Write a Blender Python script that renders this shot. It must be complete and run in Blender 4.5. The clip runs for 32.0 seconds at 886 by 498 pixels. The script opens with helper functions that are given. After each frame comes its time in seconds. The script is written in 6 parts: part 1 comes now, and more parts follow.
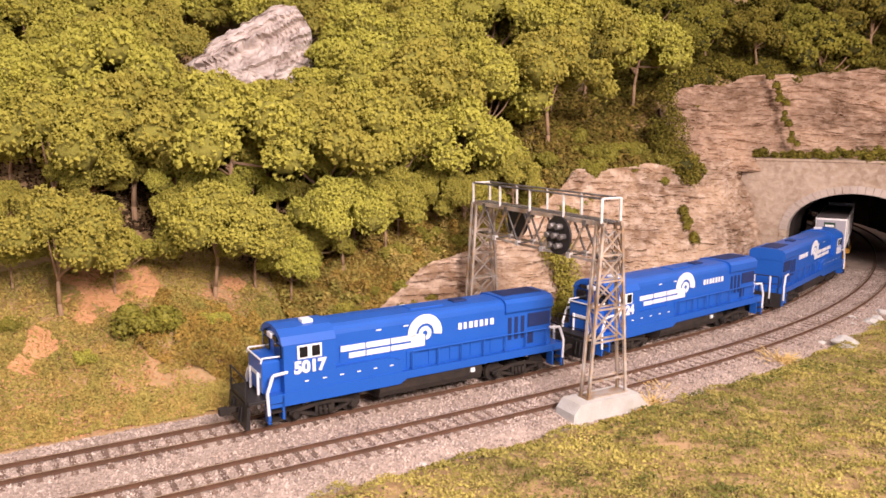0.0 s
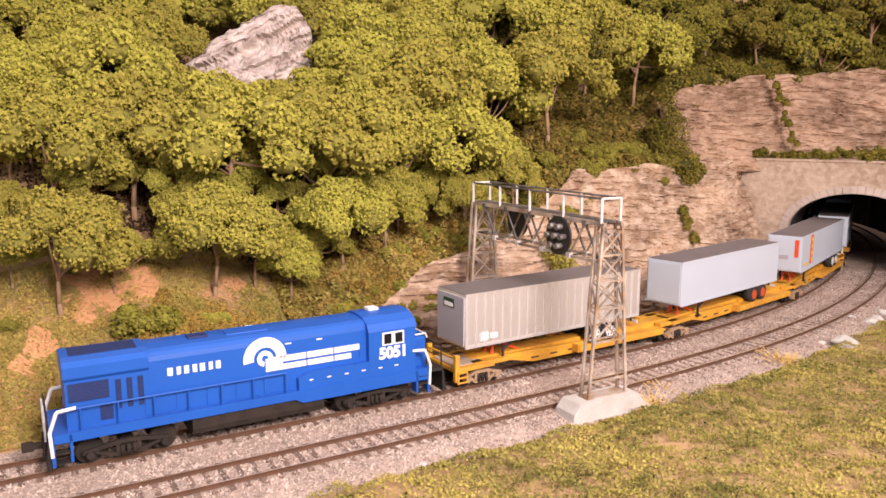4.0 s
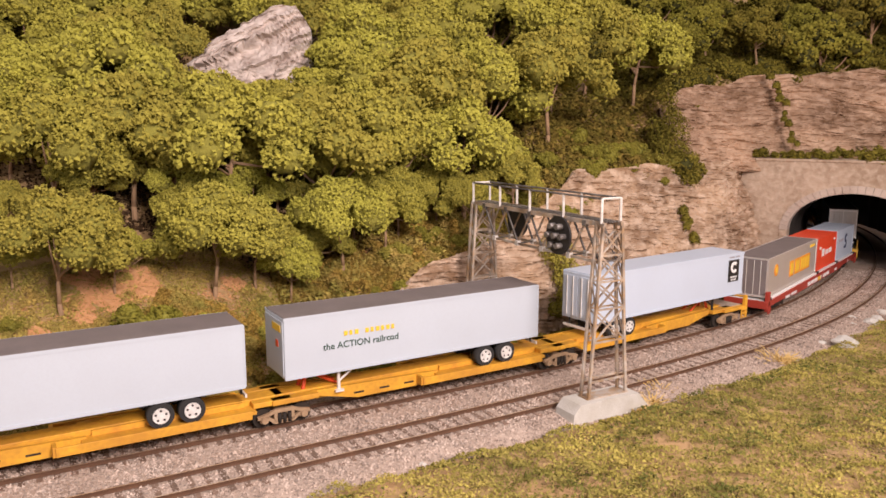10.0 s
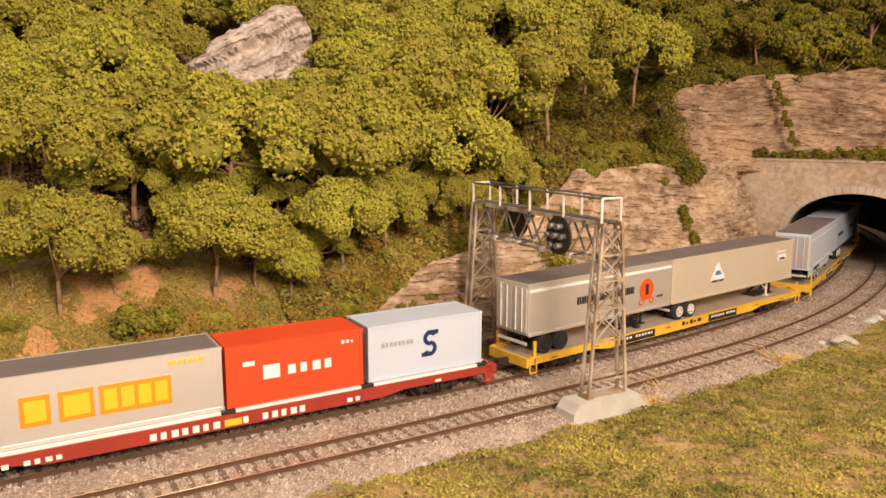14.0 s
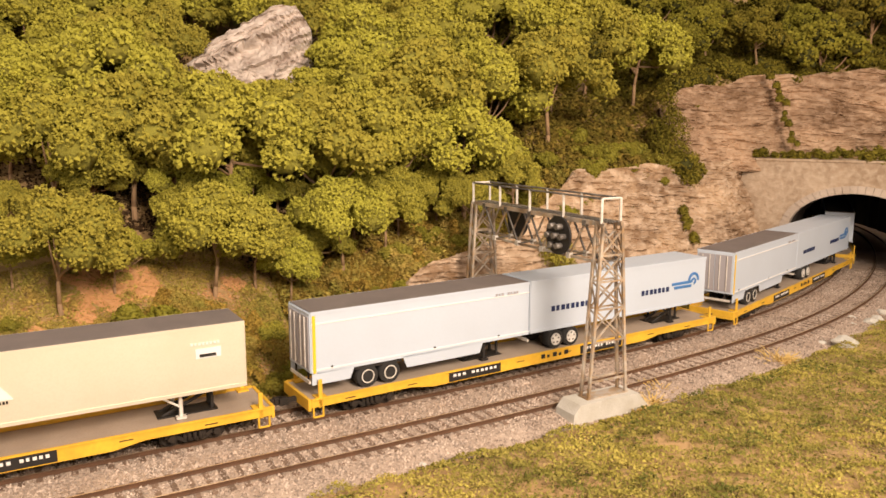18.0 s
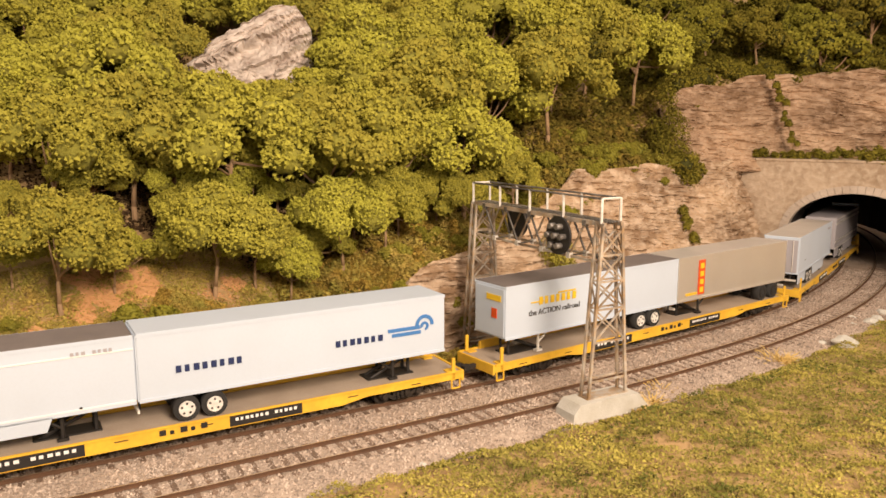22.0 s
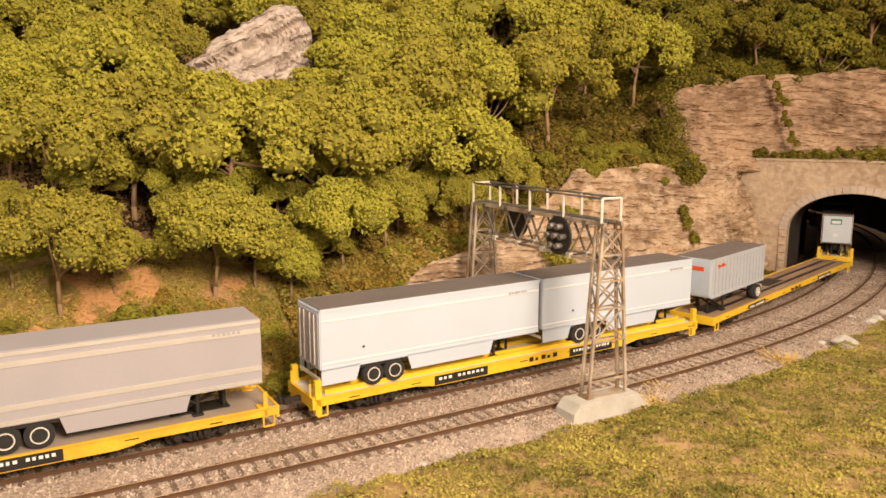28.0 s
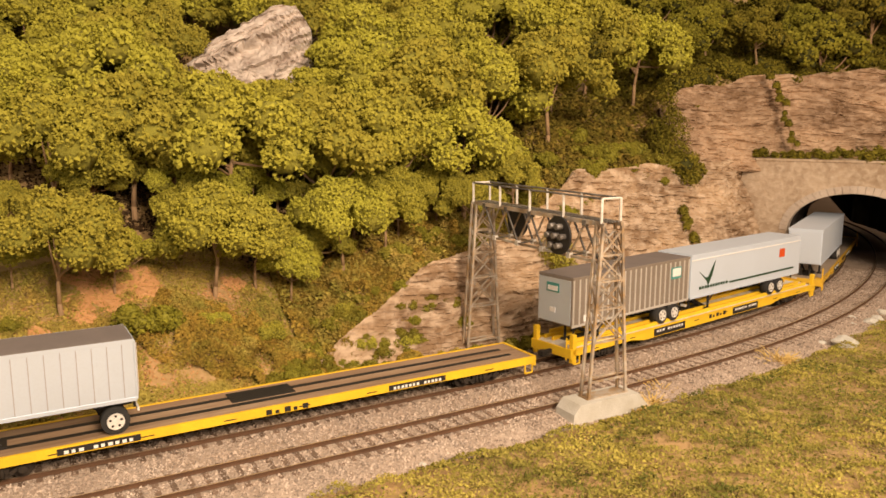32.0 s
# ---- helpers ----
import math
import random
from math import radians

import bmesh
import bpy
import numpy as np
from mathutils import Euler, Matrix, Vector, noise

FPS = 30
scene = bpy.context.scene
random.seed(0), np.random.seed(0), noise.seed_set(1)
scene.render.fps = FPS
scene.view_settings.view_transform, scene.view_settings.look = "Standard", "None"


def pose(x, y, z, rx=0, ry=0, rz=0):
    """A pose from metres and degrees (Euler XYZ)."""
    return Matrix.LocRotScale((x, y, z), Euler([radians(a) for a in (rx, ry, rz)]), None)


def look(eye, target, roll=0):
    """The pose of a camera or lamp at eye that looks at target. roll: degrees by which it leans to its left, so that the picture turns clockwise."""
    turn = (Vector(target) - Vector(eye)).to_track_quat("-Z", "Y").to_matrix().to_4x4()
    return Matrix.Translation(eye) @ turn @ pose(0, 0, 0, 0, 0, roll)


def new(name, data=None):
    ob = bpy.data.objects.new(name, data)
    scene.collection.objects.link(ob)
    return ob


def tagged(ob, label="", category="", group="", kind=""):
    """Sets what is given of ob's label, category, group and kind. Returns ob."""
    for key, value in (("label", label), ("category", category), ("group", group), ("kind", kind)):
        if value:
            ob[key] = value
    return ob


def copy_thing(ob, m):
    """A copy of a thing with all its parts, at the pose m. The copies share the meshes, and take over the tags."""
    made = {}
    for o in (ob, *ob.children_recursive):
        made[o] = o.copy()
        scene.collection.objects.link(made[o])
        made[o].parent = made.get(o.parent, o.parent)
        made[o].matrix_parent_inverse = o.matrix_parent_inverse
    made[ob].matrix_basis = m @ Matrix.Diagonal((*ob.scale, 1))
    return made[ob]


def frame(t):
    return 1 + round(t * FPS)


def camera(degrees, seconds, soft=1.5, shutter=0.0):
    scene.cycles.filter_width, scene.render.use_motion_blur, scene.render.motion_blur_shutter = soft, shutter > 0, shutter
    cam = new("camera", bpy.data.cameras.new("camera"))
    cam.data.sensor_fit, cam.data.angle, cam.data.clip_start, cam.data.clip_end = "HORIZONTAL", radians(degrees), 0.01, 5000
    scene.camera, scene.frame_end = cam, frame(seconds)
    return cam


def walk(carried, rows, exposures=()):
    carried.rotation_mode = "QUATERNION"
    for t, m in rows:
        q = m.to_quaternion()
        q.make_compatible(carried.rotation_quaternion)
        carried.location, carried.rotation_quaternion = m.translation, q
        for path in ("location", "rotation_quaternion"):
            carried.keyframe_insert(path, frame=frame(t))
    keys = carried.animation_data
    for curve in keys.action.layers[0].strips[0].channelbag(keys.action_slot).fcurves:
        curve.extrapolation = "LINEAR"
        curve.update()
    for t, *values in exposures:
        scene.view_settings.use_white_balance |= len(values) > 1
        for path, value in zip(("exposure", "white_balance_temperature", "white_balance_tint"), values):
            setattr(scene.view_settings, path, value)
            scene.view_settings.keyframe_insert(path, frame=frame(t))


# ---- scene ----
# Model railway at 1:87. Sizes below are written in full-size metres; K brings them to the model's true size.
K = 1 / 87.1

cam = camera(60.94, 32.0, soft=1.6)
EYE = pose(0, 0, 12.814 * K, 90 - 9.336, 0, 0)
EYE = EYE @ pose(0, 0, 0, 0, 0, 0.08)
walk(cam, [(0, EYE), (32, EYE)],
     exposures=[(0, 0.18, 6300, 33), (3.5, 0.2, 6300, 33), (6, 0.16, 6200, 31), (8, 0.16, 6200, 31), (9, 0.14, 6250, 31), (10, -0.15, 6400, 30), (11, -0.25, 6650, 28), (12.5, -0.33, 7050, 26),
                (14, -0.18, 7700, 24.5), (16, -0.08, 7650, 23), (19, -0.06, 7550, 22), (25, -0.09, 7850, 21), (28, -0.08, 8000, 21), (32, -0.15, 8500, 22)])

# ---- light: a warm lamp high over the aisle and the pale room round the layout ----
world = bpy.data.worlds.new("room")
scene.world = world
world.use_nodes = True
world.node_tree.nodes["Background"].inputs[0].default_value = (1.0, 0.91, 0.80, 1)
world.node_tree.nodes["Background"].inputs[1].default_value = 0.72
lamp = bpy.data.lights.new("aisle_lamp", "AREA")
lamp.shape, lamp.size, lamp.energy, lamp.color = "DISK", 26 * K, 11.2, (1.0, 0.915, 0.78)
lamp_ob = new("aisle_lamp", lamp)
lamp_ob.matrix_world = look((28 * K, -23 * K, 43 * K), (-2 * K, 45 * K, 6 * K))


# ---- materials ----
def mat(name, base, second=None, rough=0.8, metal=0.0, scale=1.5, fine=12.0, bump=0.25, amount=0.6,
        stretch=(1, 1, 1), island=0.0, obj=0.0, third=None, spec=0.4, tone=0.0):
    """A surface of two or three mixed tones with coarse and fine noise, at full-size metres."""
    m = bpy.data.materials.new(name)
    m.use_nodes = True
    nt = m.node_tree
    N, L = nt.nodes, nt.links
    b = N["Principled BSDF"]
    b.inputs["Roughness"].default_value, b.inputs["Metallic"].default_value = rough, metal
    b.inputs["Specular IOR Level"].default_value = spec
    second = second or tuple(c * 0.72 for c in base)
    tc = N.new("ShaderNodeTexCoord")
    mp = N.new("ShaderNodeMapping")
    mp.inputs["Scale"].default_value = [s / K for s in stretch]
    L.new(tc.outputs["Object"], mp.inputs["Vector"])

    def nz(sc, detail):
        n = N.new("ShaderNodeTexNoise")
        n.inputs["Scale"].default_value, n.inputs["Detail"].default_value = sc, detail
        L.new(mp.outputs["Vector"], n.inputs["Vector"])
        return n.outputs["Fac"]

    def ramp(src, lo, hi):
        r = N.new("ShaderNodeMapRange")
        r.inputs["From Min"].default_value, r.inputs["From Max"].default_value = lo, hi
        L.new(src, r.inputs["Value"])
        return r.outputs["Result"]

    def mix(fac, a, c):
        x = N.new("ShaderNodeMix")
        x.data_type = "RGBA"
        for sock, val in ((x.inputs["Factor"], fac), (x.inputs["A"], a), (x.inputs["B"], c)):
            if isinstance(val, tuple):
                sock.default_value = (*val, 1)
            elif isinstance(val, float):
                sock.default_value = val
            else:
                L.new(val, sock)
        return x.outputs["Result"]

    def scaled(src, k):
        x = N.new("ShaderNodeMath")
        x.operation = "MULTIPLY"
        x.inputs[1].default_value = k
        L.new(src, x.inputs[0])
        return x.outputs[0]

    coarse, small = nz(scale, 3), nz(fine, 5)
    col = mix(scaled(ramp(coarse, 0.35, 0.68), amount), base, second)
    col = mix(scaled(ramp(small, 0.4, 0.75), amount * 0.7), col, second if third is None else third)
    if island or obj:
        src = N.new("ShaderNodeNewGeometry").outputs["Random Per Island"] if island else N.new("ShaderNodeObjectInfo").outputs["Random"]
        hsv = N.new("ShaderNodeHueSaturation")
        L.new(ramp(src, 0, 1), hsv.inputs["Value"])
        hsv.inputs["Value"].default_value = 1
        r = N.new("ShaderNodeMapRange")
        k = island or obj
        r.inputs["To Min"].default_value, r.inputs["To Max"].default_value = 1 - k, 1 + k
        L.new(src, r.inputs["Value"])
        L.new(r.outputs["Result"], hsv.inputs["Value"])
        L.new(col, hsv.inputs["Color"])
        col = hsv.outputs["Color"]
    if tone:
        hsv = N.new("ShaderNodeHueSaturation")
        src = N.new("ShaderNodeObjectInfo").outputs["Random"]
        for sock, lo, hi in (("Hue", 0.5 - tone * 0.05, 0.5 + tone * 0.06), ("Value", 1 - tone, 1 + tone * 0.6)):
            r = N.new("ShaderNodeMapRange")
            r.inputs["To Min"].default_value, r.inputs["To Max"].default_value = lo, hi
            L.new(src, r.inputs["Value"])
            L.new(r.outputs["Result"], hsv.inputs[sock])
        L.new(col, hsv.inputs["Color"])
        col = hsv.outputs["Color"]
    L.new(col, b.inputs["Base Color"])
    if bump:
        bp = N.new("ShaderNodeBump")
        bp.inputs["Strength"].default_value, bp.inputs["Distance"].default_value = bump, 0.12 * K
        L.new(small, bp.inputs["Height"])
        L.new(bp.outputs["Normal"], b.inputs["Normal"])
    return m


M = {}
M["blue"] = mat("blue_paint", (0.012, 0.11, 0.47), (0.01, 0.085, 0.38), 0.4, scale=0.5, bump=0.03, amount=0.4)
M["blue_dark"] = mat("dark_blue_mesh", (0.012, 0.03, 0.12), None, 0.6, bump=0.2)
M["white"] = mat("white_paint", (0.82, 0.82, 0.80), (0.74, 0.73, 0.70), 0.5, scale=0.4, bump=0.02, amount=0.5)
M["white_box"] = mat("cool_white_trailer_skin", (0.535, 0.62, 0.715), (0.49, 0.56, 0.635), 0.45, scale=0.35, bump=0.02, amount=0.45)
M["tan_box"] = mat("satin_tan_skin", (0.87, 0.81, 0.67), (0.80, 0.72, 0.57), 0.55, 0.7, scale=0.4, bump=0.02)
M["silver"] = mat("ribbed_aluminium", (0.76, 0.74, 0.70), (0.62, 0.59, 0.55), 0.38, 0.5, scale=0.5, bump=0.03)
M["grey_box"] = mat("grey_trailer_skin", (0.40, 0.385, 0.41), (0.35, 0.335, 0.355), 0.5, scale=0.4, bump=0.02)
M["brown_box"] = mat("dull_brown_grey_skin", (0.24, 0.20, 0.165), (0.19, 0.155, 0.125), 0.45, scale=0.5, bump=0.03)
M["roof_grey"] = mat("trailer_roof_grey", (0.20, 0.17, 0.16), (0.14, 0.12, 0.115), 0.6, scale=0.6, bump=0.06)
M["yellow"] = mat("orange_yellow_paint", (0.78, 0.41, 0.03), (0.46, 0.20, 0.03), 0.55, scale=0.7, fine=5, bump=0.08, amount=0.75)
M["golden"] = mat("golden_yellow_paint", (0.85, 0.52, 0.055), (0.62, 0.33, 0.04), 0.5, scale=0.8, fine=5, bump=0.06, amount=0.6)
M["lemon"] = mat("bright_yellow_paint", (0.86, 0.57, 0.045), (0.74, 0.40, 0.035), 0.5, scale=0.9, bump=0.05, amount=0.5)
M["planks"] = mat("brown_plank_deck", (0.40, 0.28, 0.185), (0.24, 0.145, 0.085), 0.85, scale=0.6, fine=4, bump=0.25, stretch=(0.3, 3, 1), amount=0.85)
M["deck"] = mat("grey_deck", (0.46, 0.375, 0.30), (0.33, 0.255, 0.195), 0.8, scale=0.7, bump=0.15)
M["red_flat"] = mat("oxide_red_paint", (0.40, 0.045, 0.025), (0.28, 0.035, 0.02), 0.55, scale=0.8, bump=0.04)
M["red_box"] = mat("bright_red_paint", (0.80, 0.08, 0.025), (0.70, 0.07, 0.022), 0.45, scale=0.4, bump=0.02)
M["orange"] = mat("orange_red_paint", (0.70, 0.09, 0.02), None, 0.5, bump=0.0, amount=0.2)
M["gold"] = mat("yellow_lettering", (0.85, 0.55, 0.04), None, 0.5, bump=0.0, amount=0.2)
M["amber"] = mat("orange_yellow_panel", (0.80, 0.32, 0.02), None, 0.5, bump=0.0, amount=0.2)
M["black"] = mat("black_plastic", (0.018, 0.016, 0.015), (0.03, 0.026, 0.022), 0.55, scale=2, bump=0.1)
M["grime"] = mat("grimy_black_metal", (0.018, 0.015, 0.012), (0.05, 0.034, 0.023), 0.9, scale=1.6, bump=0.2)
M["brown_truck"] = mat("dusty_tan_metal", (0.42, 0.29, 0.17), (0.24, 0.15, 0.085), 0.75, scale=1.6, bump=0.15)
M["rubber"] = mat("black_rubber", (0.02, 0.02, 0.02), (0.035, 0.033, 0.03), 0.85, scale=3, bump=0.1)
M["hub"] = mat("white_hub", (0.75, 0.74, 0.70), (0.5, 0.47, 0.43), 0.5, scale=4, bump=0.03)
M["hub_orange"] = mat("orange_hub", (0.55, 0.10, 0.03), None, 0.5, scale=4, bump=0.03)
M["navy"] = mat("navy_lettering", (0.016, 0.03, 0.10), None, 0.5, bump=0.0, amount=0.2)
M["skyblue"] = mat("light_blue_lettering", (0.05, 0.20, 0.48), None, 0.5, bump=0.0, amount=0.2)
M["teal"] = mat("teal_sign", (0.05, 0.30, 0.28), None, 0.5, bump=0.0, amount=0.2)
M["dark_green"] = mat("dark_green_paint", (0.015, 0.06, 0.03), None, 0.5, bump=0.0, amount=0.2)
M["glass"] = mat("dark_cab_glass", (0.01, 0.012, 0.015), None, 0.08, bump=0.0, spec=0.6)
M["steel"] = mat("weathered_grey_steel", (0.58, 0.53, 0.46), (0.15, 0.105, 0.07), 0.5, 0.2, scale=0.7, fine=3, bump=0.15, amount=0.95, third=(0.50, 0.27, 0.08))
M["steel_dark"] = mat("dark_weathered_steel", (0.28, 0.26, 0.235), (0.055, 0.045, 0.04), 0.45, 0.3, amount=0.9, scale=1.3, bump=0.15)
M["pipe"] = mat("pale_grey_handrail", (0.80, 0.78, 0.73), (0.50, 0.45, 0.38), 0.55, 0.1, scale=2, bump=0.05)
M["concrete"] = mat("pale_concrete", (0.60, 0.59, 0.54), (0.40, 0.37, 0.30), 0.9, scale=0.9, fine=14, bump=0.4)
M["rail"] = mat("rusty_rail", (0.15, 0.075, 0.04), (0.075, 0.04, 0.024), 0.65, 0.2, scale=1.2, bump=0.1)
M["rail_top"] = mat("worn_rail_head", (0.66, 0.51, 0.36), (0.48, 0.33, 0.20), 0.38, 0.6, scale=0.8, bump=0.02)
M["tie"] = mat("weathered_sleeper", (0.17, 0.11, 0.075), (0.27, 0.185, 0.135), 0.9, scale=2, fine=14, bump=0.4, stretch=(1, 4, 1), obj=0.25)
M["ballast"] = mat("tan_grey_ballast", (0.46, 0.36, 0.285), (0.29, 0.205, 0.15), 0.95, scale=0.5, fine=7, bump=1.0, third=(0.58, 0.48, 0.40))
M["ballast_stone"] = mat("ballast_stones", (0.47, 0.385, 0.32), (0.29, 0.215, 0.165), 0.95, scale=0.4, fine=2, bump=0.2, island=0.5)
M["earth"] = mat("dry_grassy_earth", (0.46, 0.29, 0.13), (0.30, 0.225, 0.085), 0.97, scale=0.3, fine=2.5, bump=1.0, amount=0.85, third=(0.62, 0.39, 0.22))
M["soil"] = mat("bare_orange_soil", (0.66, 0.34, 0.15), (0.46, 0.22, 0.09), 0.97, scale=0.6, fine=5, bump=1.0, third=(0.72, 0.42, 0.22))
M["rock"] = mat("warm_layered_rock", (0.53, 0.37, 0.235), (0.20, 0.115, 0.06), 0.92, scale=0.25, fine=1.6, bump=1.0, amount=0.95, stretch=(0.6, 0.6, 1.1), third=(0.80, 0.64, 0.49))
# Cliff rock again, darkened in colour for the weaker light higher up.
M["rock_dimmed"] = mat("dimmed_upper_rock", (0.48, 0.32, 0.205), (0.19, 0.11, 0.06), 0.92, scale=0.25, fine=1.6, bump=1.0, amount=0.95, stretch=(0.6, 0.6, 1.1), third=(0.68, 0.50, 0.36))
M["boulder"] = mat("grey_outcrop", (0.72, 0.62, 0.55), (0.27, 0.19, 0.15), 0.92, scale=0.9, fine=3.6, bump=1.0, amount=0.9, stretch=(1, 1, 1.3), third=(0.85, 0.78, 0.70))
M["portal"] = mat("warm_portal_stone", (0.58, 0.45, 0.33), (0.27, 0.18, 0.11), 0.92, scale=0.22, fine=2.2, bump=1.0, amount=0.95, third=(0.68, 0.56, 0.43))
# Tunnel rock coloured near-black to stand for the unlit bore.
M["bore_shade_rock"] = mat("shade_black_tunnel_rock", (0.05, 0.04, 0.033), (0.02, 0.016, 0.014), 0.95, scale=0.5, fine=3, bump=1.0)
M["trunk"] = mat("brown_bark", (0.42, 0.27, 0.15), (0.24, 0.145, 0.08), 0.95, scale=2.5, fine=12, bump=0.6, stretch=(1, 1, 0.3))
M["leaf"] = mat("olive_foliage", (0.385, 0.347, 0.055), (0.27, 0.245, 0.04), 0.9, scale=0.25, fine=1.6, bump=0.0, island=0.13, third=(0.42, 0.38, 0.08), spec=0.1, tone=0.16)
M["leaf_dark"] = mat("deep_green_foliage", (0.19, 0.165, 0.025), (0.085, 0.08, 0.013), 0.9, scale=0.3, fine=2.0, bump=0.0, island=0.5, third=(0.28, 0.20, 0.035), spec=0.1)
# Crown cores, coloured darker than the leaves as shade in the gaps.
M["core"] = mat("shaded_inner_foliage", (0.30, 0.28, 0.045), (0.20, 0.185, 0.03), 0.95, scale=1.2, fine=7, bump=1.0)
M["core_dark"] = mat("deep_shaded_inner_foliage", (0.08, 0.078, 0.014), (0.045, 0.045, 0.009), 0.95, scale=1.2, fine=7, bump=1.0)
M["scrub"] = mat("olive_brown_scrub", (0.20, 0.155, 0.03), (0.10, 0.09, 0.018), 0.95, scale=0.2, fine=1.2, bump=0.0, island=0.4, amount=0.85, third=(0.33, 0.20, 0.05), spec=0.1)
M["bank_tuft"] = mat("bank_weeds", (0.42, 0.335, 0.085), (0.21, 0.195, 0.04), 0.95, scale=0.16, fine=1.1, bump=0.0, island=0.3, amount=0.85, third=(0.50, 0.30, 0.09), spec=0.1)
M["silver_box"] = mat("satin_aluminium_skin", (0.93, 0.91, 0.87), (0.86, 0.83, 0.78), 0.48, 0.9, scale=0.4, bump=0.02)
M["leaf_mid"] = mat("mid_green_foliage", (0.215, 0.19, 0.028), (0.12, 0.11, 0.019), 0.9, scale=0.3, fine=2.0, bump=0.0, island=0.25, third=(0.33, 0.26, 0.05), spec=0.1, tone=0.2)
M["arch"] = mat("pale_arch_stone", (0.56, 0.47, 0.39), (0.38, 0.29, 0.22), 0.92, scale=0.6, fine=6, bump=0.6, third=(0.64, 0.56, 0.48))
M["pup_skin"] = mat("satin_pale_metal_skin", (0.66, 0.76, 0.87), (0.60, 0.685, 0.77), 0.4, 0.45, scale=0.4, bump=0.02)
M["rusty"] = mat("rust_brown_weeds", (0.40, 0.25, 0.055), (0.20, 0.135, 0.03), 0.95, scale=0.35, fine=1.6, bump=0.0, island=0.35, amount=0.85, third=(0.30, 0.26, 0.05), spec=0.1)
# Dark floor cover, coloured to stand for the shade under the canopy.
M["floor_shade"] = mat("shade_dark_floor_crumbs", (0.085, 0.048, 0.024), (0.04, 0.026, 0.014), 0.95, scale=0.4, fine=2, bump=0.0, island=0.4, spec=0.1)
M["clover"] = mat("dark_green_grass", (0.115, 0.125, 0.028), (0.06, 0.07, 0.018), 0.95, scale=0.4, fine=2, bump=0.0, island=0.4, third=(0.20, 0.185, 0.045), spec=0.1)
M["straw"] = mat("dry_straw", (0.72, 0.52, 0.20), (0.52, 0.34, 0.10), 0.9, scale=2, bump=0.0)
M["plywood"] = mat("brown_baseboard", (0.34, 0.22, 0.12), (0.26, 0.16, 0.08), 0.8, scale=0.05, fine=0.6, bump=0.1, stretch=(1, 6, 1))
M["carpet"] = mat("grey_beige_carpet", (0.30, 0.26, 0.22), (0.24, 0.20, 0.17), 0.95, scale=0.02, fine=0.8, bump=0.3)
M["spine_white"] = mat("dulled_white_skin", (0.50, 0.565, 0.62), (0.455, 0.505, 0.55), 0.45, scale=0.35, bump=0.02, amount=0.45)
M["tuft"] = mat("grass_tufts", (0.35, 0.295, 0.065), (0.125, 0.125, 0.028), 0.95, scale=0.22, fine=1.1, bump=0.0, island=0.45, amount=1.0, third=(0.42, 0.33, 0.10), spec=0.1)


# ---- mesh helpers (full-size metres) ----
def part(name, bm, material, parent=None, label="", smooth=False):
    me = bpy.data.meshes.new(name)
    for v in bm.verts:
        v.co *= K
    if smooth:
        for f in bm.faces:
            f.smooth = True
    bm.to_mesh(me)
    bm.free()
    me.materials.append(M[material])
    ob = new(name, me)
    ob.parent = parent
    if label:
        ob["label"] = label
    return ob


def raw(name, verts, faces, material, parent=None, label=""):
    me = bpy.data.meshes.new(name)
    me.from_pydata((np.asarray(verts, float) * K).tolist(), [], faces)
    me.materials.append(M[material])
    ob = new(name, me)
    ob.parent = parent
    if label:
        ob["label"] = label
    return ob


def thing(name, label, category, group="", kind=""):
    return tagged(new(name), label, category, group, kind)


def box(bm, x0, x1, y0, y1, z0, z1, bevel=0.0):
    vs = [bm.verts.new((x, y, z)) for z in (z0, z1) for y in (y0, y1) for x in (x0, x1)]
    fs = [bm.faces.new([vs[i] for i in q]) for q in ((0, 2, 3, 1), (4, 5, 7, 6), (0, 1, 5, 4), (2, 6, 7, 3), (0, 4, 6, 2), (1, 3, 7, 5))]
    if bevel:
        es = list({e for f in fs for e in f.edges})
        bmesh.ops.bevel(bm, geom=es, offset=bevel, segments=2, profile=0.6, affect="EDGES", clamp_overlap=True)
    return bm


def boxes(*rows, bevel=0.0):
    bm = bmesh.new()
    for r in rows:
        box(bm, *r, bevel=bevel)
    return bm


def rod(bm, a, b, r, n=6, r2=None):
    a, b = Vector(a), Vector(b)
    d = (b - a).normalized()
    u = d.orthogonal().normalized()
    w = d.cross(u)
    r2 = r if r2 is None else r2
    A = [bm.verts.new(a + (u * math.cos(t) + w * math.sin(t)) * r) for t in (2 * math.pi * i / n for i in range(n))]
    B = [bm.verts.new(b + (u * math.cos(t) + w * math.sin(t)) * r2) for t in (2 * math.pi * i / n for i in range(n))]
    for i in range(n):
        f = bm.faces.new((A[i], A[(i + 1) % n], B[(i + 1) % n], B[i]))
        f.smooth = n > 6
    bm.faces.new(A[::-1])
    bm.faces.new(B)
    return bm


def rods(*rows, r=0.04, n=6):
    bm = bmesh.new()
    for a, b in rows:
        rod(bm, a, b, r, n)
    return bm


def path_rod(pts, r, n=6):
    bm = bmesh.new()
    for a, b in zip(pts, pts[1:]):
        rod(bm, a, b, r, n)
    return bm


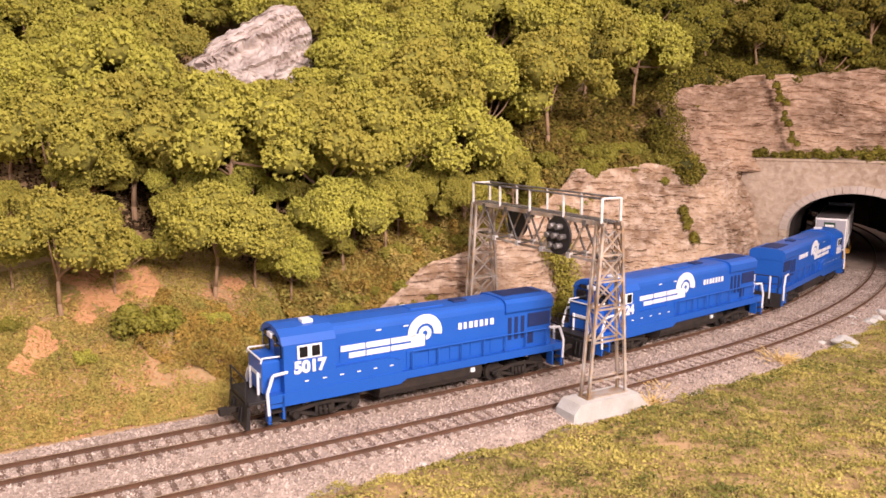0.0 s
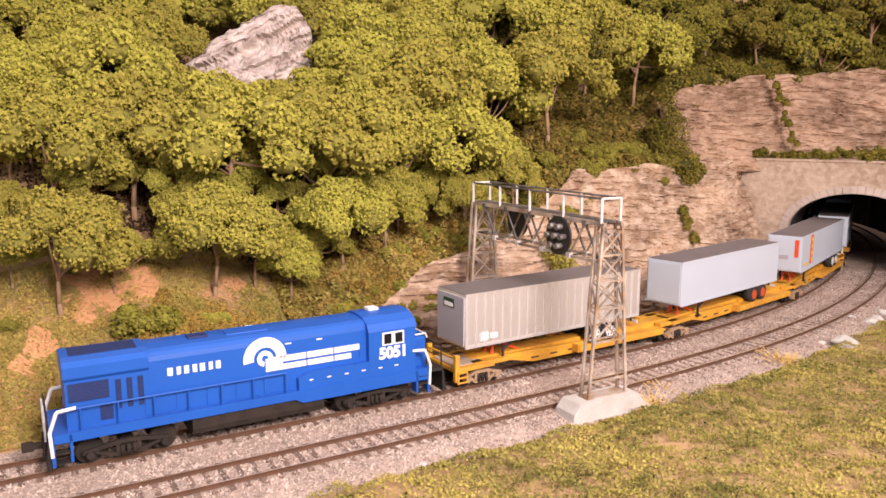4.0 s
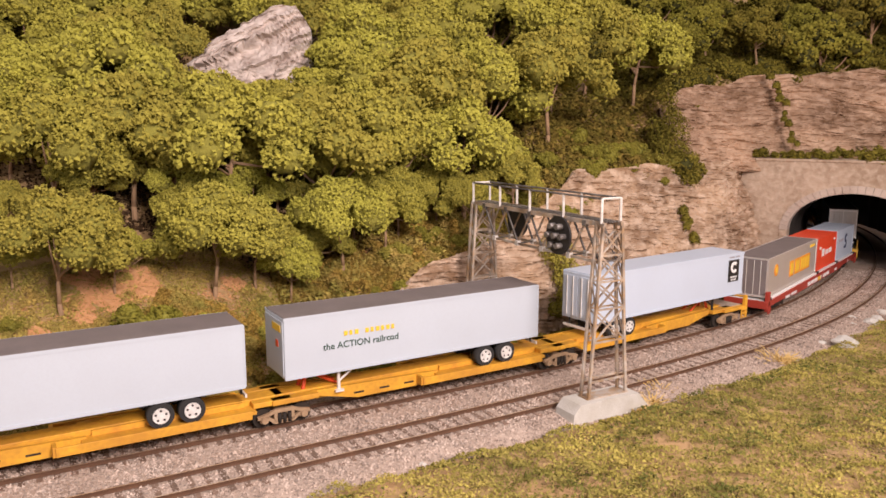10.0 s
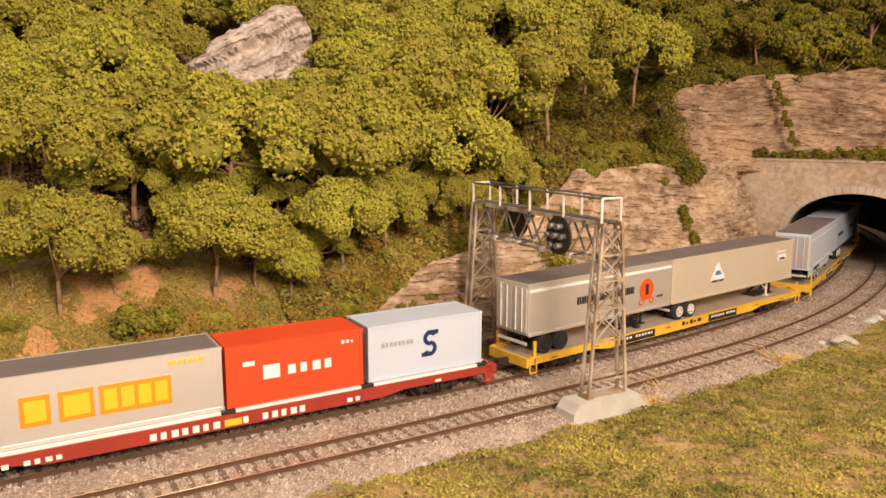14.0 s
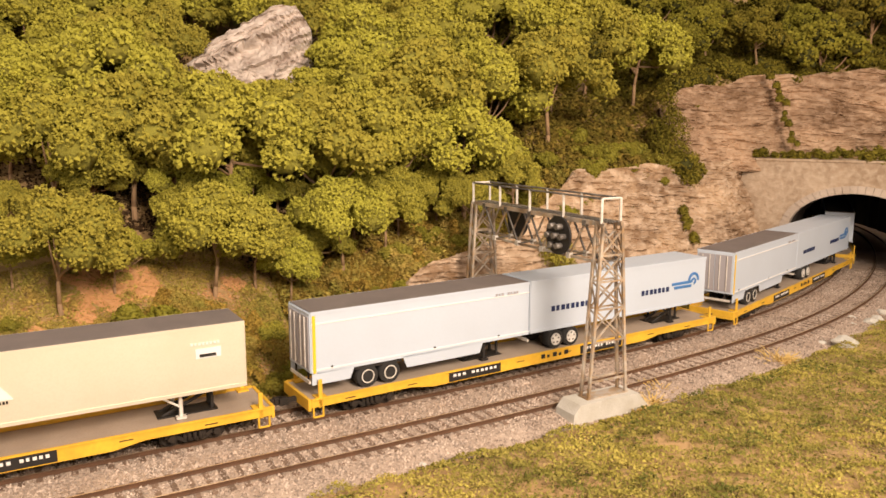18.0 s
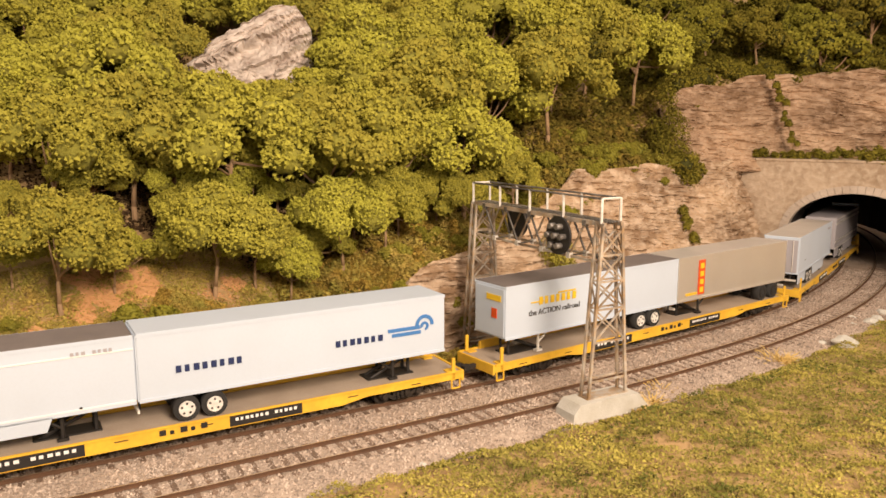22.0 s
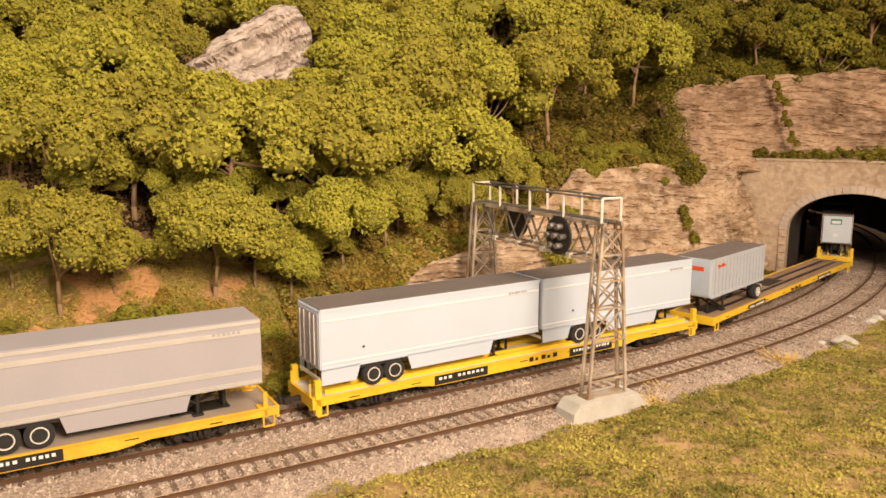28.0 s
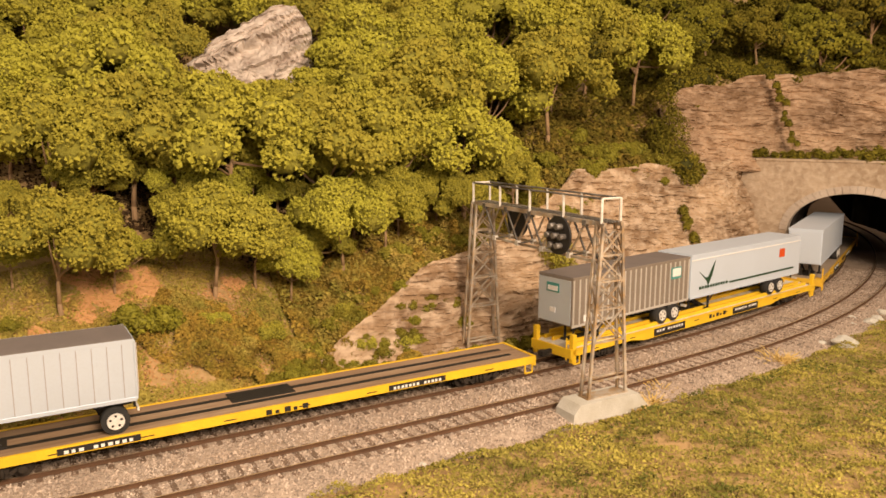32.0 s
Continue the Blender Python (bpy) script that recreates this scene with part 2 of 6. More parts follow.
def prism(bm, prof, a, b, axis="x"):
    """Extrude a closed profile along x (profile in y, z) or along y (profile in x, z)."""
    mk = (lambda t, p: (t, p[0], p[1])) if axis == "x" else (lambda t, p: (p[0], t, p[1]))
    A = [bm.verts.new(mk(a, p)) for p in prof]
    B = [bm.verts.new(mk(b, p)) for p in prof]
    n = len(prof)
    for i in range(n):
        bm.faces.new((A[i], A[(i + 1) % n], B[(i + 1) % n], B[i]))
    bm.faces.new(A[::-1])
    bm.faces.new(B)
    bmesh.ops.recalc_face_normals(bm, faces=bm.faces[:])
    return bm


# ---- the line of the railway: far track's centre line; the near track runs 4.16 m on its right ----
GAP = 4.16
_S = np.arange(-420, 480, 0.25)
_k = np.clip((_S - 2.591) / 39.48, 0, 1) * 0.0137 - np.clip((_S - 38) / 15, 0, 1) * 0.00392 + np.clip((_S - 75) / 20, 0, 1) * 0.0068
_i0 = int(np.argmin(abs(_S)))
_th = np.cumsum(_k) * 0.25
_th = _th - _th[_i0] + 0.53195
_X = np.cumsum(np.cos(_th)) * 0.25
_Y = np.cumsum(np.sin(_th)) * 0.25
_X += -8.89912 - _X[_i0]
_Y += 30.86438 - _Y[_i0]


def line(s, off=0.0):
    """Point and heading on the line, off metres to its left."""
    x, y, t = np.interp(s, _S, _X), np.interp(s, _S, _Y), np.interp(s, _S, _th)
    return x - math.sin(t) * off, y + math.cos(t) * off, t


# ---- terrain ----
def vnoise(x, y, seed=0):
    """Smooth value noise on numpy arrays, -1 to 1."""
    def h(i, j):
        v = np.sin(i * 127.1 + j * 311.7 + seed * 74.7) * 43758.5453
        return (v - np.floor(v)) * 2 - 1
    xi, yi = np.floor(x), np.floor(y)
    fx, fy = x - xi, y - yi
    fx, fy = fx * fx * (3 - 2 * fx), fy * fy * (3 - 2 * fy)
    a = h(xi, yi) * (1 - fx) + h(xi + 1, yi) * fx
    b = h(xi, yi + 1) * (1 - fx) + h(xi + 1, yi + 1) * fx
    return a * (1 - fy) + b * fy


_sel = (_S >= -90) & (_S <= 66) & (np.arange(len(_S)) % 4 == 0)
_px, _py, _ps, _pt = _X[_sel], _Y[_sel], _S[_sel], _th[_sel]


def sn(x, y):
    x, y = np.atleast_1d(x).astype(float), np.atleast_1d(y).astype(float)
    j = np.array([np.argmin((_px - a) ** 2 + (_py - b) ** 2) for a, b in zip(x.ravel(), y.ravel())]).reshape(x.shape)
    dx, dy = x - _px[j], y - _py[j]
    c, s_ = np.cos(_pt[j]), np.sin(_pt[j])
    return _ps[j] + dx * c + dy * s_, -dx * s_ + dy * c


PORTAL = 55.0


def cliff_top(s):
    return np.interp(s, [4.5, 6, 9, 11, 14, 17, 20, 24, 27, 40, 54, 70], [0, 0.6, 2.4, 3.4, 4.9, 5.5, 6.0, 8.0, 9.5, 9.7, 9.7, 9.7])


# foot of the upper cliff, from the woods to above the tunnel
UP_X = [6.0, 14.0, 19.5, 26.0, 33.0, 40.0, 52.0, 80.0]
UP_Y = [59.0, 61.0, 63.2, 68.0, 69.4, 70.2, 71.5, 72.0]
UP_H = [0.0, 1.0, 5.5, 7.6, 8.3, 8.6, 8.6, 8.6]


def terrain_of(x, y, s, n):
    bank = np.where(n < 22, 0.62 * (n - 3.2), 0.62 * 18.8 + 0.52 * (n - 22))
    bank = np.clip(bank, 0, None) - 0.35
    d = np.maximum(n - 4.9, s - PORTAL + 3.2)
    ct = cliff_top(s)
    run = ct * 0.42 + 0.01
    low = np.maximum(np.clip((n - 4.9) / run, 0, 1), np.clip((s - PORTAL - 1.0) / 0.4, 0, 1)) * ct
    rest = np.clip(d - run, 0, None)
    behind = (y - np.interp(x, UP_X, UP_Y)) * 0.93 - 0.8
    up = np.clip(behind / 2.6, 0, 1) * np.interp(x, UP_X, UP_H)
    open_slope = np.clip((20.0 - x) / 8.0, 0, 1)
    cliffy = low + np.minimum(rest, 9) * 0.04 + rest * 0.5 * open_slope + up + np.clip(behind - 2.6, 0, None) * 0.5 * (1 - open_slope) - 0.35
    w = np.clip((s - 4) / 6.0, 0, 1)
    w = w * w * (3 - 2 * w)
    far = bank * (1 - w) + cliffy * w
    far = far + vnoise(s * 0.23, n * 0.23, 1) * np.clip((n - 4) * 0.12, 0, 0.7) + vnoise(s * 0.7, n * 0.7, 2) * np.clip((n - 3.4) * 0.2, 0, 0.22)
    near = -0.42 + vnoise(s * 0.3, n * 0.3, 5) * 0.22 * np.clip((-n - 7.2) * 0.4, 0, 1) + np.clip((-n - 7.2) * 0.25, 0, 0.22)
    return np.where((n > 3.0) | (s > PORTAL + 1.0), far, near)


def terrain(x, y):
    x, y = np.atleast_1d(x).astype(float), np.atleast_1d(y).astype(float)
    return terrain_of(x, y, *sn(x, y))


def ground_sheet():
    xs = np.concatenate([np.arange(-46, -28, 1.5), np.arange(-28, 62, 0.6), np.arange(62, 90, 2.0)])
    ys = np.concatenate([np.arange(8, 16, 1.5), np.arange(16, 92, 0.6), np.arange(92, 190, 4.0)])
    gx, gy = np.meshgrid(xs, ys)
    s, n = sn(gx, gy)
    z = terrain_of(gx, gy, s, n)
    z = np.where((s > -46) | (n < 3), z, z * np.clip((s + 90) / 44, 0, 1))
    z = np.where(gy > 112, z * np.clip((188 - gy) / 76, 0, 1) - 1.0 * (gy > 180), z)
    nx = len(xs)
    verts = np.c_[gx.ravel(), gy.ravel(), z.ravel()]
    cs, cn = s.ravel(), n.ravel()
    faces = []
    for j in range(len(ys) - 1):
        for i in range(nx - 1):
            a = j * nx + i
            m_s = (cs[a] + cs[a + nx + 1]) / 2
            m_n = (cn[a] + cn[a + nx + 1]) / 2
            if PORTAL - 1.2 < m_s < PORTAL + 2.4 and -8.6 < m_n < 4.6:
                continue
            faces.append((a, a + 1, a + nx + 1, a + nx))
    me_ob = raw("ground", verts, faces, "earth")
    for p in me_ob.data.polygons:
        p.use_smooth = True
    tagged(me_ob, "grassy earth slope and verge of a model landscape", "ground", kind="structure")
    base = part("layout_base", boxes((-75, 100, -12, 195, -96.0, -1.1)), "plywood")
    tagged(base, "plain wooden baseboard under the model landscape", "baseboard", kind="structure")
    x0, y0, t = line(-60, -2)
    shelf = part("layout_shelf", boxes((-352, 14, -14, 14, -95.9, -1.15)), "plywood")
    shelf.matrix_basis = pose(x0 * K, y0 * K, 0, 0, 0, math.degrees(t))
    tagged(shelf, "plain wooden shelf carrying the line away from the scene", "baseboard", kind="structure")
    R = 520
    floor = raw("floor", [(-R, -R, -96), (R, -R, -96), (R, R, -96), (-R, R, -96)], [(0, 1, 2, 3)], "carpet")
    tagged(floor, "plain grey-beige carpet of the layout room", "floor", kind="structure")


def strip(name, offs, s0, s1, step, material, parent=None, jitter=0.0, label=""):
    """A ribbon along the line; offs are (offset, height) pairs across it."""
    ss = np.arange(s0, s1 + step * 0.5, step)
    verts, faces, w = [], [], len(offs)
    rng = random.Random(3)
    for s in ss:
        for o, z in offs:
            x, y, _ = line(s, o)
            verts.append((x, y, z + (rng.uniform(-jitter, jitter) if jitter else 0)))
    for i in range(len(ss) - 1):
        for j in range(w - 1):
            a = i * w + j
            faces.append((a, a + w, a + w + 1, a + 1))
    return raw(name, verts, faces, material, parent, label)


def tracks():
    bed = strip("ballast_bed", [(3.5, -0.75), (2.6, -0.34), (1.9, -0.22), (0.9, -0.2), (-0.9, -0.2), (-2.08, -0.26), (-3.2, -0.2), (-5.1, -0.2), (-6.1, -0.24), (-6.9, -0.4), (-7.9, -0.8)],
                -90, 72, 0.5, "ballast", jitter=0.03)
    tagged(bed, "pinkish grey stone ballast bed under two tracks", "ballast", kind="structure")
    far_bed = strip("ballast_bed_beyond", [(3.5, -0.75), (2.2, -0.26), (-6.4, -0.26), (-7.9, -0.8)], -410, -90, 8, "ballast")
    tagged(far_bed, "pinkish grey stone ballast bed", "ballast", kind="structure")
    for off, nm in ((0.0, "far"), (-GAP, "near")):
        tr = thing("railway_track", "curved model railway track with rusty rails on brown sleepers", "track", group="tracks", kind="structure")
        for side in (-0.75, 0.75):
            o = off + side
            r = strip("rail", [(o + 0.07, -0.17), (o + 0.02, -0.13), (o + 0.02, -0.05), (o + 0.037, -0.04), (o + 0.037, -0.002), (o - 0.037, -0.002), (o - 0.037, -0.04), (o - 0.02, -0.05), (o - 0.02, -0.13), (o - 0.07, -0.17)],
                      -410, 100, 1.0, "rail", tr, label="rusty brown rail")
            strip("rail_head", [(o + 0.036, 0.002), (o - 0.036, 0.002)], -410, 100, 1.0, "rail_top", r, label="worn bright rail head")
        me = bpy.data.meshes.new("sleeper")
        bm = box(bmesh.new(), -0.115, 0.115, -1.24, 1.24, -0.34, -0.175)
        for v in bm.verts:
            v.co *= K
        bm.to_mesh(me)
        bm.free()
        me.materials.append(M["tie"])
        s = -28.0
        rng = random.Random(11)
        while s < 62:
            x, y, t = line(s, off + rng.uniform(-0.05, 0.05))
            ob = new("sleeper", me)
            ob.parent = tr
            ob.matrix_basis = pose(x * K, y * K, rng.uniform(-0.012, 0.012) * K, 0, 0, math.degrees(t) + rng.uniform(-1.2, 1.2))
            s += 0.60


def rock_face(name, pts, low, high, label, ds=0.12, dz=0.055, amp=0.42, seed=0, lean=0.36, material="rock"):
    """A layered cliff along a line on the plan (the hill on its left); low and high give its foot and top along it."""
    pts = np.array(pts, float)
    seg = np.r_[0, np.cumsum(np.hypot(*np.diff(pts, axis=0).T))]
    ss = np.arange(0, seg[-1], ds)
    px, py = np.interp(ss, seg, pts[:, 0]), np.interp(ss, seg, pts[:, 1])
    k = np.ones(41) / 41
    pad = lambda v: np.convolve(np.r_[v[0] + (v[1] - v[0]) * np.arange(-20, 0), v, v[-1] + (v[-1] - v[-2]) * np.arange(1, 21)], k, "valid")
    px, py = pad(px), pad(py)
    tx, ty = np.gradient(px), np.gradient(py)
    ln = np.hypot(tx, ty)
    nx, ny = -ty / ln, tx / ln
    f = ss / seg[-1]
    z0 = np.interp(f, *zip(*low))[None, :]
    z1 = (np.interp(f, *zip(*high)) + 0.35 * vnoise(ss * 0.35, ss * 0 + 0.3, seed + 31) * np.clip(np.interp(f, *zip(*high)) * 0.3, 0, 1))[None, :]
    nv = int(np.max(z1 - z0) / dz) + 2
    A, V = np.meshgrid(ss, np.linspace(0, 1, nv))
    Z = z0 + (z1 - z0) * V
    tilt = Z + A * 0.05 + 0.5 * vnoise(A * 0.12, Z * 0.2, seed + 40)
    hsh = lambda u, v, k: (lambda w: (w - np.floor(w)) * 2 - 1)(np.sin(u * 12.9898 + v * 78.233 + k * 37.7 + seed) * 43758.5453)
    strata = 0
    for freq, length, gain in ((0.9, 0.16, 0.26), (2.3, 0.4, 0.34), (5.2, 0.8, 0.24), (9.5, 1.6, 0.10)):
        q = tilt * freq + 0.35 * vnoise(A * 0.5 * length + 9, Z * 0.4, seed + 2)
        lay = np.floor(q)
        soft = np.clip((q - lay) * 5, 0, 1)
        seg_id = np.floor(A * length * (1 + 0.5 * hsh(lay, lay * 0, 3)) + 7 * hsh(lay, lay * 0, 5) + 0.25 * vnoise(A * 2.0, Z * 3.0, seed + 6))
        strata = strata + gain * (hsh(lay, seg_id, 1) * soft + hsh(lay - 1, seg_id, 1) * (1 - soft))
    strata = strata + 0.22 * vnoise(A * 0.8, tilt * 4.0, seed + 3)
    block = vnoise(A * 0.09, Z * 0.12, seed + 7) * 0.6 + vnoise(A * 0.42, Z * 0.5, seed + 8) * 0.28
    n = (Z - z0) * lean + amp * strata * np.clip((z1 - z0) / 5.0, 0.35, 1) + block * np.clip((Z - z0) * 0.5, 0.15, 1) + 0.10 * vnoise(A * 5, Z * 6, seed + 9)
    Z = Z + 0.10 * vnoise(A * 0.9, Z * 2.2, seed + 12)
    X, Y = px[None, :] + nx[None, :] * n, py[None, :] + ny[None, :] * n
    verts = np.c_[X.ravel(), Y.ravel(), Z.ravel()]
    w = len(ss)
    faces = [(j * w + i, j * w + i + 1, (j + 1) * w + i + 1, (j + 1) * w + i) for j in range(nv - 1) for i in range(w - 1)]
    b0 = len(verts)
    verts = np.r_[verts, np.c_[X[-1] + nx * 1.3, Y[-1] + ny * 1.3, Z[-1] - 1.7]]
    faces += [((nv - 1) * w + i, (nv - 1) * w + i + 1, b0 + i + 1, b0 + i) for i in range(w - 1)]
    ob = raw(name, verts, faces, material)
    return tagged(ob, label, "rock face", kind="structure")


def cliffs():
    lo_line = [line(s, 4.3)[:2] for s in np.arange(4.0, PORTAL + 0.5, 1.0)]
    tops = [((s - 4.0) / (PORTAL - 4.0), float(cliff_top(s)) + 0.1) for s in np.arange(4.0, PORTAL + 0.1, 1.0)]
    rock_face("rock_cliff", lo_line, [(0, -0.5), (1, -0.5)], tops, "pinkish layered rock cliff beside the railway cutting")
    up_line = [(18.6, 62.9)] + [(x, y) for x, y in zip(UP_X[2:7], UP_Y[2:7])]
    rock_face("rock_cliff_upper", up_line, [(0, 8.6), (1, 9.0)], [(0, 14.0), (0.08, 15.6), (0.3, 17.0), (0.55, 18.0), (1, 18.6)],
              "pinkish layered upper rock cliff over the tunnel", ds=0.15, dz=0.065, seed=21, lean=0.22, material="rock_dimmed")


def outcrop():
    """The grey layered rock among the tree tops: one wedge of tilted layers, broken along its bedding."""
    shape = [Vector(p) for p in ((-4.9, -2.1), (-2.5, 0.3), (1.9, 2.9), (3.2, 3.0), (4.2, 1.2), (4.4, -1.4), (2.5, -4.0), (-2.6, -4.2))]
    bm = bmesh.new()
    bmesh.ops.create_icosphere(bm, subdivisions=6, radius=1.0)
    up = Vector((-math.sin(0.44), math.cos(0.44)))
    along = Vector((math.cos(0.44), math.sin(0.44)))
    for v in bm.verts:
        c = v.co.copy()
        ang = math.atan2(c.z, c.x)
        way = Vector((math.cos(ang), math.sin(ang)))
        reach = 9.0
        for p, q in zip(shape, shape[1:] + shape[:1]):
            e = q - p
            den = way.x * e.y - way.y * e.x
            if abs(den) > 1e-9:
                t, k = (p.x * e.y - p.y * e.x) / den, (p.x * way.y - p.y * way.x) / den
                if t > 0 and -0.001 <= k <= 1.001:
                    reach = min(reach, t)
        rad = math.hypot(c.x, c.z)
        flat = way * reach * rad ** 0.72
        w, u = flat.dot(up), flat.dot(along)
        broken = 0
        for f, g in ((1.2, 0.44), (2.8, 0.30), (5.6, 0.12)):
            qv = w * f + 0.5 * noise.noise(Vector((u * 0.5, w * 0.7, f)))
            lay = math.floor(qv)
            edge = min(1.0, (qv - lay) * 4)
            cell = math.floor(u * f * 0.11 + 3.1 * noise.cell(Vector((lay + 0.5, f, 0.5))))
            one, two = noise.cell(Vector((cell + 0.5, lay + 0.5, f))), noise.cell(Vector((cell + 0.5, lay - 0.5, f)))
            broken += g * (one * edge + two * (1 - edge))
        depth = math.copysign(abs(c.y) ** 0.6, c.y) * 2.1 + broken * (-1 if c.y < 0 else 0.4) + 0.12 * noise.noise(Vector((u * 2.6, w * 5, 4)))
        flat += up * 0.12 * noise.noise(Vector((u * 2, w * 2, 9))) + way * 0.08 * noise.noise(Vector((u * 1.3, w * 1.3, 2)))
        v.co = Vector((flat.x, depth + flat.y * 0.35, flat.y))
    ob = tagged(part("rock_outcrop", bm, "boulder"), "pale grey layered rock outcrop rising between the tree tops", "rock")
    ob.matrix_basis = pose(-14.5 * K, 58.4 * K, 18.65 * K, 0, 0, 8) @ Matrix.Scale(1.07, 4)


def portal():
    """Stone tunnel mouth across both tracks."""
    x, y, t = line(PORTAL, -GAP / 2)
    P0 = Matrix.Translation((x, y, 0)) @ Matrix.Rotation(t, 4, "Z")      # x into the tunnel, y to the left
    ob = thing("tunnel_portal", "grey stone tunnel portal with a ring of arch stones", "tunnel portal", kind="structure")
    HW, SP, RISE, TOP = 5.35, 3.6, 3.5, 9.7

    def arch(k, grow=0.0):
        a = math.pi * k
        return ((HW + grow) * math.cos(a), SP + (RISE + grow) * math.sin(a))
    n = 28
    bm = bmesh.new()
    inner = [(HW, -0.6)] + [arch(i / n, 0.62) for i in range(n + 1)] + [(-HW, -0.6)]
    inner[1], inner[-2] = (HW + 0.62, SP), (-HW - 0.62, SP)
    inner[0], inner[-1] = (HW + 0.62, -0.6), (-HW - 0.62, -0.6)
    outer = []
    for (py, pz) in inner:
        a = math.atan2(pz - SP, py)
        if pz <= SP:
            outer.append((math.copysign(10.5, py), pz))
        else:
            k = min(10.5 / max(abs(math.cos(a)), 1e-6), (TOP - SP) / max(math.sin(a), 1e-6))
            outer.append((k * math.cos(a), SP + k * math.sin(a)))
    for xx, flip in ((0.0, False), (1.0, True)):
        I = [bm.verts.new((xx, p[0], p[1])) for p in inner]
        O = [bm.verts.new((xx, p[0], p[1])) for p in outer]
        for i in range(len(I) - 1):
            q = (I[i], O[i], O[i + 1], I[i + 1])
            bm.faces.new(q if flip else q[::-1])
    bm.transform(P0)
    part("wall", bm, "portal", ob)
    bm = boxes((-0.10, 3.5, -10.6, 8.4, TOP, TOP + 0.22), bevel=0.06)
    bm.transform(P0)
    part("coping", bm, "portal", ob, "weathered stone coping course")
    # arch stones, each with its own joint
    m = 30
    for i in range(m):
        bm = bmesh.new()
        k0, k1 = (i + 0.03) / m, (i + 0.97) / m
        prof = [arch(k0), arch(k0, 0.66), arch(k1, 0.66), arch(k1)]
        prism(bm, prof, -0.16 + 0.03 * (i % 3), 1.0)
        bm.transform(P0)
        part("arch_stone", bm, "arch", ob)
    for side in (-1, 1):
        for i in range(6):
            z0 = -0.6 + i * 0.7
            bm = boxes((-0.14 + 0.03 * (i % 2), 1.0, *sorted((side * HW, side * (HW + 0.64))), z0 + 0.02, z0 + 0.68), bevel=0.04)
            bm.transform(P0)
            part("jamb_stone", bm, "portal", ob)
    # the bore behind, following the curve; its near-black colour stands for shade
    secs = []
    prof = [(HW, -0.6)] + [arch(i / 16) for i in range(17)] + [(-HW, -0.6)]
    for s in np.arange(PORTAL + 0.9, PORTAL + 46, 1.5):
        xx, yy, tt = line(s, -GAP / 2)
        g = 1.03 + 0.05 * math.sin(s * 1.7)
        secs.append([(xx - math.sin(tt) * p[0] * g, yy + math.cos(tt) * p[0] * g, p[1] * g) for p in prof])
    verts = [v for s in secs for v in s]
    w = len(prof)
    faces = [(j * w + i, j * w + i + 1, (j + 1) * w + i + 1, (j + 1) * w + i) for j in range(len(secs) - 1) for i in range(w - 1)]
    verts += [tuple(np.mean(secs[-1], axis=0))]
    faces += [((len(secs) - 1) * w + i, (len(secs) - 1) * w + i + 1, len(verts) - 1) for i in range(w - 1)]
    raw("bore", verts, faces, "bore_shade_rock", ob, "tunnel lining coloured near-black as shade")


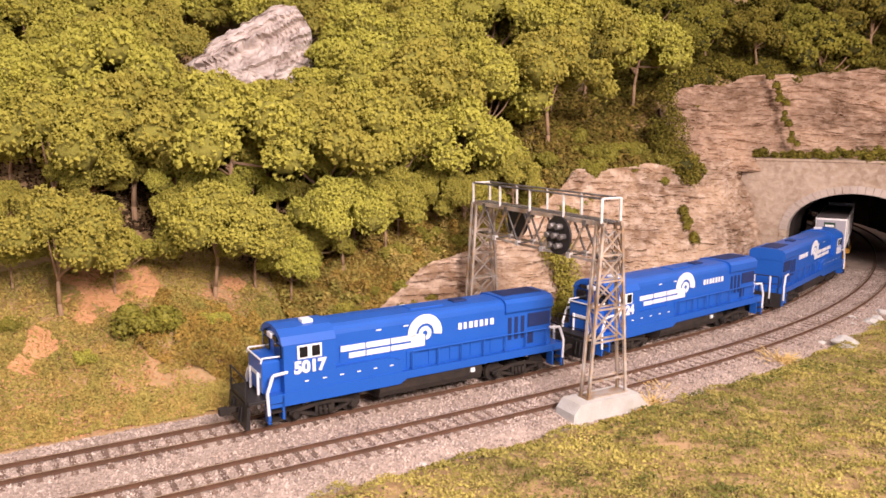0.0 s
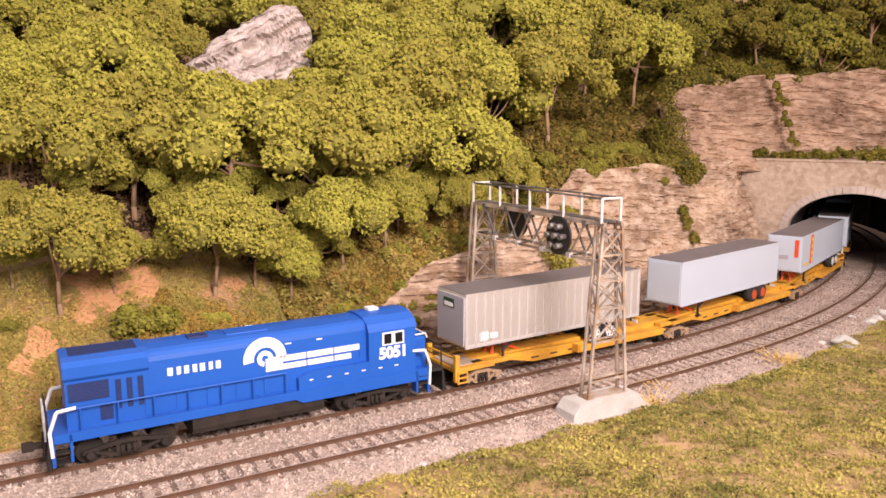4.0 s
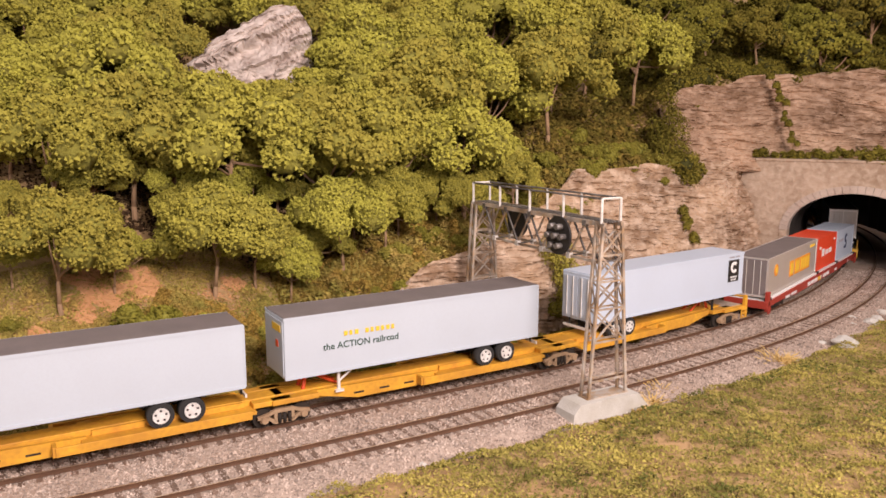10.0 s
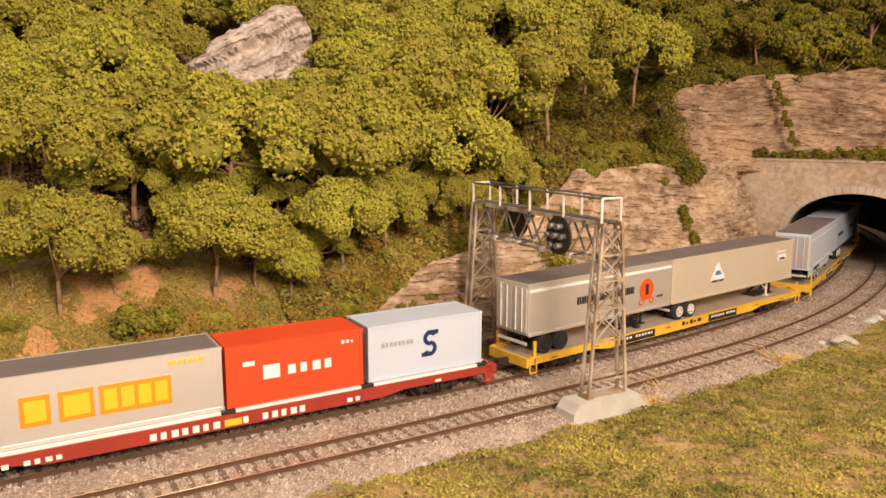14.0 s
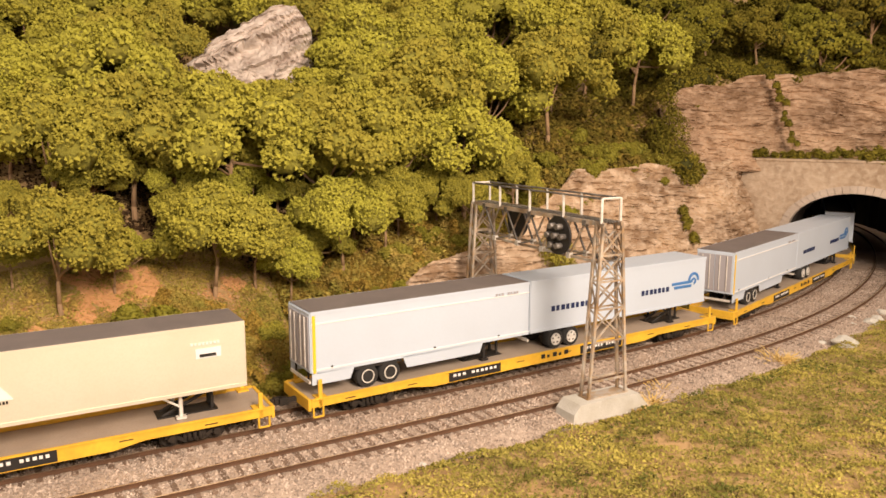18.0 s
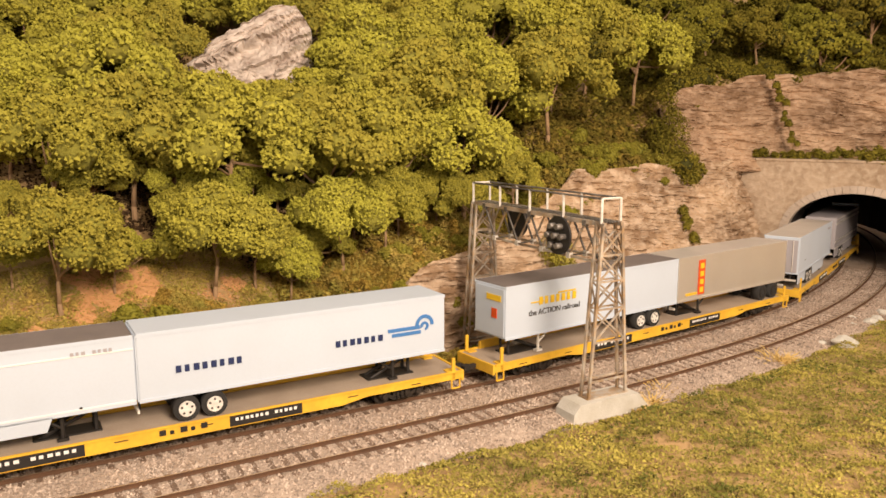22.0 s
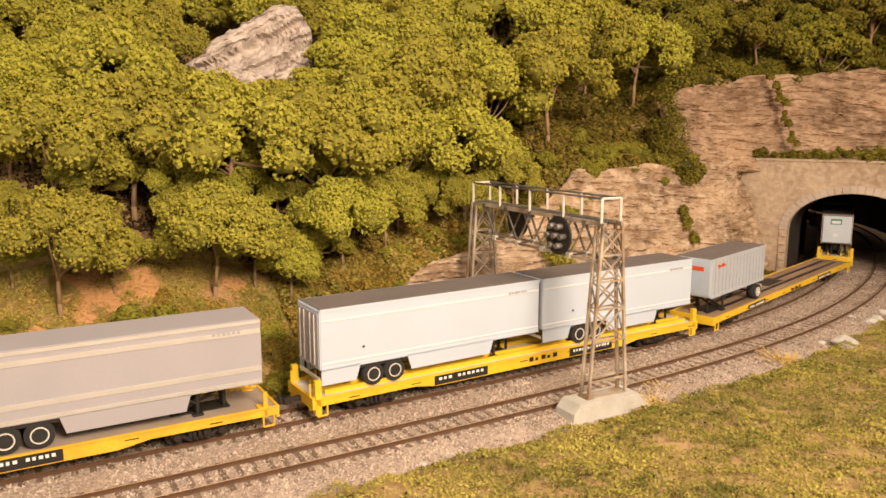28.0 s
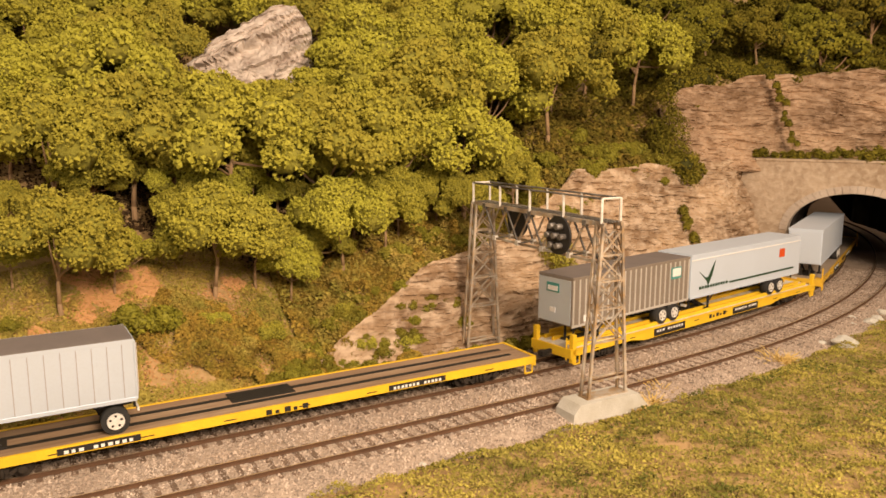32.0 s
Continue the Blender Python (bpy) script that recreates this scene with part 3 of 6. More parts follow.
def signal_bridge():
    ob = thing("signal_bridge", "weathered steel lattice signal bridge spanning both tracks on a concrete footing", "signal bridge")
    fx, fy = 7.45, 33.45          # near tower's foot
    bx, by = 2.25, 42.75          # far tower's foot
    ang = math.atan2(by - fy, bx - fx)
    L = math.hypot(by - fy, bx - fx)
    ob.matrix_basis = pose(fx * K, fy * K, 0, 0, 0, math.degrees(ang))
    # local x runs across the tracks, y along them
    TOPZ = 8.42
    for name, cx, z0 in (("tower", 0.0, 0.5), ("tower", L, -0.4)):
        tw = thing(name, "", "")
        tw.parent = ob
        bm = boxes((cx - 0.36, cx + 0.36, -1.2, 1.2, z0 - 0.02, z0 + 0.06))
        part("foot_plate", bm, "steel", tw)

        def corner(sx, sy, z):
            k = (z - z0) / (TOPZ - z0)
            return (cx + sx * (0.27 - 0.05 * k), sy * (1.10 - 0.55 * k), z)
        for sx in (-1, 1):
            for sy in (-1, 1):
                bm = bmesh.new()
                a, b = corner(sx, sy, z0), corner(sx, sy, TOPZ)
                rod(bm, a, b, 0.088, 4)
                part("leg", bm, "steel", tw)
        lv = [z0 + (TOPZ - z0) * k for k in (0.10, 0.33, 0.52, 0.68, 0.83, 0.97)]
        for sx in (-1, 1):
            for z in lv[:5]:
                part("tie_bar", rods((corner(sx, -1, z), corner(sx, 1, z)), r=0.055, n=4), "steel", tw)
            for za, zb in zip(lv[1:], lv[2:]):
                part("brace", rods((corner(sx, -1, za), corner(sx, 1, zb)), r=0.05, n=4), "steel", tw)
                part("brace", rods((corner(sx, 1, za), corner(sx, -1, zb)), r=0.05, n=4), "steel", tw)
        for sy in (-1, 1):
            for za, zb in zip(lv[1:], lv[2:]):
                part("brace", rods((corner(-1, sy, za), corner(1, sy, zb)), r=0.04, n=4), "steel", tw)
    # truss
    tr = thing("truss", "", "")
    tr.parent = ob
    for sy in (-0.5, 0.5):
        part("chord", boxes((-0.3, L + 0.3, sy - 0.07, sy + 0.07, TOPZ - 0.03, TOPZ + 0.12)), "steel", tr)
        part("chord", boxes((-0.3, L + 0.3, sy - 0.06, sy + 0.06, TOPZ - 1.73, TOPZ - 1.62)), "steel", tr)
        nb = 10
        for i in range(nb):
            xa, xb = L * i / nb, L * (i + 1) / nb
            za, zb = (TOPZ - 1.65, TOPZ) if i % 2 == 0 else (TOPZ, TOPZ - 1.65)
            part("web", rods(((xa, sy, za), (xb, sy, zb)), r=0.055, n=4), "steel" if i % 2 else "steel_dark", tr)
            part("gusset", boxes((xb - 0.13, xb + 0.13, sy - 0.10, sy + 0.10, zb - 0.13, zb + 0.13)), "pipe" if i % 2 else "steel_dark", tr)
    for i in range(6):
        xa = L * i / 5
        part("cross_bar", rods(((xa, -0.5, TOPZ - 1.65), (xa, 0.5, TOPZ - 1.65)), r=0.05, n=4), "steel_dark", tr)
    for i in range(7):
        yy = -0.56 + i * 0.17
        part("walkway_plank", boxes((-0.2, L + 0.2, yy, yy + 0.09, TOPZ + 0.12, TOPZ + 0.17)), "steel" if i in (0, 6) else "steel_dark", tr)
    rl = thing("handrail", "", "")
    rl.parent = ob
    for sy in (-0.55, 0.55):
        for i in range(5):
            xa = -0.1 + (L + 0.2) * i / 4
            part("post", rods(((xa, sy, TOPZ + 0.1), (xa, sy, TOPZ + 1.2)), r=0.065), "pipe", rl)
        part("top_rail", rods(((-0.1, sy, TOPZ + 1.2), (L + 0.1, sy, TOPZ + 1.2)), r=0.05), "steel_dark", rl)
    for xa in (-0.1, L + 0.1):
        part("end_rail", rods(((xa, -0.55, TOPZ + 1.2), (xa, 0.55, TOPZ + 1.2)), r=0.055), "pipe", rl)
    # round signal heads facing along the line
    for cx, sgn in ((2.6, 1), (8.3, -1)):
        hd = thing("signal_head", "", "")
        hd.parent = ob
        bm = bmesh.new()
        rod(bm, (cx, sgn * 0.75, TOPZ - 0.75), (cx, sgn * 0.86, TOPZ - 0.75), 0.92, 28)
        part("target_disc", bm, "black", hd, "round black signal target")
        for a in range(3):
            for rr, ph in ((0.52, 0.0), (0.52, math.pi), (0.0, 0.0)):
                px_, pz_ = cx + rr * math.cos(ph + a * math.pi / 3), TOPZ - 0.75 + rr * math.sin(ph + a * math.pi / 3)
                if rr == 0 and a:
                    continue
                bm = bmesh.new()
                rod(bm, (px_, sgn * 0.85, pz_), (px_, sgn * 1.2, pz_), 0.14, 10)
                part("lamp_hood", bm, "steel_dark", hd)
    # footing
    ft = tagged(part("bridge_footing", prism(bmesh.new(), [(-2.2, -0.7), (2.35, -0.7), (2.25, 0.1), (1.9, 0.5), (-1.5, 0.5), (-2.1, -0.15)], -0.65, 0.65, "y"), "concrete"),
                "pale concrete footing block with sloped ends under a signal bridge", "footing", kind="structure")
    ft.matrix_basis = pose((fx + 0.05) * K, (fy + 0.0) * K, 0, 0, 0, math.degrees(ang) + 90)


# ---- trees ----
def leaf_mesh(name, puffs, count, size, material, parent, seed, lift=0.0, label=""):
    rng = np.random.RandomState(seed)
    vol = np.array([p[3] ** 2 * (p[4] if len(p) > 4 else 1) for p in puffs])
    which = rng.choice(len(puffs), count, p=vol / vol.sum())
    pf = np.array([p[:4] for p in puffs])[which]
    fl = np.array([(p[4] if len(p) > 4 else 0.7) for p in puffs])[which]
    d = rng.normal(size=(count, 3))
    d /= np.linalg.norm(d, axis=1)[:, None]
    d[:, 2] = np.where(d[:, 2] < -0.6, -d[:, 2], d[:, 2])
    lump = 1 + 0.13 * np.sin(d[:, 0] * 7 + pf[:, 0] * 3) * np.sin(d[:, 1] * 6 + pf[:, 1] * 5) + 0.1 * np.sin(d[:, 2] * 9 + pf[:, 0])
    r = pf[:, 3] * lump * (1.06 - 0.5 * rng.rand(count) ** 1.6)
    c = pf[:, :3] + d * np.c_[r, r, r * fl]
    nrm = d + np.array([0, 0, 0.3]) + rng.normal(size=(count, 3)) * 0.33
    nrm /= np.linalg.norm(nrm, axis=1)[:, None]
    a = np.cross(nrm, rng.normal(size=(count, 3)))
    a /= np.linalg.norm(a, axis=1)[:, None]
    b = np.cross(nrm, a)
    sz = size * (0.6 + 0.8 * rng.rand(count))[:, None]
    q = np.stack([c + a * sz, c - a * sz * 0.55 + b * sz * 0.8, c - a * sz * 0.55 - b * sz * 0.8], 1).reshape(-1, 3)
    faces = np.arange(count * 3).reshape(-1, 3).tolist()
    return raw(name, q, faces, material, parent, label)


TIP_V = np.array([(1, 0, -0.45), (0, 1, -0.45), (-1, 0, -0.45), (0, -1, -0.45), (0, 0, 0.75)])
TIP_F = np.array([(0, 1, 4), (1, 2, 4), (2, 3, 4), (3, 0, 4)])


def lump_mesh(name, puffs, count, r0, r1, leaves, size, material, parent, seed, label=""):
    """Foliage of many small rough clumps over larger puffs, with loose leaves between them, as one mesh."""
    rng = np.random.RandomState(seed)
    P = np.array([p[:5] for p in puffs])

    def spots(n, lo, hi):
        which = rng.choice(len(P), n, p=P[:, 3] ** 2 / (P[:, 3] ** 2).sum())
        d = rng.normal(size=(n, 3)) + [0, 0, 0.12]
        d /= np.linalg.norm(d, axis=1)[:, None]
        r = P[which, 3] * (lo + (hi - lo) * rng.rand(n))
        return P[which, :3] + d * np.c_[r, r, r * P[which, 4]], d
    c, d = spots(count, 0.88, 1.08)
    r = r0 + (r1 - r0) * rng.rand(count) ** 1.5
    out = d + rng.normal(size=(count, 3)) * 0.45
    out /= np.linalg.norm(out, axis=1)[:, None]
    e1 = np.cross(out, rng.normal(size=(count, 3)))
    e1 /= np.linalg.norm(e1, axis=1)[:, None]
    e2 = np.cross(out, e1)
    p = TIP_V[None] * (1 + 0.4 * rng.normal(size=(count, 5, 3)).clip(-1.3, 1.3)) * r[:, None, None]
    v = c[:, None, :] + p[:, :, :1] * e1[:, None] + p[:, :, 1:2] * e2[:, None] + p[:, :, 2:] * out[:, None]
    f = TIP_F[None] + (np.arange(count) * 5)[:, None, None]
    lc, ld = spots(leaves, 0.95, 1.22)
    nrm = ld + rng.normal(size=(leaves, 3)) * 0.6
    a = np.cross(nrm, rng.normal(size=(leaves, 3)))
    a /= np.linalg.norm(a, axis=1)[:, None]
    b = np.cross(nrm, a)
    b /= np.linalg.norm(b, axis=1)[:, None]
    sz = size * (0.6 + 0.8 * rng.rand(leaves))[:, None]
    q = np.stack([lc + a * sz, lc - a * sz * 0.55 + b * sz * 0.8, lc - a * sz * 0.55 - b * sz * 0.8], 1).reshape(-1, 3)
    verts = np.concatenate([v.reshape(-1, 3), q])
    faces = f.reshape(-1, 3).tolist() + (np.arange(leaves * 3).reshape(-1, 3) + count * 5).tolist()
    return raw(name, verts, faces, material, parent, label)


def clump_mesh(name, puffs, material, parent, sub=2, shrink=0.88):
    """Rounded lumps of foliage, joined into one crown."""
    bm = bmesh.new()
    bmesh.ops.create_icosphere(bm, subdivisions=sub, radius=1.0)
    unit = np.array([v.co[:] for v in bm.verts])
    tri = np.array([[v.index for v in f.verts] for f in bm.faces])
    bm.free()
    verts, faces = [], []
    for i, p in enumerate(puffs):
        k = 1 + 0.16 * np.sin(unit[:, 0] * 5 + p[0] * 3) * np.sin(unit[:, 1] * 5 + p[1] * 3) + 0.08 * np.sin(unit[:, 2] * 8 + p[2] * 5)
        verts.append(unit * (k * p[3] * shrink)[:, None] * [1, 1, p[4]] + np.array(p[:3]))
        faces.append(tri + i * len(unit))
    ob = raw(name, np.concatenate(verts), np.concatenate(faces).tolist(), material, parent)
    ob.data.polygons.foreach_set("use_smooth", [True] * len(ob.data.polygons))
    return ob


def budded(puffs, each, rng, size=0.46):
    """Smaller clumps over the upper side of larger ones."""
    out = []
    for p in puffs:
        for j in range(each):
            a, e = j * 2.39996 + rng.uniform(-0.5, 0.5), rng.uniform(-0.5, 1.25)
            c = math.cos(e)
            out.append((p[0] + p[3] * 0.82 * c * math.cos(a), p[1] + p[3] * 0.82 * c * math.sin(a), p[2] + p[3] * p[4] * 0.82 * math.sin(e), p[3] * size * rng.uniform(0.7, 1.25), rng.uniform(0.7, 0.95)))
    return out


def tree_kind(name, label, seed, h=8.5, spread=3.5, n_puffs=18, buds=13, lumps=8200, leaves=1500, leaf="leaf", core="core", size=0.05, r0=0.065, r1=0.145, sub=2):
    rng = random.Random(seed)
    ob = thing(name, label, "tree", group="trees on the hillside")
    bm = bmesh.new()
    lean = (rng.uniform(-0.5, 0.5), rng.uniform(-0.5, 0.5))
    pts = [Vector((lean[0] * k * k + 0.12 * math.sin(k * 5 + seed), lean[1] * k * k, -0.6 + (h * 0.62 + 0.6) * k)) for k in (0, 0.25, 0.5, 0.75, 1)]
    for i in range(4):
        rod(bm, pts[i], pts[i + 1], 0.15 - 0.022 * i, 7, 0.15 - 0.022 * (i + 1))
    part("trunk", bm, "trunk", ob)
    puffs = []
    for i in range(n_puffs):
        a = i * 2.39996 + rng.uniform(-0.4, 0.4)
        k = math.sqrt((i + 0.5) / n_puffs)
        rr = spread * k * rng.uniform(0.75, 1.05)
        z = h * (0.82 - 0.36 * k * k) + rng.uniform(-0.35, 0.35)
        puffs.append((math.cos(a) * rr + lean[0], math.sin(a) * rr + lean[1], z, rng.uniform(0.8, 1.2) * spread / 3.2, rng.uniform(0.75, 0.95)))
    for i in range(0, n_puffs, 3):
        p = puffs[i]
        bm = bmesh.new()
        st = pts[2].lerp(pts[3], rng.random())
        mid = st.lerp(Vector(p[:3]), 0.55) + Vector((0, 0, -0.25))
        rod(bm, st, mid, 0.07, 5, 0.05)
        rod(bm, mid, Vector(p[:3]), 0.05, 5, 0.025)
        part("limb", bm, "trunk", ob)
    small = budded(puffs, buds, rng, 0.36)
    # inner clumps take the darkened core colour, as shade behind the leaves
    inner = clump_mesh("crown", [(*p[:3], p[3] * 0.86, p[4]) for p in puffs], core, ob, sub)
    lump_mesh("leaves", small + [(*p[:3], p[3] * 0.95, p[4]) for p in puffs], lumps, r0, r1, leaves, size, leaf, inner, seed)
    return ob


def bush_kind(name, label, seed, r=1.1, lumps=1250, leaves=400, leaf="leaf_dark", core="core_dark"):
    rng = random.Random(seed)
    ob = thing(name, label, "bush", group="bushes on the slope")
    puffs = [(rng.uniform(-1, 1) * r * 0.75, rng.uniform(-1, 1) * r * 0.75, r * rng.uniform(0.15, 0.7), r * rng.uniform(0.3, 0.55), 0.85) for _ in range(11)]
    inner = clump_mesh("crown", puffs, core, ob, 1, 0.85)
    lump_mesh("leaves", puffs, lumps, 0.045, 0.105, leaves, 0.06, leaf, inner, seed)
    return ob


def plant(pool, x, y, k, rng, used, sink=0.0):
    src = pool[rng.randrange(len(pool))] if len(used) >= len(pool) else pool[len(used) % len(pool)]
    z = float(terrain(x, y)[0]) - sink
    m = pose(x * K, y * K, z * K, 0, 0, rng.uniform(0, 360)) @ Matrix.Scale(k, 4)
    if src.name not in used:
        used.add(src.name)
        src.matrix_basis = m
    else:
        copy_thing(src, Matrix.LocRotScale(m.translation, m.to_quaternion(), m.to_scale() / src.scale[0]))


def forest():
    kinds = [tree_kind("tree", "broad olive-green leafy tree with a thin brown trunk", 100 + i, h=7.4, n_puffs=16 + i % 3) for i in range(5)]
    far_kinds = [tree_kind("tree", "broad olive-green leafy tree in the closed woods", 120 + i, h=7.4, n_puffs=15, buds=9, lumps=4200, leaves=800, size=0.08, r0=0.085, r1=0.19, sub=1) for i in range(3)]
    # Dark green trees; their darker materials also stand for weaker light up here.
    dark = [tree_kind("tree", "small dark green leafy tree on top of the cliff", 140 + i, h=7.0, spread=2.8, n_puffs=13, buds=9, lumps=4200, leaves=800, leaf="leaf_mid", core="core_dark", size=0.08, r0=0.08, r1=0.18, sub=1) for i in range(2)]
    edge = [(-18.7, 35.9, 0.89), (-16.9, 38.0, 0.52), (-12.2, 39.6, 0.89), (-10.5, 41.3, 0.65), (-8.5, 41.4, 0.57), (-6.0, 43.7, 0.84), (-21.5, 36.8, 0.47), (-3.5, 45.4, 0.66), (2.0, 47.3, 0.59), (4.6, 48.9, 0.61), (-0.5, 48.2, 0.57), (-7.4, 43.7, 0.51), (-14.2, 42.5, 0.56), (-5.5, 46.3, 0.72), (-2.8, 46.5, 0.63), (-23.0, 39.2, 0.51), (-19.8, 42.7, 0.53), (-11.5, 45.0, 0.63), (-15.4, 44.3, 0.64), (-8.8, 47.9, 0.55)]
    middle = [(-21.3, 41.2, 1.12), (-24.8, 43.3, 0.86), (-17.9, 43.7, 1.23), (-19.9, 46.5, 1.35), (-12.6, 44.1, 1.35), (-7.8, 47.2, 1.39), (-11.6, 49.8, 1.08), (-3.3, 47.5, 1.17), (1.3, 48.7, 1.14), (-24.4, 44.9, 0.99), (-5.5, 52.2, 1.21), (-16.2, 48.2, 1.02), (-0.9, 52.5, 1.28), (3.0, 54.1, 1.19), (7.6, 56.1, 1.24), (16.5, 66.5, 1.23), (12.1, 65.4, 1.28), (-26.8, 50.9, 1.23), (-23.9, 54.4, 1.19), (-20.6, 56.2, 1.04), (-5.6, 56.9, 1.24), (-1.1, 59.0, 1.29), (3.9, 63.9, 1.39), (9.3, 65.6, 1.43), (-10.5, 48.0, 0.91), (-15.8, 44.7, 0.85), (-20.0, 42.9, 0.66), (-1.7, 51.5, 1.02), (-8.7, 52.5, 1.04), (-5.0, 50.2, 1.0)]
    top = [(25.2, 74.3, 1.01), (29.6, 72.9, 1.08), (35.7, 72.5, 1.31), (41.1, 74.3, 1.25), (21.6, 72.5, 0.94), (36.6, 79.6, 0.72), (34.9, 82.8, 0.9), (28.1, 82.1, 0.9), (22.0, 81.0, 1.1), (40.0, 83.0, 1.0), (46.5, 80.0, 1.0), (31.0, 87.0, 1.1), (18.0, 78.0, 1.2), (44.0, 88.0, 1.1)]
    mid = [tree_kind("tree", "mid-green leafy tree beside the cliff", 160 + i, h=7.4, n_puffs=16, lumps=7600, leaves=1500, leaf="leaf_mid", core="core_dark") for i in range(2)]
    rng = random.Random(5)
    used, used_dark = set(), set()
    spots = edge + middle
    # the closed canopy further up the hill
    for i in range(-12, 13):
        for j in range(0, 8):
            x, y = i * 3.7 - 6 + rng.uniform(-1.1, 1.1), 50 + j * 3.9 + rng.uniform(-1.1, 1.1)
            clear = all((x - a) ** 2 + (y - b) ** 2 > 7.5 for a, b, _ in spots)
            rock = abs(x + 14.0 - (60 - y) * 0.24) < 6.6 and 48.5 < y < 62.5
            cliff_zone = x > 11 or y - 50 < (x + 4) * 0.9
            if clear and not rock and not cliff_zone and x > -32:
                spots.append((x, y, rng.uniform(0.95, 1.2)))
    used_far, used_mid = set(), set()
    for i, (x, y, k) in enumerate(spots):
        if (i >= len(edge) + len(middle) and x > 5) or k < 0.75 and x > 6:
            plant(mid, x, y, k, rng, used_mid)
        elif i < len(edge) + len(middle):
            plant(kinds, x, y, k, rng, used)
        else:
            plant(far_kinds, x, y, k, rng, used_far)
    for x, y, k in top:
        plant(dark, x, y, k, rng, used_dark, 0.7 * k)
    bushes = [bush_kind("bush", "low green bush on the grassy slope", 200 + i, leaf="leaf_dark" if i % 2 else "leaf_mid" if i else "leaf", core="core_dark" if i % 2 else "core") for i in range(4)]
    used_b = set()
    slope = [(7.9, 32.6, 0.22), (7.2, 32.2, 0.25), (8.5, 33.0, 0.2), (6.5, 31.9, 0.2), (9.0, 33.4, 0.25), (-14.9, 36.6, 1.35), (-6.7, 38.8, 0.6), (-4.2, 40.0, 0.6), (-2.0, 41.2, 0.6), (-9.1, 38.8, 0.7), (-16.9, 34.2, 0.5), (-11.9, 38.2, 0.6), (7.2, 47.3, 1.25), (8.2, 48.2, 1.0), (-2.9, 45.2, 0.8), (-0.9, 47.0, 0.9), (-5.8, 41.5, 0.7), (-20.5, 34.6, 0.6), (1.5, 46.3, 0.7)]
    hang = [(19.0, 63.4, 1.5), (18.3, 62.4, 1.4), (17.6, 60.4, 1.2), (17.8, 63.6, 1.5), (12.0, 57.5, 1.0), (7.3, 54.0, 1.0), (4.4, 50.6, 0.9), (9.7, 58.0, 1.1), (15.2, 61.2, 1.2), (13.5, 58.8, 1.0), (16.4, 59.6, 1.0), (10.6, 56.4, 1.0)]
    ledge = [(26.8, 72.2, 1.3), (31.1, 74.0, 1.4), (35.4, 75.0, 1.4), (39.9, 75.6, 1.4), (43.4, 76.0, 1.4), (23.5, 70.5, 1.2), (32.2, 67.0, 0.6), (34.7, 67.6, 0.55), (37.4, 67.8, 0.7), (39.6, 68.2, 0.7), (29.0, 66.0, 0.5)]
    for i in range(16):
        k = i / 15
        ledge.append((18.2 + 1.9 * k + rng.uniform(-0.5, 0.5), 61.0 + 1.8 * k + rng.uniform(-0.6, 0.6), rng.uniform(1.0, 1.6)))
    for i in range(44):
        x = 19.0 + i * 0.7
        y = float(np.interp(x, UP_X, UP_Y)) + 3.2 + rng.uniform(-0.5, 2.2)
        ledge.append((x, y, rng.uniform(0.7, 1.3)))
    # scrub along the broken top edge of the lower cliff
    rim = []
    for i in range(30):
        s = 6.0 + i * 1.15
        n = 4.3 + float(cliff_top(s)) * 0.36 + rng.uniform(0.4, 2.6)
        x, y, _ = line(s, n)
        rim.append((x, y, rng.uniform(0.45, 0.95)))
    for i in range(30):
        s = 3.6 + i * 0.42
        x, y, _ = line(s, 4.0 + float(cliff_top(s)) * 0.36 + rng.uniform(-0.4, 0.9))
        rim.append((x, y, rng.uniform(0.35, 0.7)))
    for i in range(9):
        s, k = rng.uniform(5, 20), rng.uniform(0.45, 1.0)
        ct = float(cliff_top(s))
        x, y, _ = line(s, 4.4 + 0.40 * ct * k)
        rim.append((x, y, rng.uniform(0.35, 0.75)))
    # weeds along the foot of the cliff
    for i in range(22):
        s = 3.0 + i * 1.1
        x, y, _ = line(s, rng.uniform(3.5, 4.3))
        rim.append((x, y, rng.uniform(0.45, 0.85)))
    for x, y, k in slope:
        plant(bushes[0::2], x, y, k, rng, used_b, 0.15)
    for x, y, k in hang + rim:
        plant(bushes, x, y, k, rng, used_b, 0.15)
    for x, y, k in ledge:
        plant(bushes[1::2], x, y, k, rng, used_b, 0.15)


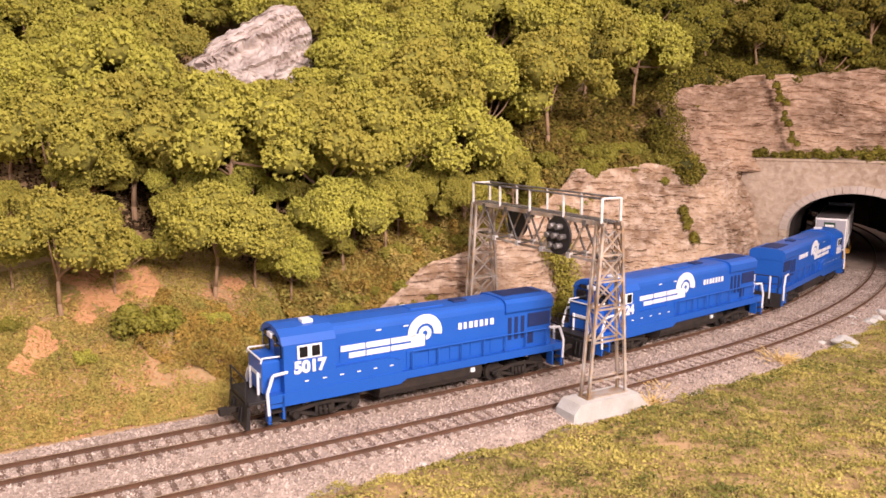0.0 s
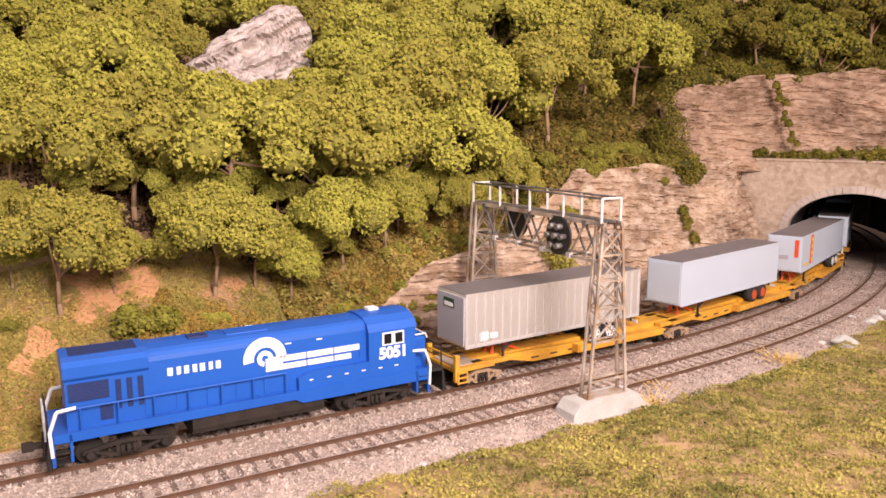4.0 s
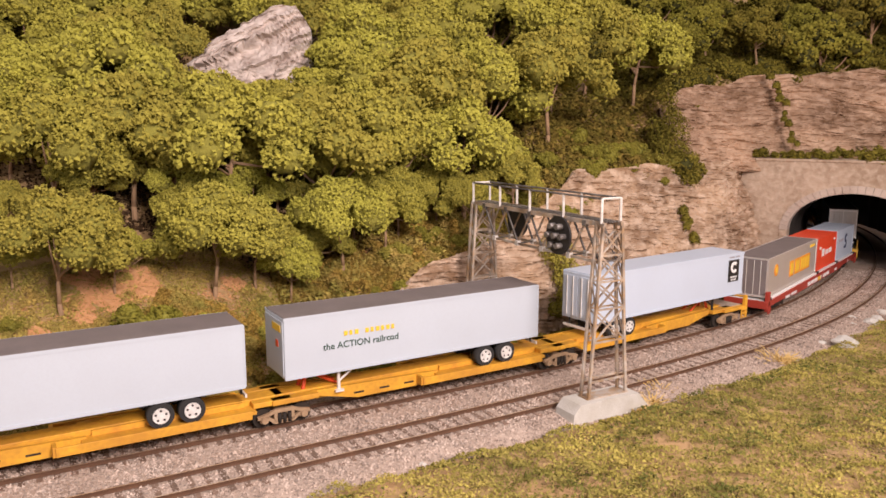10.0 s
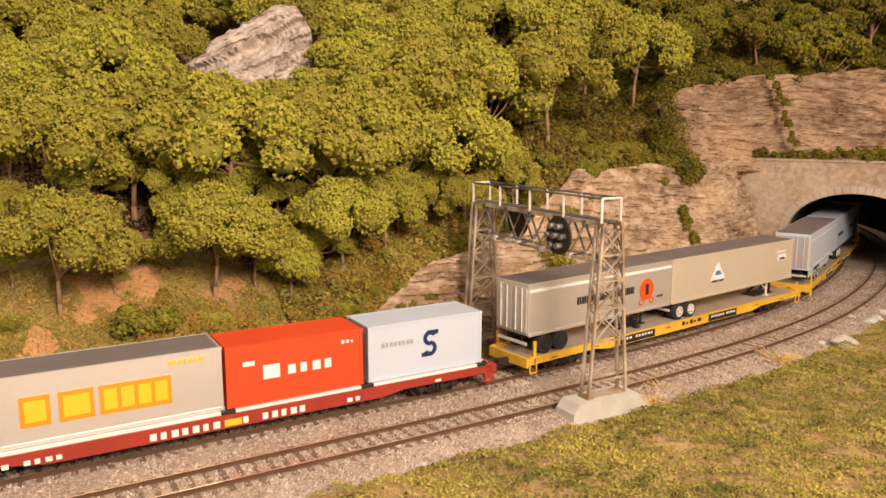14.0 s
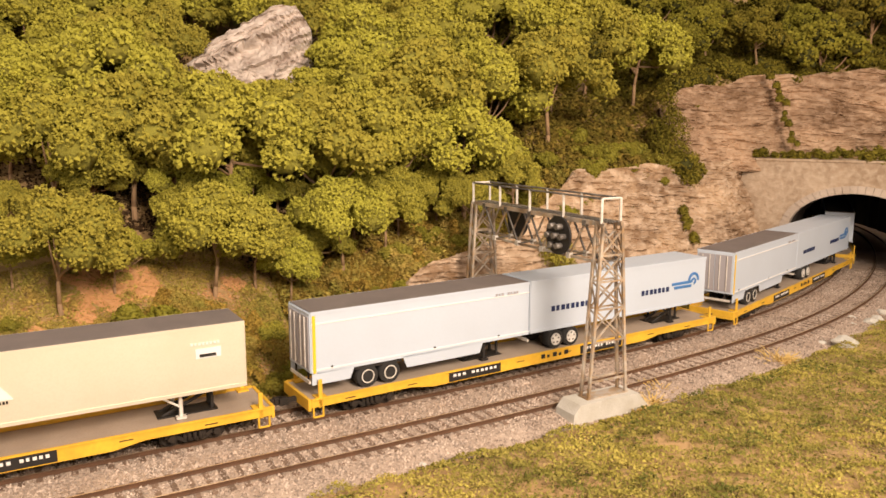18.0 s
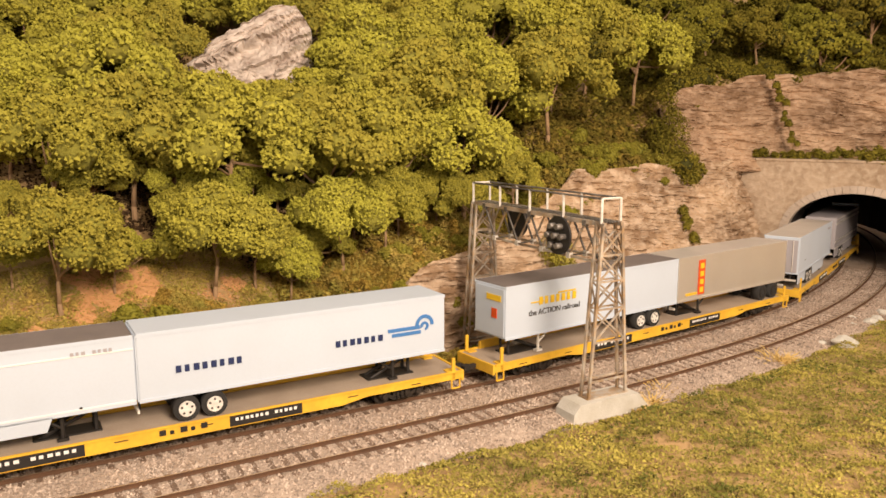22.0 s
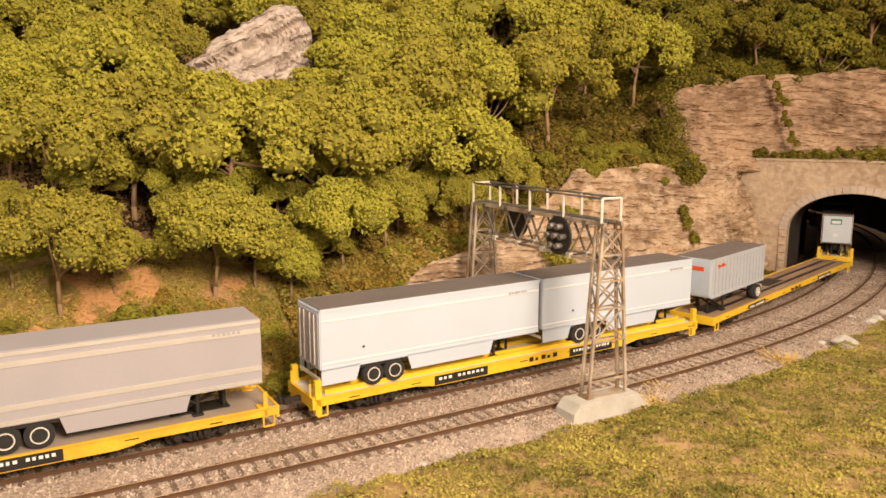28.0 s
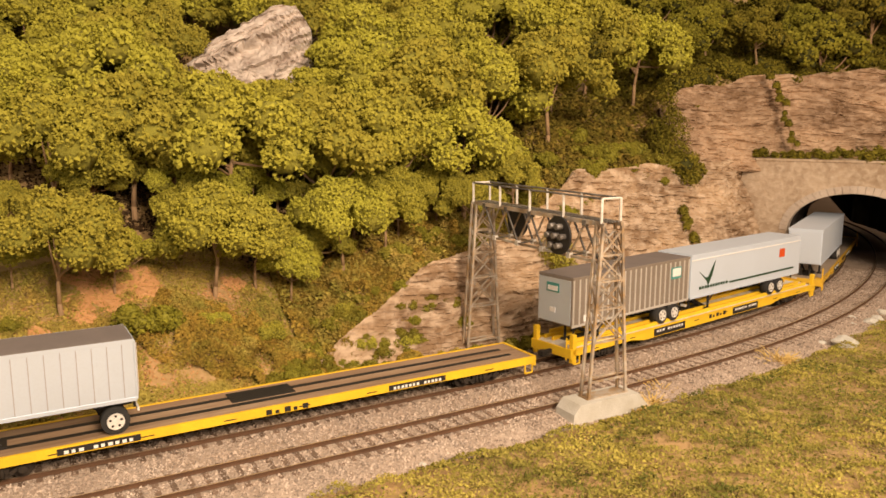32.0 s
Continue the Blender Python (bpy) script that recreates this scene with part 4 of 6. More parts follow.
def tuft_field(name, label, spans, count, size, material, seed, rise=0.06, bare=0.1, plan=False, lumps=0.22):
    """Loose ground cover: small blades and crumbs over spans (s0, s1, n0, n1) along the line, or (x0, x1, y0, y1) on the plan."""
    rng = np.random.RandomState(seed)
    area = np.array([(b - a) * (d - c) for a, b, c, d in spans])
    w = rng.choice(len(spans), count, p=area / area.sum())
    sp = np.array(spans)[w]
    s = sp[:, 0] + (sp[:, 1] - sp[:, 0]) * rng.rand(count)
    n = sp[:, 2] + (sp[:, 3] - sp[:, 2]) * rng.rand(count)
    keep = vnoise(s * 0.55, n * 0.55, seed) + vnoise(s * 1.7, n * 1.7, seed + 2) * 0.6 + rng.rand(count) * 1.3 > bare
    s, n = s[keep], n[keep]
    count = len(s)
    if plan:
        x, y = s, n
        z = terrain(x, y)
    else:
        x = np.interp(s, _S, _X) - np.sin(np.interp(s, _S, _th)) * n
        y = np.interp(s, _S, _Y) + np.cos(np.interp(s, _S, _th)) * n
        z = terrain_of(x, y, s, n)
    lump = np.clip(vnoise(x * 1.3, y * 1.3, seed + 5), 0, 1)
    c = np.c_[x, y, z + rise * rng.rand(count) + lump * lumps]
    nrm = rng.normal(size=(count, 3)) * 0.55 + np.array([0, -0.35, 0.9])
    nrm /= np.linalg.norm(nrm, axis=1)[:, None]
    a = np.cross(nrm, rng.normal(size=(count, 3)))
    a /= np.linalg.norm(a, axis=1)[:, None]
    b = np.cross(nrm, a)
    sz = size * (0.4 + 1.1 * rng.rand(count) ** 2)[:, None]
    q = np.stack([c + a * sz, c - a * sz * 0.5 + b * sz * 0.8, c - a * sz * 0.5 - b * sz * 0.8], 1).reshape(-1, 3)
    return tagged(raw(name, q, np.arange(count * 3).reshape(-1, 3).tolist(), material), label, "grass", kind="stuff")


def creeper(points, r, seed, label):
    """A climbing plant: a stem up the rock with leafy clumps along it."""
    ob = thing("creeper", label, "climbing plant", group="creepers on the rock")
    part("stem", path_rod([Vector(p) for p in points], 0.07, 5), "trunk", ob)
    rng = random.Random(seed)
    puffs = []
    for a, b in zip(points, points[1:]):
        for k in (0.0, 0.33, 0.66):
            p = Vector(a).lerp(Vector(b), k)
            puffs.append((p.x + rng.uniform(-0.3, 0.3), p.y - 0.15, p.z + rng.uniform(-0.2, 0.2), r * rng.uniform(0.6, 1.2), 1.1))
    leaf_mesh("leaves", puffs, 420 * len(puffs), 0.085, "leaf" if seed == 4 else "leaf_dark", ob, seed)


def creepers():
    top = []
    for n in np.arange(8.5, -12.0, -1.7):
        x, y, _ = line(PORTAL + 0.6, n)
        top.append((x, y, 10.15))
    creeper(top, 0.42, 11, "green weeds along the top of the tunnel portal")
    creeper([(18.3, 62.6, 15.6), (18.5, 62.2, 14.0), (18.7, 61.6, 12.2), (18.9, 60.9, 10.6), (19.2, 60.1, 9.2), (19.4, 59.6, 8.2)], 1.05, 7, "dense dark shrubs climbing the broken end of the upper cliff")
    creeper([(17.2, 62.4, 13.0), (17.5, 61.8, 11.6), (17.8, 61.0, 10.2)], 0.95, 9, "dense dark shrubs climbing the broken end of the upper cliff")
    creeper([(18.7, 57.8, 6.2), (19.0, 57.5, 5.0), (19.3, 57.3, 3.9)], 0.36, 1, "small green creeper on the rock beside the tunnel")
    creeper([(29.2, 68.9, 17.6), (29.9, 68.8, 15.8), (30.6, 68.6, 14.0), (31.2, 68.4, 12.2), (31.5, 68.2, 10.6)], 0.36, 2, "long olive creeper hanging down the upper cliff")
    creeper([(6.9, 47.4, 5.2), (7.6, 47.6, 4.0), (8.0, 47.5, 2.6), (7.7, 47.0, 1.2)], 0.85, 4, "tall green creeper on the cliff behind the signal bridge")


def straw_tufts():
    """Dry straw-coloured grass clumps at the edge of the ballast."""
    rng = random.Random(4)
    for x, y, k in ((9.9, 34.6, 0.8), (10.9, 36.4, 0.7), (18.8, 41.2, 1.0), (19.4, 40.9, 0.7), (9.2, 33.6, 0.5)):
        ob = thing("straw_tuft", "clump of dry straw-coloured grass beside the ballast", "grass tuft", group="straw clumps on the verge")
        z = float(terrain(x, y)[0])
        for i in range(40):
            a, o = rng.uniform(0, 6.28), rng.uniform(0.3, 1.4) * k
            b = rng.uniform(0, 6.28)
            p0 = (x + 0.4 * k * math.cos(b), y + 0.3 * k * math.sin(b), z)
            part("blade", rod(bmesh.new(), p0, (p0[0] + o * math.cos(a), p0[1] + o * math.sin(a), z + rng.uniform(0.25, 0.7) * k), 0.04, 3, 0.012), "straw", ob)


SOIL = [(-4.9, 46.2, 0.7, 1.5), (-5.5, 42.6, 0.7, 1.0), (-18.0, 38.4, 2.3, 1.3), (-16.4, 38.9, 1.9, 1.1), (-18.2, 36.6, 1.2, 0.8), (-18.9, 34.2, 1.0, 0.7), (-19.0, 32.9, 0.9, 0.5), (-5.9, 45.4, 0.5, 1.3), (-11.6, 41.0, 0.7, 0.5)]


def soil_patches():
    """Bare orange earth where the bank has slipped."""
    rng = random.Random(6)
    for x, y, a, b in SOIL:
        verts, faces = [], []
        n = 18
        ph = [rng.uniform(0, 6.28) for _ in range(3)]
        for j in range(6):
            for i in range(n):
                t = 2 * math.pi * i / n
                k = (j + 0.4) / 5.4 * (1 + 0.22 * math.sin(2 * t + ph[0]) + 0.14 * math.sin(3 * t + ph[1]) + 0.1 * math.sin(7 * t + ph[2]))
                px, py = x + a * k * math.cos(t), y + b * k * math.sin(t)
                verts.append((px, py, float(terrain(px, py)[0]) + (0.07 if j < 5 else -0.05) + 0.04 * math.sin(9 * t + j * 2)))
        faces.append(list(range(n)))
        for j in range(5):
            for i in range(n):
                faces.append((j * n + i, (j + 1) * n + i, (j + 1) * n + (i + 1) % n, j * n + (i + 1) % n))
        tagged(raw("bare_soil", verts, faces, "soil"), "patch of bare orange soil on the bank", "soil", kind="structure")


def boulders():
    spots = [(24.3, 43.9, 0.75, 1), (23.2, 44.6, 0.3, 2), (-0.8, 27.9, 0.16, 3), (2.6, 40.3, 0.28, 4), (29.0, 49.5, 0.5, 5), (30.0, 50.6, 0.4, 6), (28.3, 50.6, 0.35, 7), (31.2, 52.0, 0.45, 8), (27.4, 48.9, 0.3, 9)]
    for x, y, r, sd in spots:
        bm = bmesh.new()
        bmesh.ops.create_icosphere(bm, subdivisions=3, radius=r)
        for v in bm.verts:
            v.co *= 1 + 0.35 * noise.noise(v.co / r * 1.4 + Vector((sd * 3, 0, 0))) + 0.1 * noise.noise(v.co / r * 4)
            v.co.z *= 0.55
        ob = tagged(part("loose_stone", bm, "concrete"), "pale weathered stone lying beside the track", "stone", group="stones beside the track")
        ob.matrix_basis = pose(x * K, y * K, (float(terrain(x, y)[0]) + r * 0.25) * K, 0, 0, sd * 40)


def ballast_stones():
    rng = np.random.RandomState(17)
    count = 95000
    s, n = -16 + 76 * rng.rand(count), -7.4 + 10.4 * rng.rand(count)
    near_rail = np.min(np.abs(n[:, None] - np.array([-0.75, 0.75, -GAP - 0.75, -GAP + 0.75])[None, :]), axis=1) < 0.11
    s, n = s[~near_rail], n[~near_rail]
    count = len(s)
    z = np.interp(n, [-7.9, -6.9, -6.1, -5.1, -3.2, -2.08, -0.9, 0.9, 1.9, 2.6, 3.5], [-0.8, -0.4, -0.24, -0.2, -0.2, -0.26, -0.2, -0.2, -0.22, -0.34, -0.75])
    th = np.interp(s, _S, _th)
    c = np.c_[np.interp(s, _S, _X) - np.sin(th) * n, np.interp(s, _S, _Y) + np.cos(th) * n, z]
    sz = 0.032 + 0.05 * rng.rand(count) ** 2
    d = rng.normal(size=(count, 3, 3)) * 0.35
    base = np.array([[1, 0, 0], [-0.5, 0.87, 0], [-0.5, -0.87, 0]])
    tri = c[:, None, :] + (base[None] + d * [1, 1, 0.3]) * sz[:, None, None]
    top = c + np.c_[rng.normal(size=(count, 2)) * 0.3 * sz[:, None], sz * (0.8 + 0.7 * rng.rand(count))]
    verts = np.concatenate([tri, top[:, None, :]], 1).reshape(-1, 3)
    k = np.arange(count)[:, None] * 4
    faces = np.concatenate([k + [0, 1, 3], k + [1, 2, 3], k + [2, 0, 3]], 0).tolist()
    tagged(raw("ballast_stones", verts, faces, "ballast_stone"), "loose pinkish grey ballast stones between the rails", "ballast", kind="stuff")


def undergrowth():
    tuft_field("grass_verge", "olive and straw-coloured grass tufts on the near verge", [(-12, 62, -26, -7.1)], 420000, 0.062, "tuft", 7, bare=0.0, rise=0.12, lumps=0.42)
    tuft_field("grass_bank", "dry grass and weeds on the bank behind the track", [(-24, 6, 3.0, 13), (6, 26, 8.5, 15), (-24, 14, 3.0, 4.8), (14, 44, 3.1, 4.8), (-24, 8, 3.0, 9)], 330000, 0.08, "bank_tuft", 9, bare=0.3)
    tuft_field("rusty_weeds", "rust-brown and yellow weeds on the bank beside the track", [(-15.0, -4.5, 35.2, 39.0), (-6.5, 0.5, 38.4, 41.4)], 70000, 0.09, "rusty", 31, rise=0.12, bare=0.35, plan=True, lumps=0.85)
    tuft_field("soil_crumbs", "loose crumbs of dry soil on the bank", [(-26, 4, 3.0, 10)], 30000, 0.08, "soil", 23, rise=0.04, bare=0.3, lumps=0.03)
    tuft_field("clover", "dark green clumps in the grass of the near verge", [(-12, 62, -26, -7.3)], 150000, 0.065, "clover", 41, rise=0.1, bare=1.0, lumps=0.5)
    tuft_field("rusty_scrub", "rust-brown scrub above the broken edge of the cliff", [(5, 25, 5.0, 12.0)], 90000, 0.10, "rusty", 43, rise=0.25, bare=0.25, lumps=0.7)
    tuft_field("green_scrub", "olive green scrub above the broken edge of the cliff", [(5, 27, 5.0, 13.0)], 90000, 0.10, "bank_tuft", 47, rise=0.3, bare=0.6, lumps=0.8)
    tuft_field("cliff_foot_weeds", "low green weeds along the foot of the cliff", [(7, 30, 2.9, 4.5)], 45000, 0.075, "bank_tuft", 53, rise=0.1, bare=0.35, lumps=0.75)
    # dark crumbs over the bright soil, painting the shade between the trunks
    tuft_field("leaf_litter", "dark brown crumbs on the woods floor, coloured as shade under the trees", [(-32, 6, 42.5, 66)], 90000, 0.13, "floor_shade", 37, rise=0.08, bare=-0.6, plan=True, lumps=0.2)
    tuft_field("weeds_slope", "olive scrub between the woods and the cliff", [(0, 12, 44, 62), (9, 22, 54, 70)], 60000, 0.17, "scrub", 15, rise=0.5, bare=0.0, plan=True, lumps=0.6)
    tuft_field("weeds_ledge", "green weeds on the ledge over the tunnel", [(30, 54, 8.6, 20), (57, 66, -9, 14)], 40000, 0.16, "leaf_dark", 13)
    # Dark weeds as a backdrop, their tone standing for shade between the trees.
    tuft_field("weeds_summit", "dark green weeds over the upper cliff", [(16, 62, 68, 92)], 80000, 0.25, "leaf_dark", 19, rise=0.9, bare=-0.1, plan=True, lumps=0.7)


# ---- the train ----
def plate(parent, x0, x1, z0, z1, material, y=-1.235, name="panel", t=0.025, label=""):
    y0, y1 = (y - t, y) if y < 0 else (y, y + t)
    return part(name, boxes((x0, x1, y0, y1, z0, z1)), material, parent, label)


def bars(parent, pattern, x0, x1, z0, z1, material, y=-1.235, name="lettering", t=0.03, label=""):
    """A row of plain blocks in place of words, one for each mark of the pattern."""
    w = (x1 - x0) / len(pattern)
    bm = bmesh.new()
    y0, y1 = (y - t, y) if y < 0 else (y, y + t)
    for i, ch in enumerate(pattern):
        if ch != " ":
            wide = (0.62, 0.52, 0.66, 0.56)[i % 4] if ch != "." else 0.4
            box(bm, x0 + (i + 0.14) * w, x0 + (i + 0.14 + wide) * w, y0, y1, z0, z0 + (z1 - z0) * (1.0 if ch != "." else 0.68))
    return part(name, bm, material, parent, label)


def text_part(parent, words, x, z, size, material, y, turn=0, bold=0.02):
    cu = bpy.data.curves.new("number", "FONT")
    cu.body, cu.size, cu.extrude, cu.offset, cu.align_x = words, size, 0.015, bold, "CENTER"
    tmp = new("number", cu)
    me = bpy.data.meshes.new_from_object(tmp.evaluated_get(bpy.context.evaluated_depsgraph_get()))
    bpy.data.objects.remove(tmp)
    me.transform(Matrix.Scale(K, 4) @ pose(x, y, z, 90, 0, turn))
    me.materials.clear()
    me.materials.append(M[material])
    ob = new("number", me)
    ob.parent = parent
    return ob


def ring(parent, cx, cz, r0, r1, a0, a1, material, y, name="emblem", t=0.03, n=24):
    """A flat arc or ring standing on a side, one connected band."""
    bm = bmesh.new()
    y0, y1 = (y - t, y) if y < 0 else (y, y + t)
    full = abs(a1 - a0) > 6.28
    secs = []
    for i in range(n if full else n + 1):
        a = a0 + (a1 - a0) * i / n
        secs.append([bm.verts.new((cx + r * math.cos(a), yy, cz + r * math.sin(a))) for r, yy in ((r0, y0), (r1, y0), (r1, y1), (r0, y1))])
    for i in range(n):
        A, B = secs[i], secs[(i + 1) % len(secs)]
        for j in range(4):
            bm.faces.new((A[j], A[(j + 1) % 4], B[(j + 1) % 4], B[j]))
    if not full:
        bm.faces.new(secs[0][::-1])
        bm.faces.new(secs[-1])
    bmesh.ops.recalc_face_normals(bm, faces=bm.faces[:])
    return part(name, bm, material, parent)


def disc(parent, cx, cz, r, material, y, name="emblem", t=0.03, n=24):
    bm = bmesh.new()
    rod(bm, (cx, y, cz), (cx, y - math.copysign(t, -y), cz), r, n)
    return part(name, bm, material, parent)


TRUCKS = []


def truck(car, x, material, base=1.75, frame_w=0.98, wheel_r=0.42):
    """A four-wheel truck that swivels under its car."""
    tr = new("truck")
    tr.parent = car
    tr.matrix_basis = pose(x * K, 0, 0)
    h = base / 2
    for sy in (-1, 1):
        y0, y1 = sorted((sy * frame_w, sy * (frame_w + 0.16)))
        bm = bmesh.new()
        prism(bm, [(-h - 0.28, 0.46), (-h - 0.28, 0.60), (-h + 0.2, 0.70), (-0.4, 0.82), (0.4, 0.82), (h - 0.2, 0.70), (h + 0.28, 0.60), (h + 0.28, 0.46), (h - 0.1, 0.53), (0.4, 0.67), (-0.4, 0.67), (-h + 0.1, 0.53)], y0, y1, "y")
        prism(bm, [(-h + 0.02, 0.50), (-0.42, 0.19), (0.42, 0.19), (h - 0.02, 0.50), (h - 0.2, 0.54), (0.36, 0.33), (-0.36, 0.33), (-h + 0.2, 0.54)], y0, y1, "y")
        for xx in (-0.38, 0.38, -h, h):
            box(bm, xx - (0.07 if abs(xx) < h else 0.17), xx + (0.07 if abs(xx) < h else 0.17), y0, y1, 0.28 if abs(xx) < h else 0.32, 0.68 if abs(xx) < h else 0.56)
        part("side_frame", bm, material, tr)
        bm = bmesh.new()
        for xx in (-0.22, 0.0, 0.22):
            rod(bm, (xx, sy * (frame_w + 0.18), 0.24), (xx, sy * (frame_w + 0.18), 0.62), 0.085, 8)
        part("spring_set", bm, "grime", tr)
        for xx in (-h, h):
            bm = bmesh.new()
            rod(bm, (xx, sy * (frame_w + 0.12), 0.44), (xx, sy * (frame_w + 0.26), 0.44), 0.15, 8)
            part("axle_box", bm, material, tr)
    for xx in (-h, h):
        for sy in (-1, 1):
            bm = bmesh.new()
            rod(bm, (xx, sy * 0.69, wheel_r), (xx, sy * 0.82, wheel_r), wheel_r, 20)
            rod(bm, (xx, sy * 0.66, wheel_r), (xx, sy * 0.69, wheel_r), wheel_r + 0.035, 20)
            part("wheel", bm, "grime", tr)
        part("axle", rods(((xx, -0.7, wheel_r), (xx, 0.7, wheel_r)), r=0.09, n=8), "grime", tr)
    part("bolster", boxes((-0.25, 0.25, -1.0, 1.0, 0.42, 0.72)), material, tr)
    TRUCKS.append((car, tr, x))
    return tr


def coupler(car, x, sgn):
    bm = boxes((*sorted((x, x + sgn * 0.75)), -0.11, 0.11, 0.66, 0.88), (*sorted((x + sgn * 0.55, x + sgn * 0.95)), -0.2, 0.16, 0.62, 0.92), bevel=0.03)
    part("coupler", bm, "grime", car, "dark knuckle coupler")


def locomotive(number):
    ob = thing("diesel_locomotive", "blue diesel freight locomotive with white emblem and handrails", "locomotive", group="locomotives on the train")
    # frame, walkway
    part("frame", boxes((-7.9, 8.0, -1.42, 1.42, 1.22, 1.55), bevel=0.03), "blue", ob)
    for sy in (-1, 1):
        y0, y1 = sorted((sy * 1.40, sy * 1.46))
        bm = prism(bmesh.new(), [(-7.95, 1.02), (-1.7, 1.02), (-1.35, 1.22), (8.0, 1.22), (8.0, 1.58), (-7.95, 1.58)], y0, y1, "y")
        part("side_sill", bm, "blue", ob)
    # long hood with rounded shoulders
    hood = [(-1.12, 1.55), (-1.12, 3.74), (-1.08, 3.92), (-0.96, 4.06), (-0.75, 4.15), (0, 4.2), (0.75, 4.15), (0.96, 4.06), (1.08, 3.92), (1.12, 3.74), (1.12, 1.55)]
    part("long_hood", prism(bmesh.new(), hood, -4.95, 7.35), "blue", ob)
    wings = [(-1.13, 3.42), (-1.24, 3.56), (-1.24, 3.98), (-1.05, 4.16), (-0.6, 4.24), (0.6, 4.24), (1.05, 4.16), (1.24, 3.98), (1.24, 3.56), (1.13, 3.42)]
    part("radiator_hood", prism(bmesh.new(), wings, 4.4, 7.4), "blue", ob)
    part("roof_grille", boxes((4.7, 7.1, -0.6, 0.6, 4.235, 4.27)), "blue_dark", ob, "dark radiator roof screen")
    part("roof_hatch", boxes((-0.6, 1.2, -0.45, 0.45, 4.15, 4.23), bevel=0.03), "blue", ob)
    part("exhaust_pipe", boxes((1.9, 2.7, -0.3, 0.3, 4.15, 4.27), bevel=0.04), "blue_dark", ob)
    # cab with an arched roof
    cab = [(-1.42, 1.55), (-1.42, 3.66), (-1.22, 3.96), (-0.75, 4.2), (0, 4.28), (0.75, 4.2), (1.22, 3.96), (1.42, 3.66), (1.42, 1.55)]
    part("cab", prism(bmesh.new(), cab, -7.2, -4.85), "blue", ob)
    part("cab_roof", prism(bmesh.new(), [(-1.45, 3.66), (-1.24, 3.99), (-0.75, 4.23), (0, 4.31), (0.75, 4.23), (1.24, 3.99), (1.45, 3.66), (1.40, 3.64), (0, 4.24), (-1.40, 3.64)], -7.27, -4.83), "blue", ob)
    part("horn", boxes((-6.0, -5.5, -0.5, 0.05, 4.24, 4.42), bevel=0.04), "white", ob, "white roof horn box")
    # low nose
    nose = [(-0.92, 1.55), (-0.92, 2.85), (-0.75, 3.02), (0.75, 3.02), (0.92, 2.85), (0.92, 1.55)]
    part("short_hood", prism(bmesh.new(), nose, -8.0, -7.2), "blue", ob)
    part("nose_stripe", boxes((-8.04, -7.99, -0.7, 0.7, 2.2, 2.36)), "white", ob, "white nose lettering bar")
    part("front_window", boxes((-7.25, -7.19, -1.15, -0.35, 3.05, 3.58), (-7.25, -7.19, 0.35, 1.15, 3.05, 3.58)), "glass", ob)
    part("headlight", boxes((-7.36, -7.19, -0.28, 0.28, 3.72, 3.95), bevel=0.03), "white", ob)
    for sy in (-1, 1):
        yo = sy * 1.425
        # cabinet wall behind the cab, flush with the sill
        y0, y1 = sorted((sy * 0.9, sy * 1.40))
        part("air_duct", prism(bmesh.new(), [(-4.9, 1.5), (-1.55, 1.5), (-1.55, 2.1), (-2.1, 2.32), (-4.9, 2.32)], y0, y1, "y"), "blue", ob)
        fr = new("side_window")
        fr.parent = ob
        plate(fr, -6.6, -5.5, 2.98, 3.58, "white", yo, "frame", 0.03, "white window frame")
        plate(fr, -6.51, -6.15, 3.05, 3.51, "glass", yo + sy * 0.02, "pane", 0.03)
        plate(fr, -5.95, -5.59, 3.05, 3.51, "glass", yo + sy * 0.02, "pane", 0.03)
        text_part(ob, number, -6.05, 2.38, 0.72, "white", yo + sy * 0.02, 0 if sy < 0 else 180, 0.035)
        yh = sy * 1.125
        # white stripes, wheel emblem and word blocks
        plate(ob, -4.5, -0.4, 2.90, 3.16, "white", yh, "stripe", 0.03)
        plate(ob, -4.1, -0.3, 2.56, 2.80, "white", yh, "stripe", 0.028)
        ring(ob, -0.2, 3.15, 0.48, 0.92, -0.15, math.pi * 1.05, "white", yh)
        ring(ob, -0.2, 3.15, 0.14, 0.34, -1.4, math.pi * 1.05, "white", yh)
        plate(ob, -0.95, -0.22, 2.56, 3.12, "white", yh, "emblem")
        bars(ob, "|||||||", 1.6, 3.78, 3.06, 3.38, "white", yh, "lettering")
        for x0 in (-2.75, -1.35):
            plate(ob, x0, x0 + 0.26, 3.62, 3.68, "white", yh, "marking", 0.02)
        for x0 in (-4.55, -3.3, -2.05):
            plate(ob, x0, x0 + 0.05, 2.50, 3.2, "blue", yh + sy * 0.028, "hood_seam", 0.01)
        # doors, slots and screens along the hood
        for i in range(5):
            x0 = -1.2 + i * 1.18
            plate(ob, x0, x0 + 1.08, 1.62, 2.42, "blue", yh, "hood_door", 0.035)
        for x0 in (4.62, 5.02, 5.42):
            plate(ob, x0, x0 + 0.2, 2.1, 3.25, "blue_dark", yh, "louvre", 0.03)
        plate(ob, 5.85, 7.25, 2.62, 3.32, "blue_dark", yh, "radiator_screen", 0.04, "dark radiator screen")
        plate(ob, 5.75, 6.2, 1.75, 2.35, "blue_dark", yh, "louvre", 0.03)
        plate(ob, 3.9, 4.3, 1.75, 2.4, "blue_dark", yh, "louvre", 0.03)
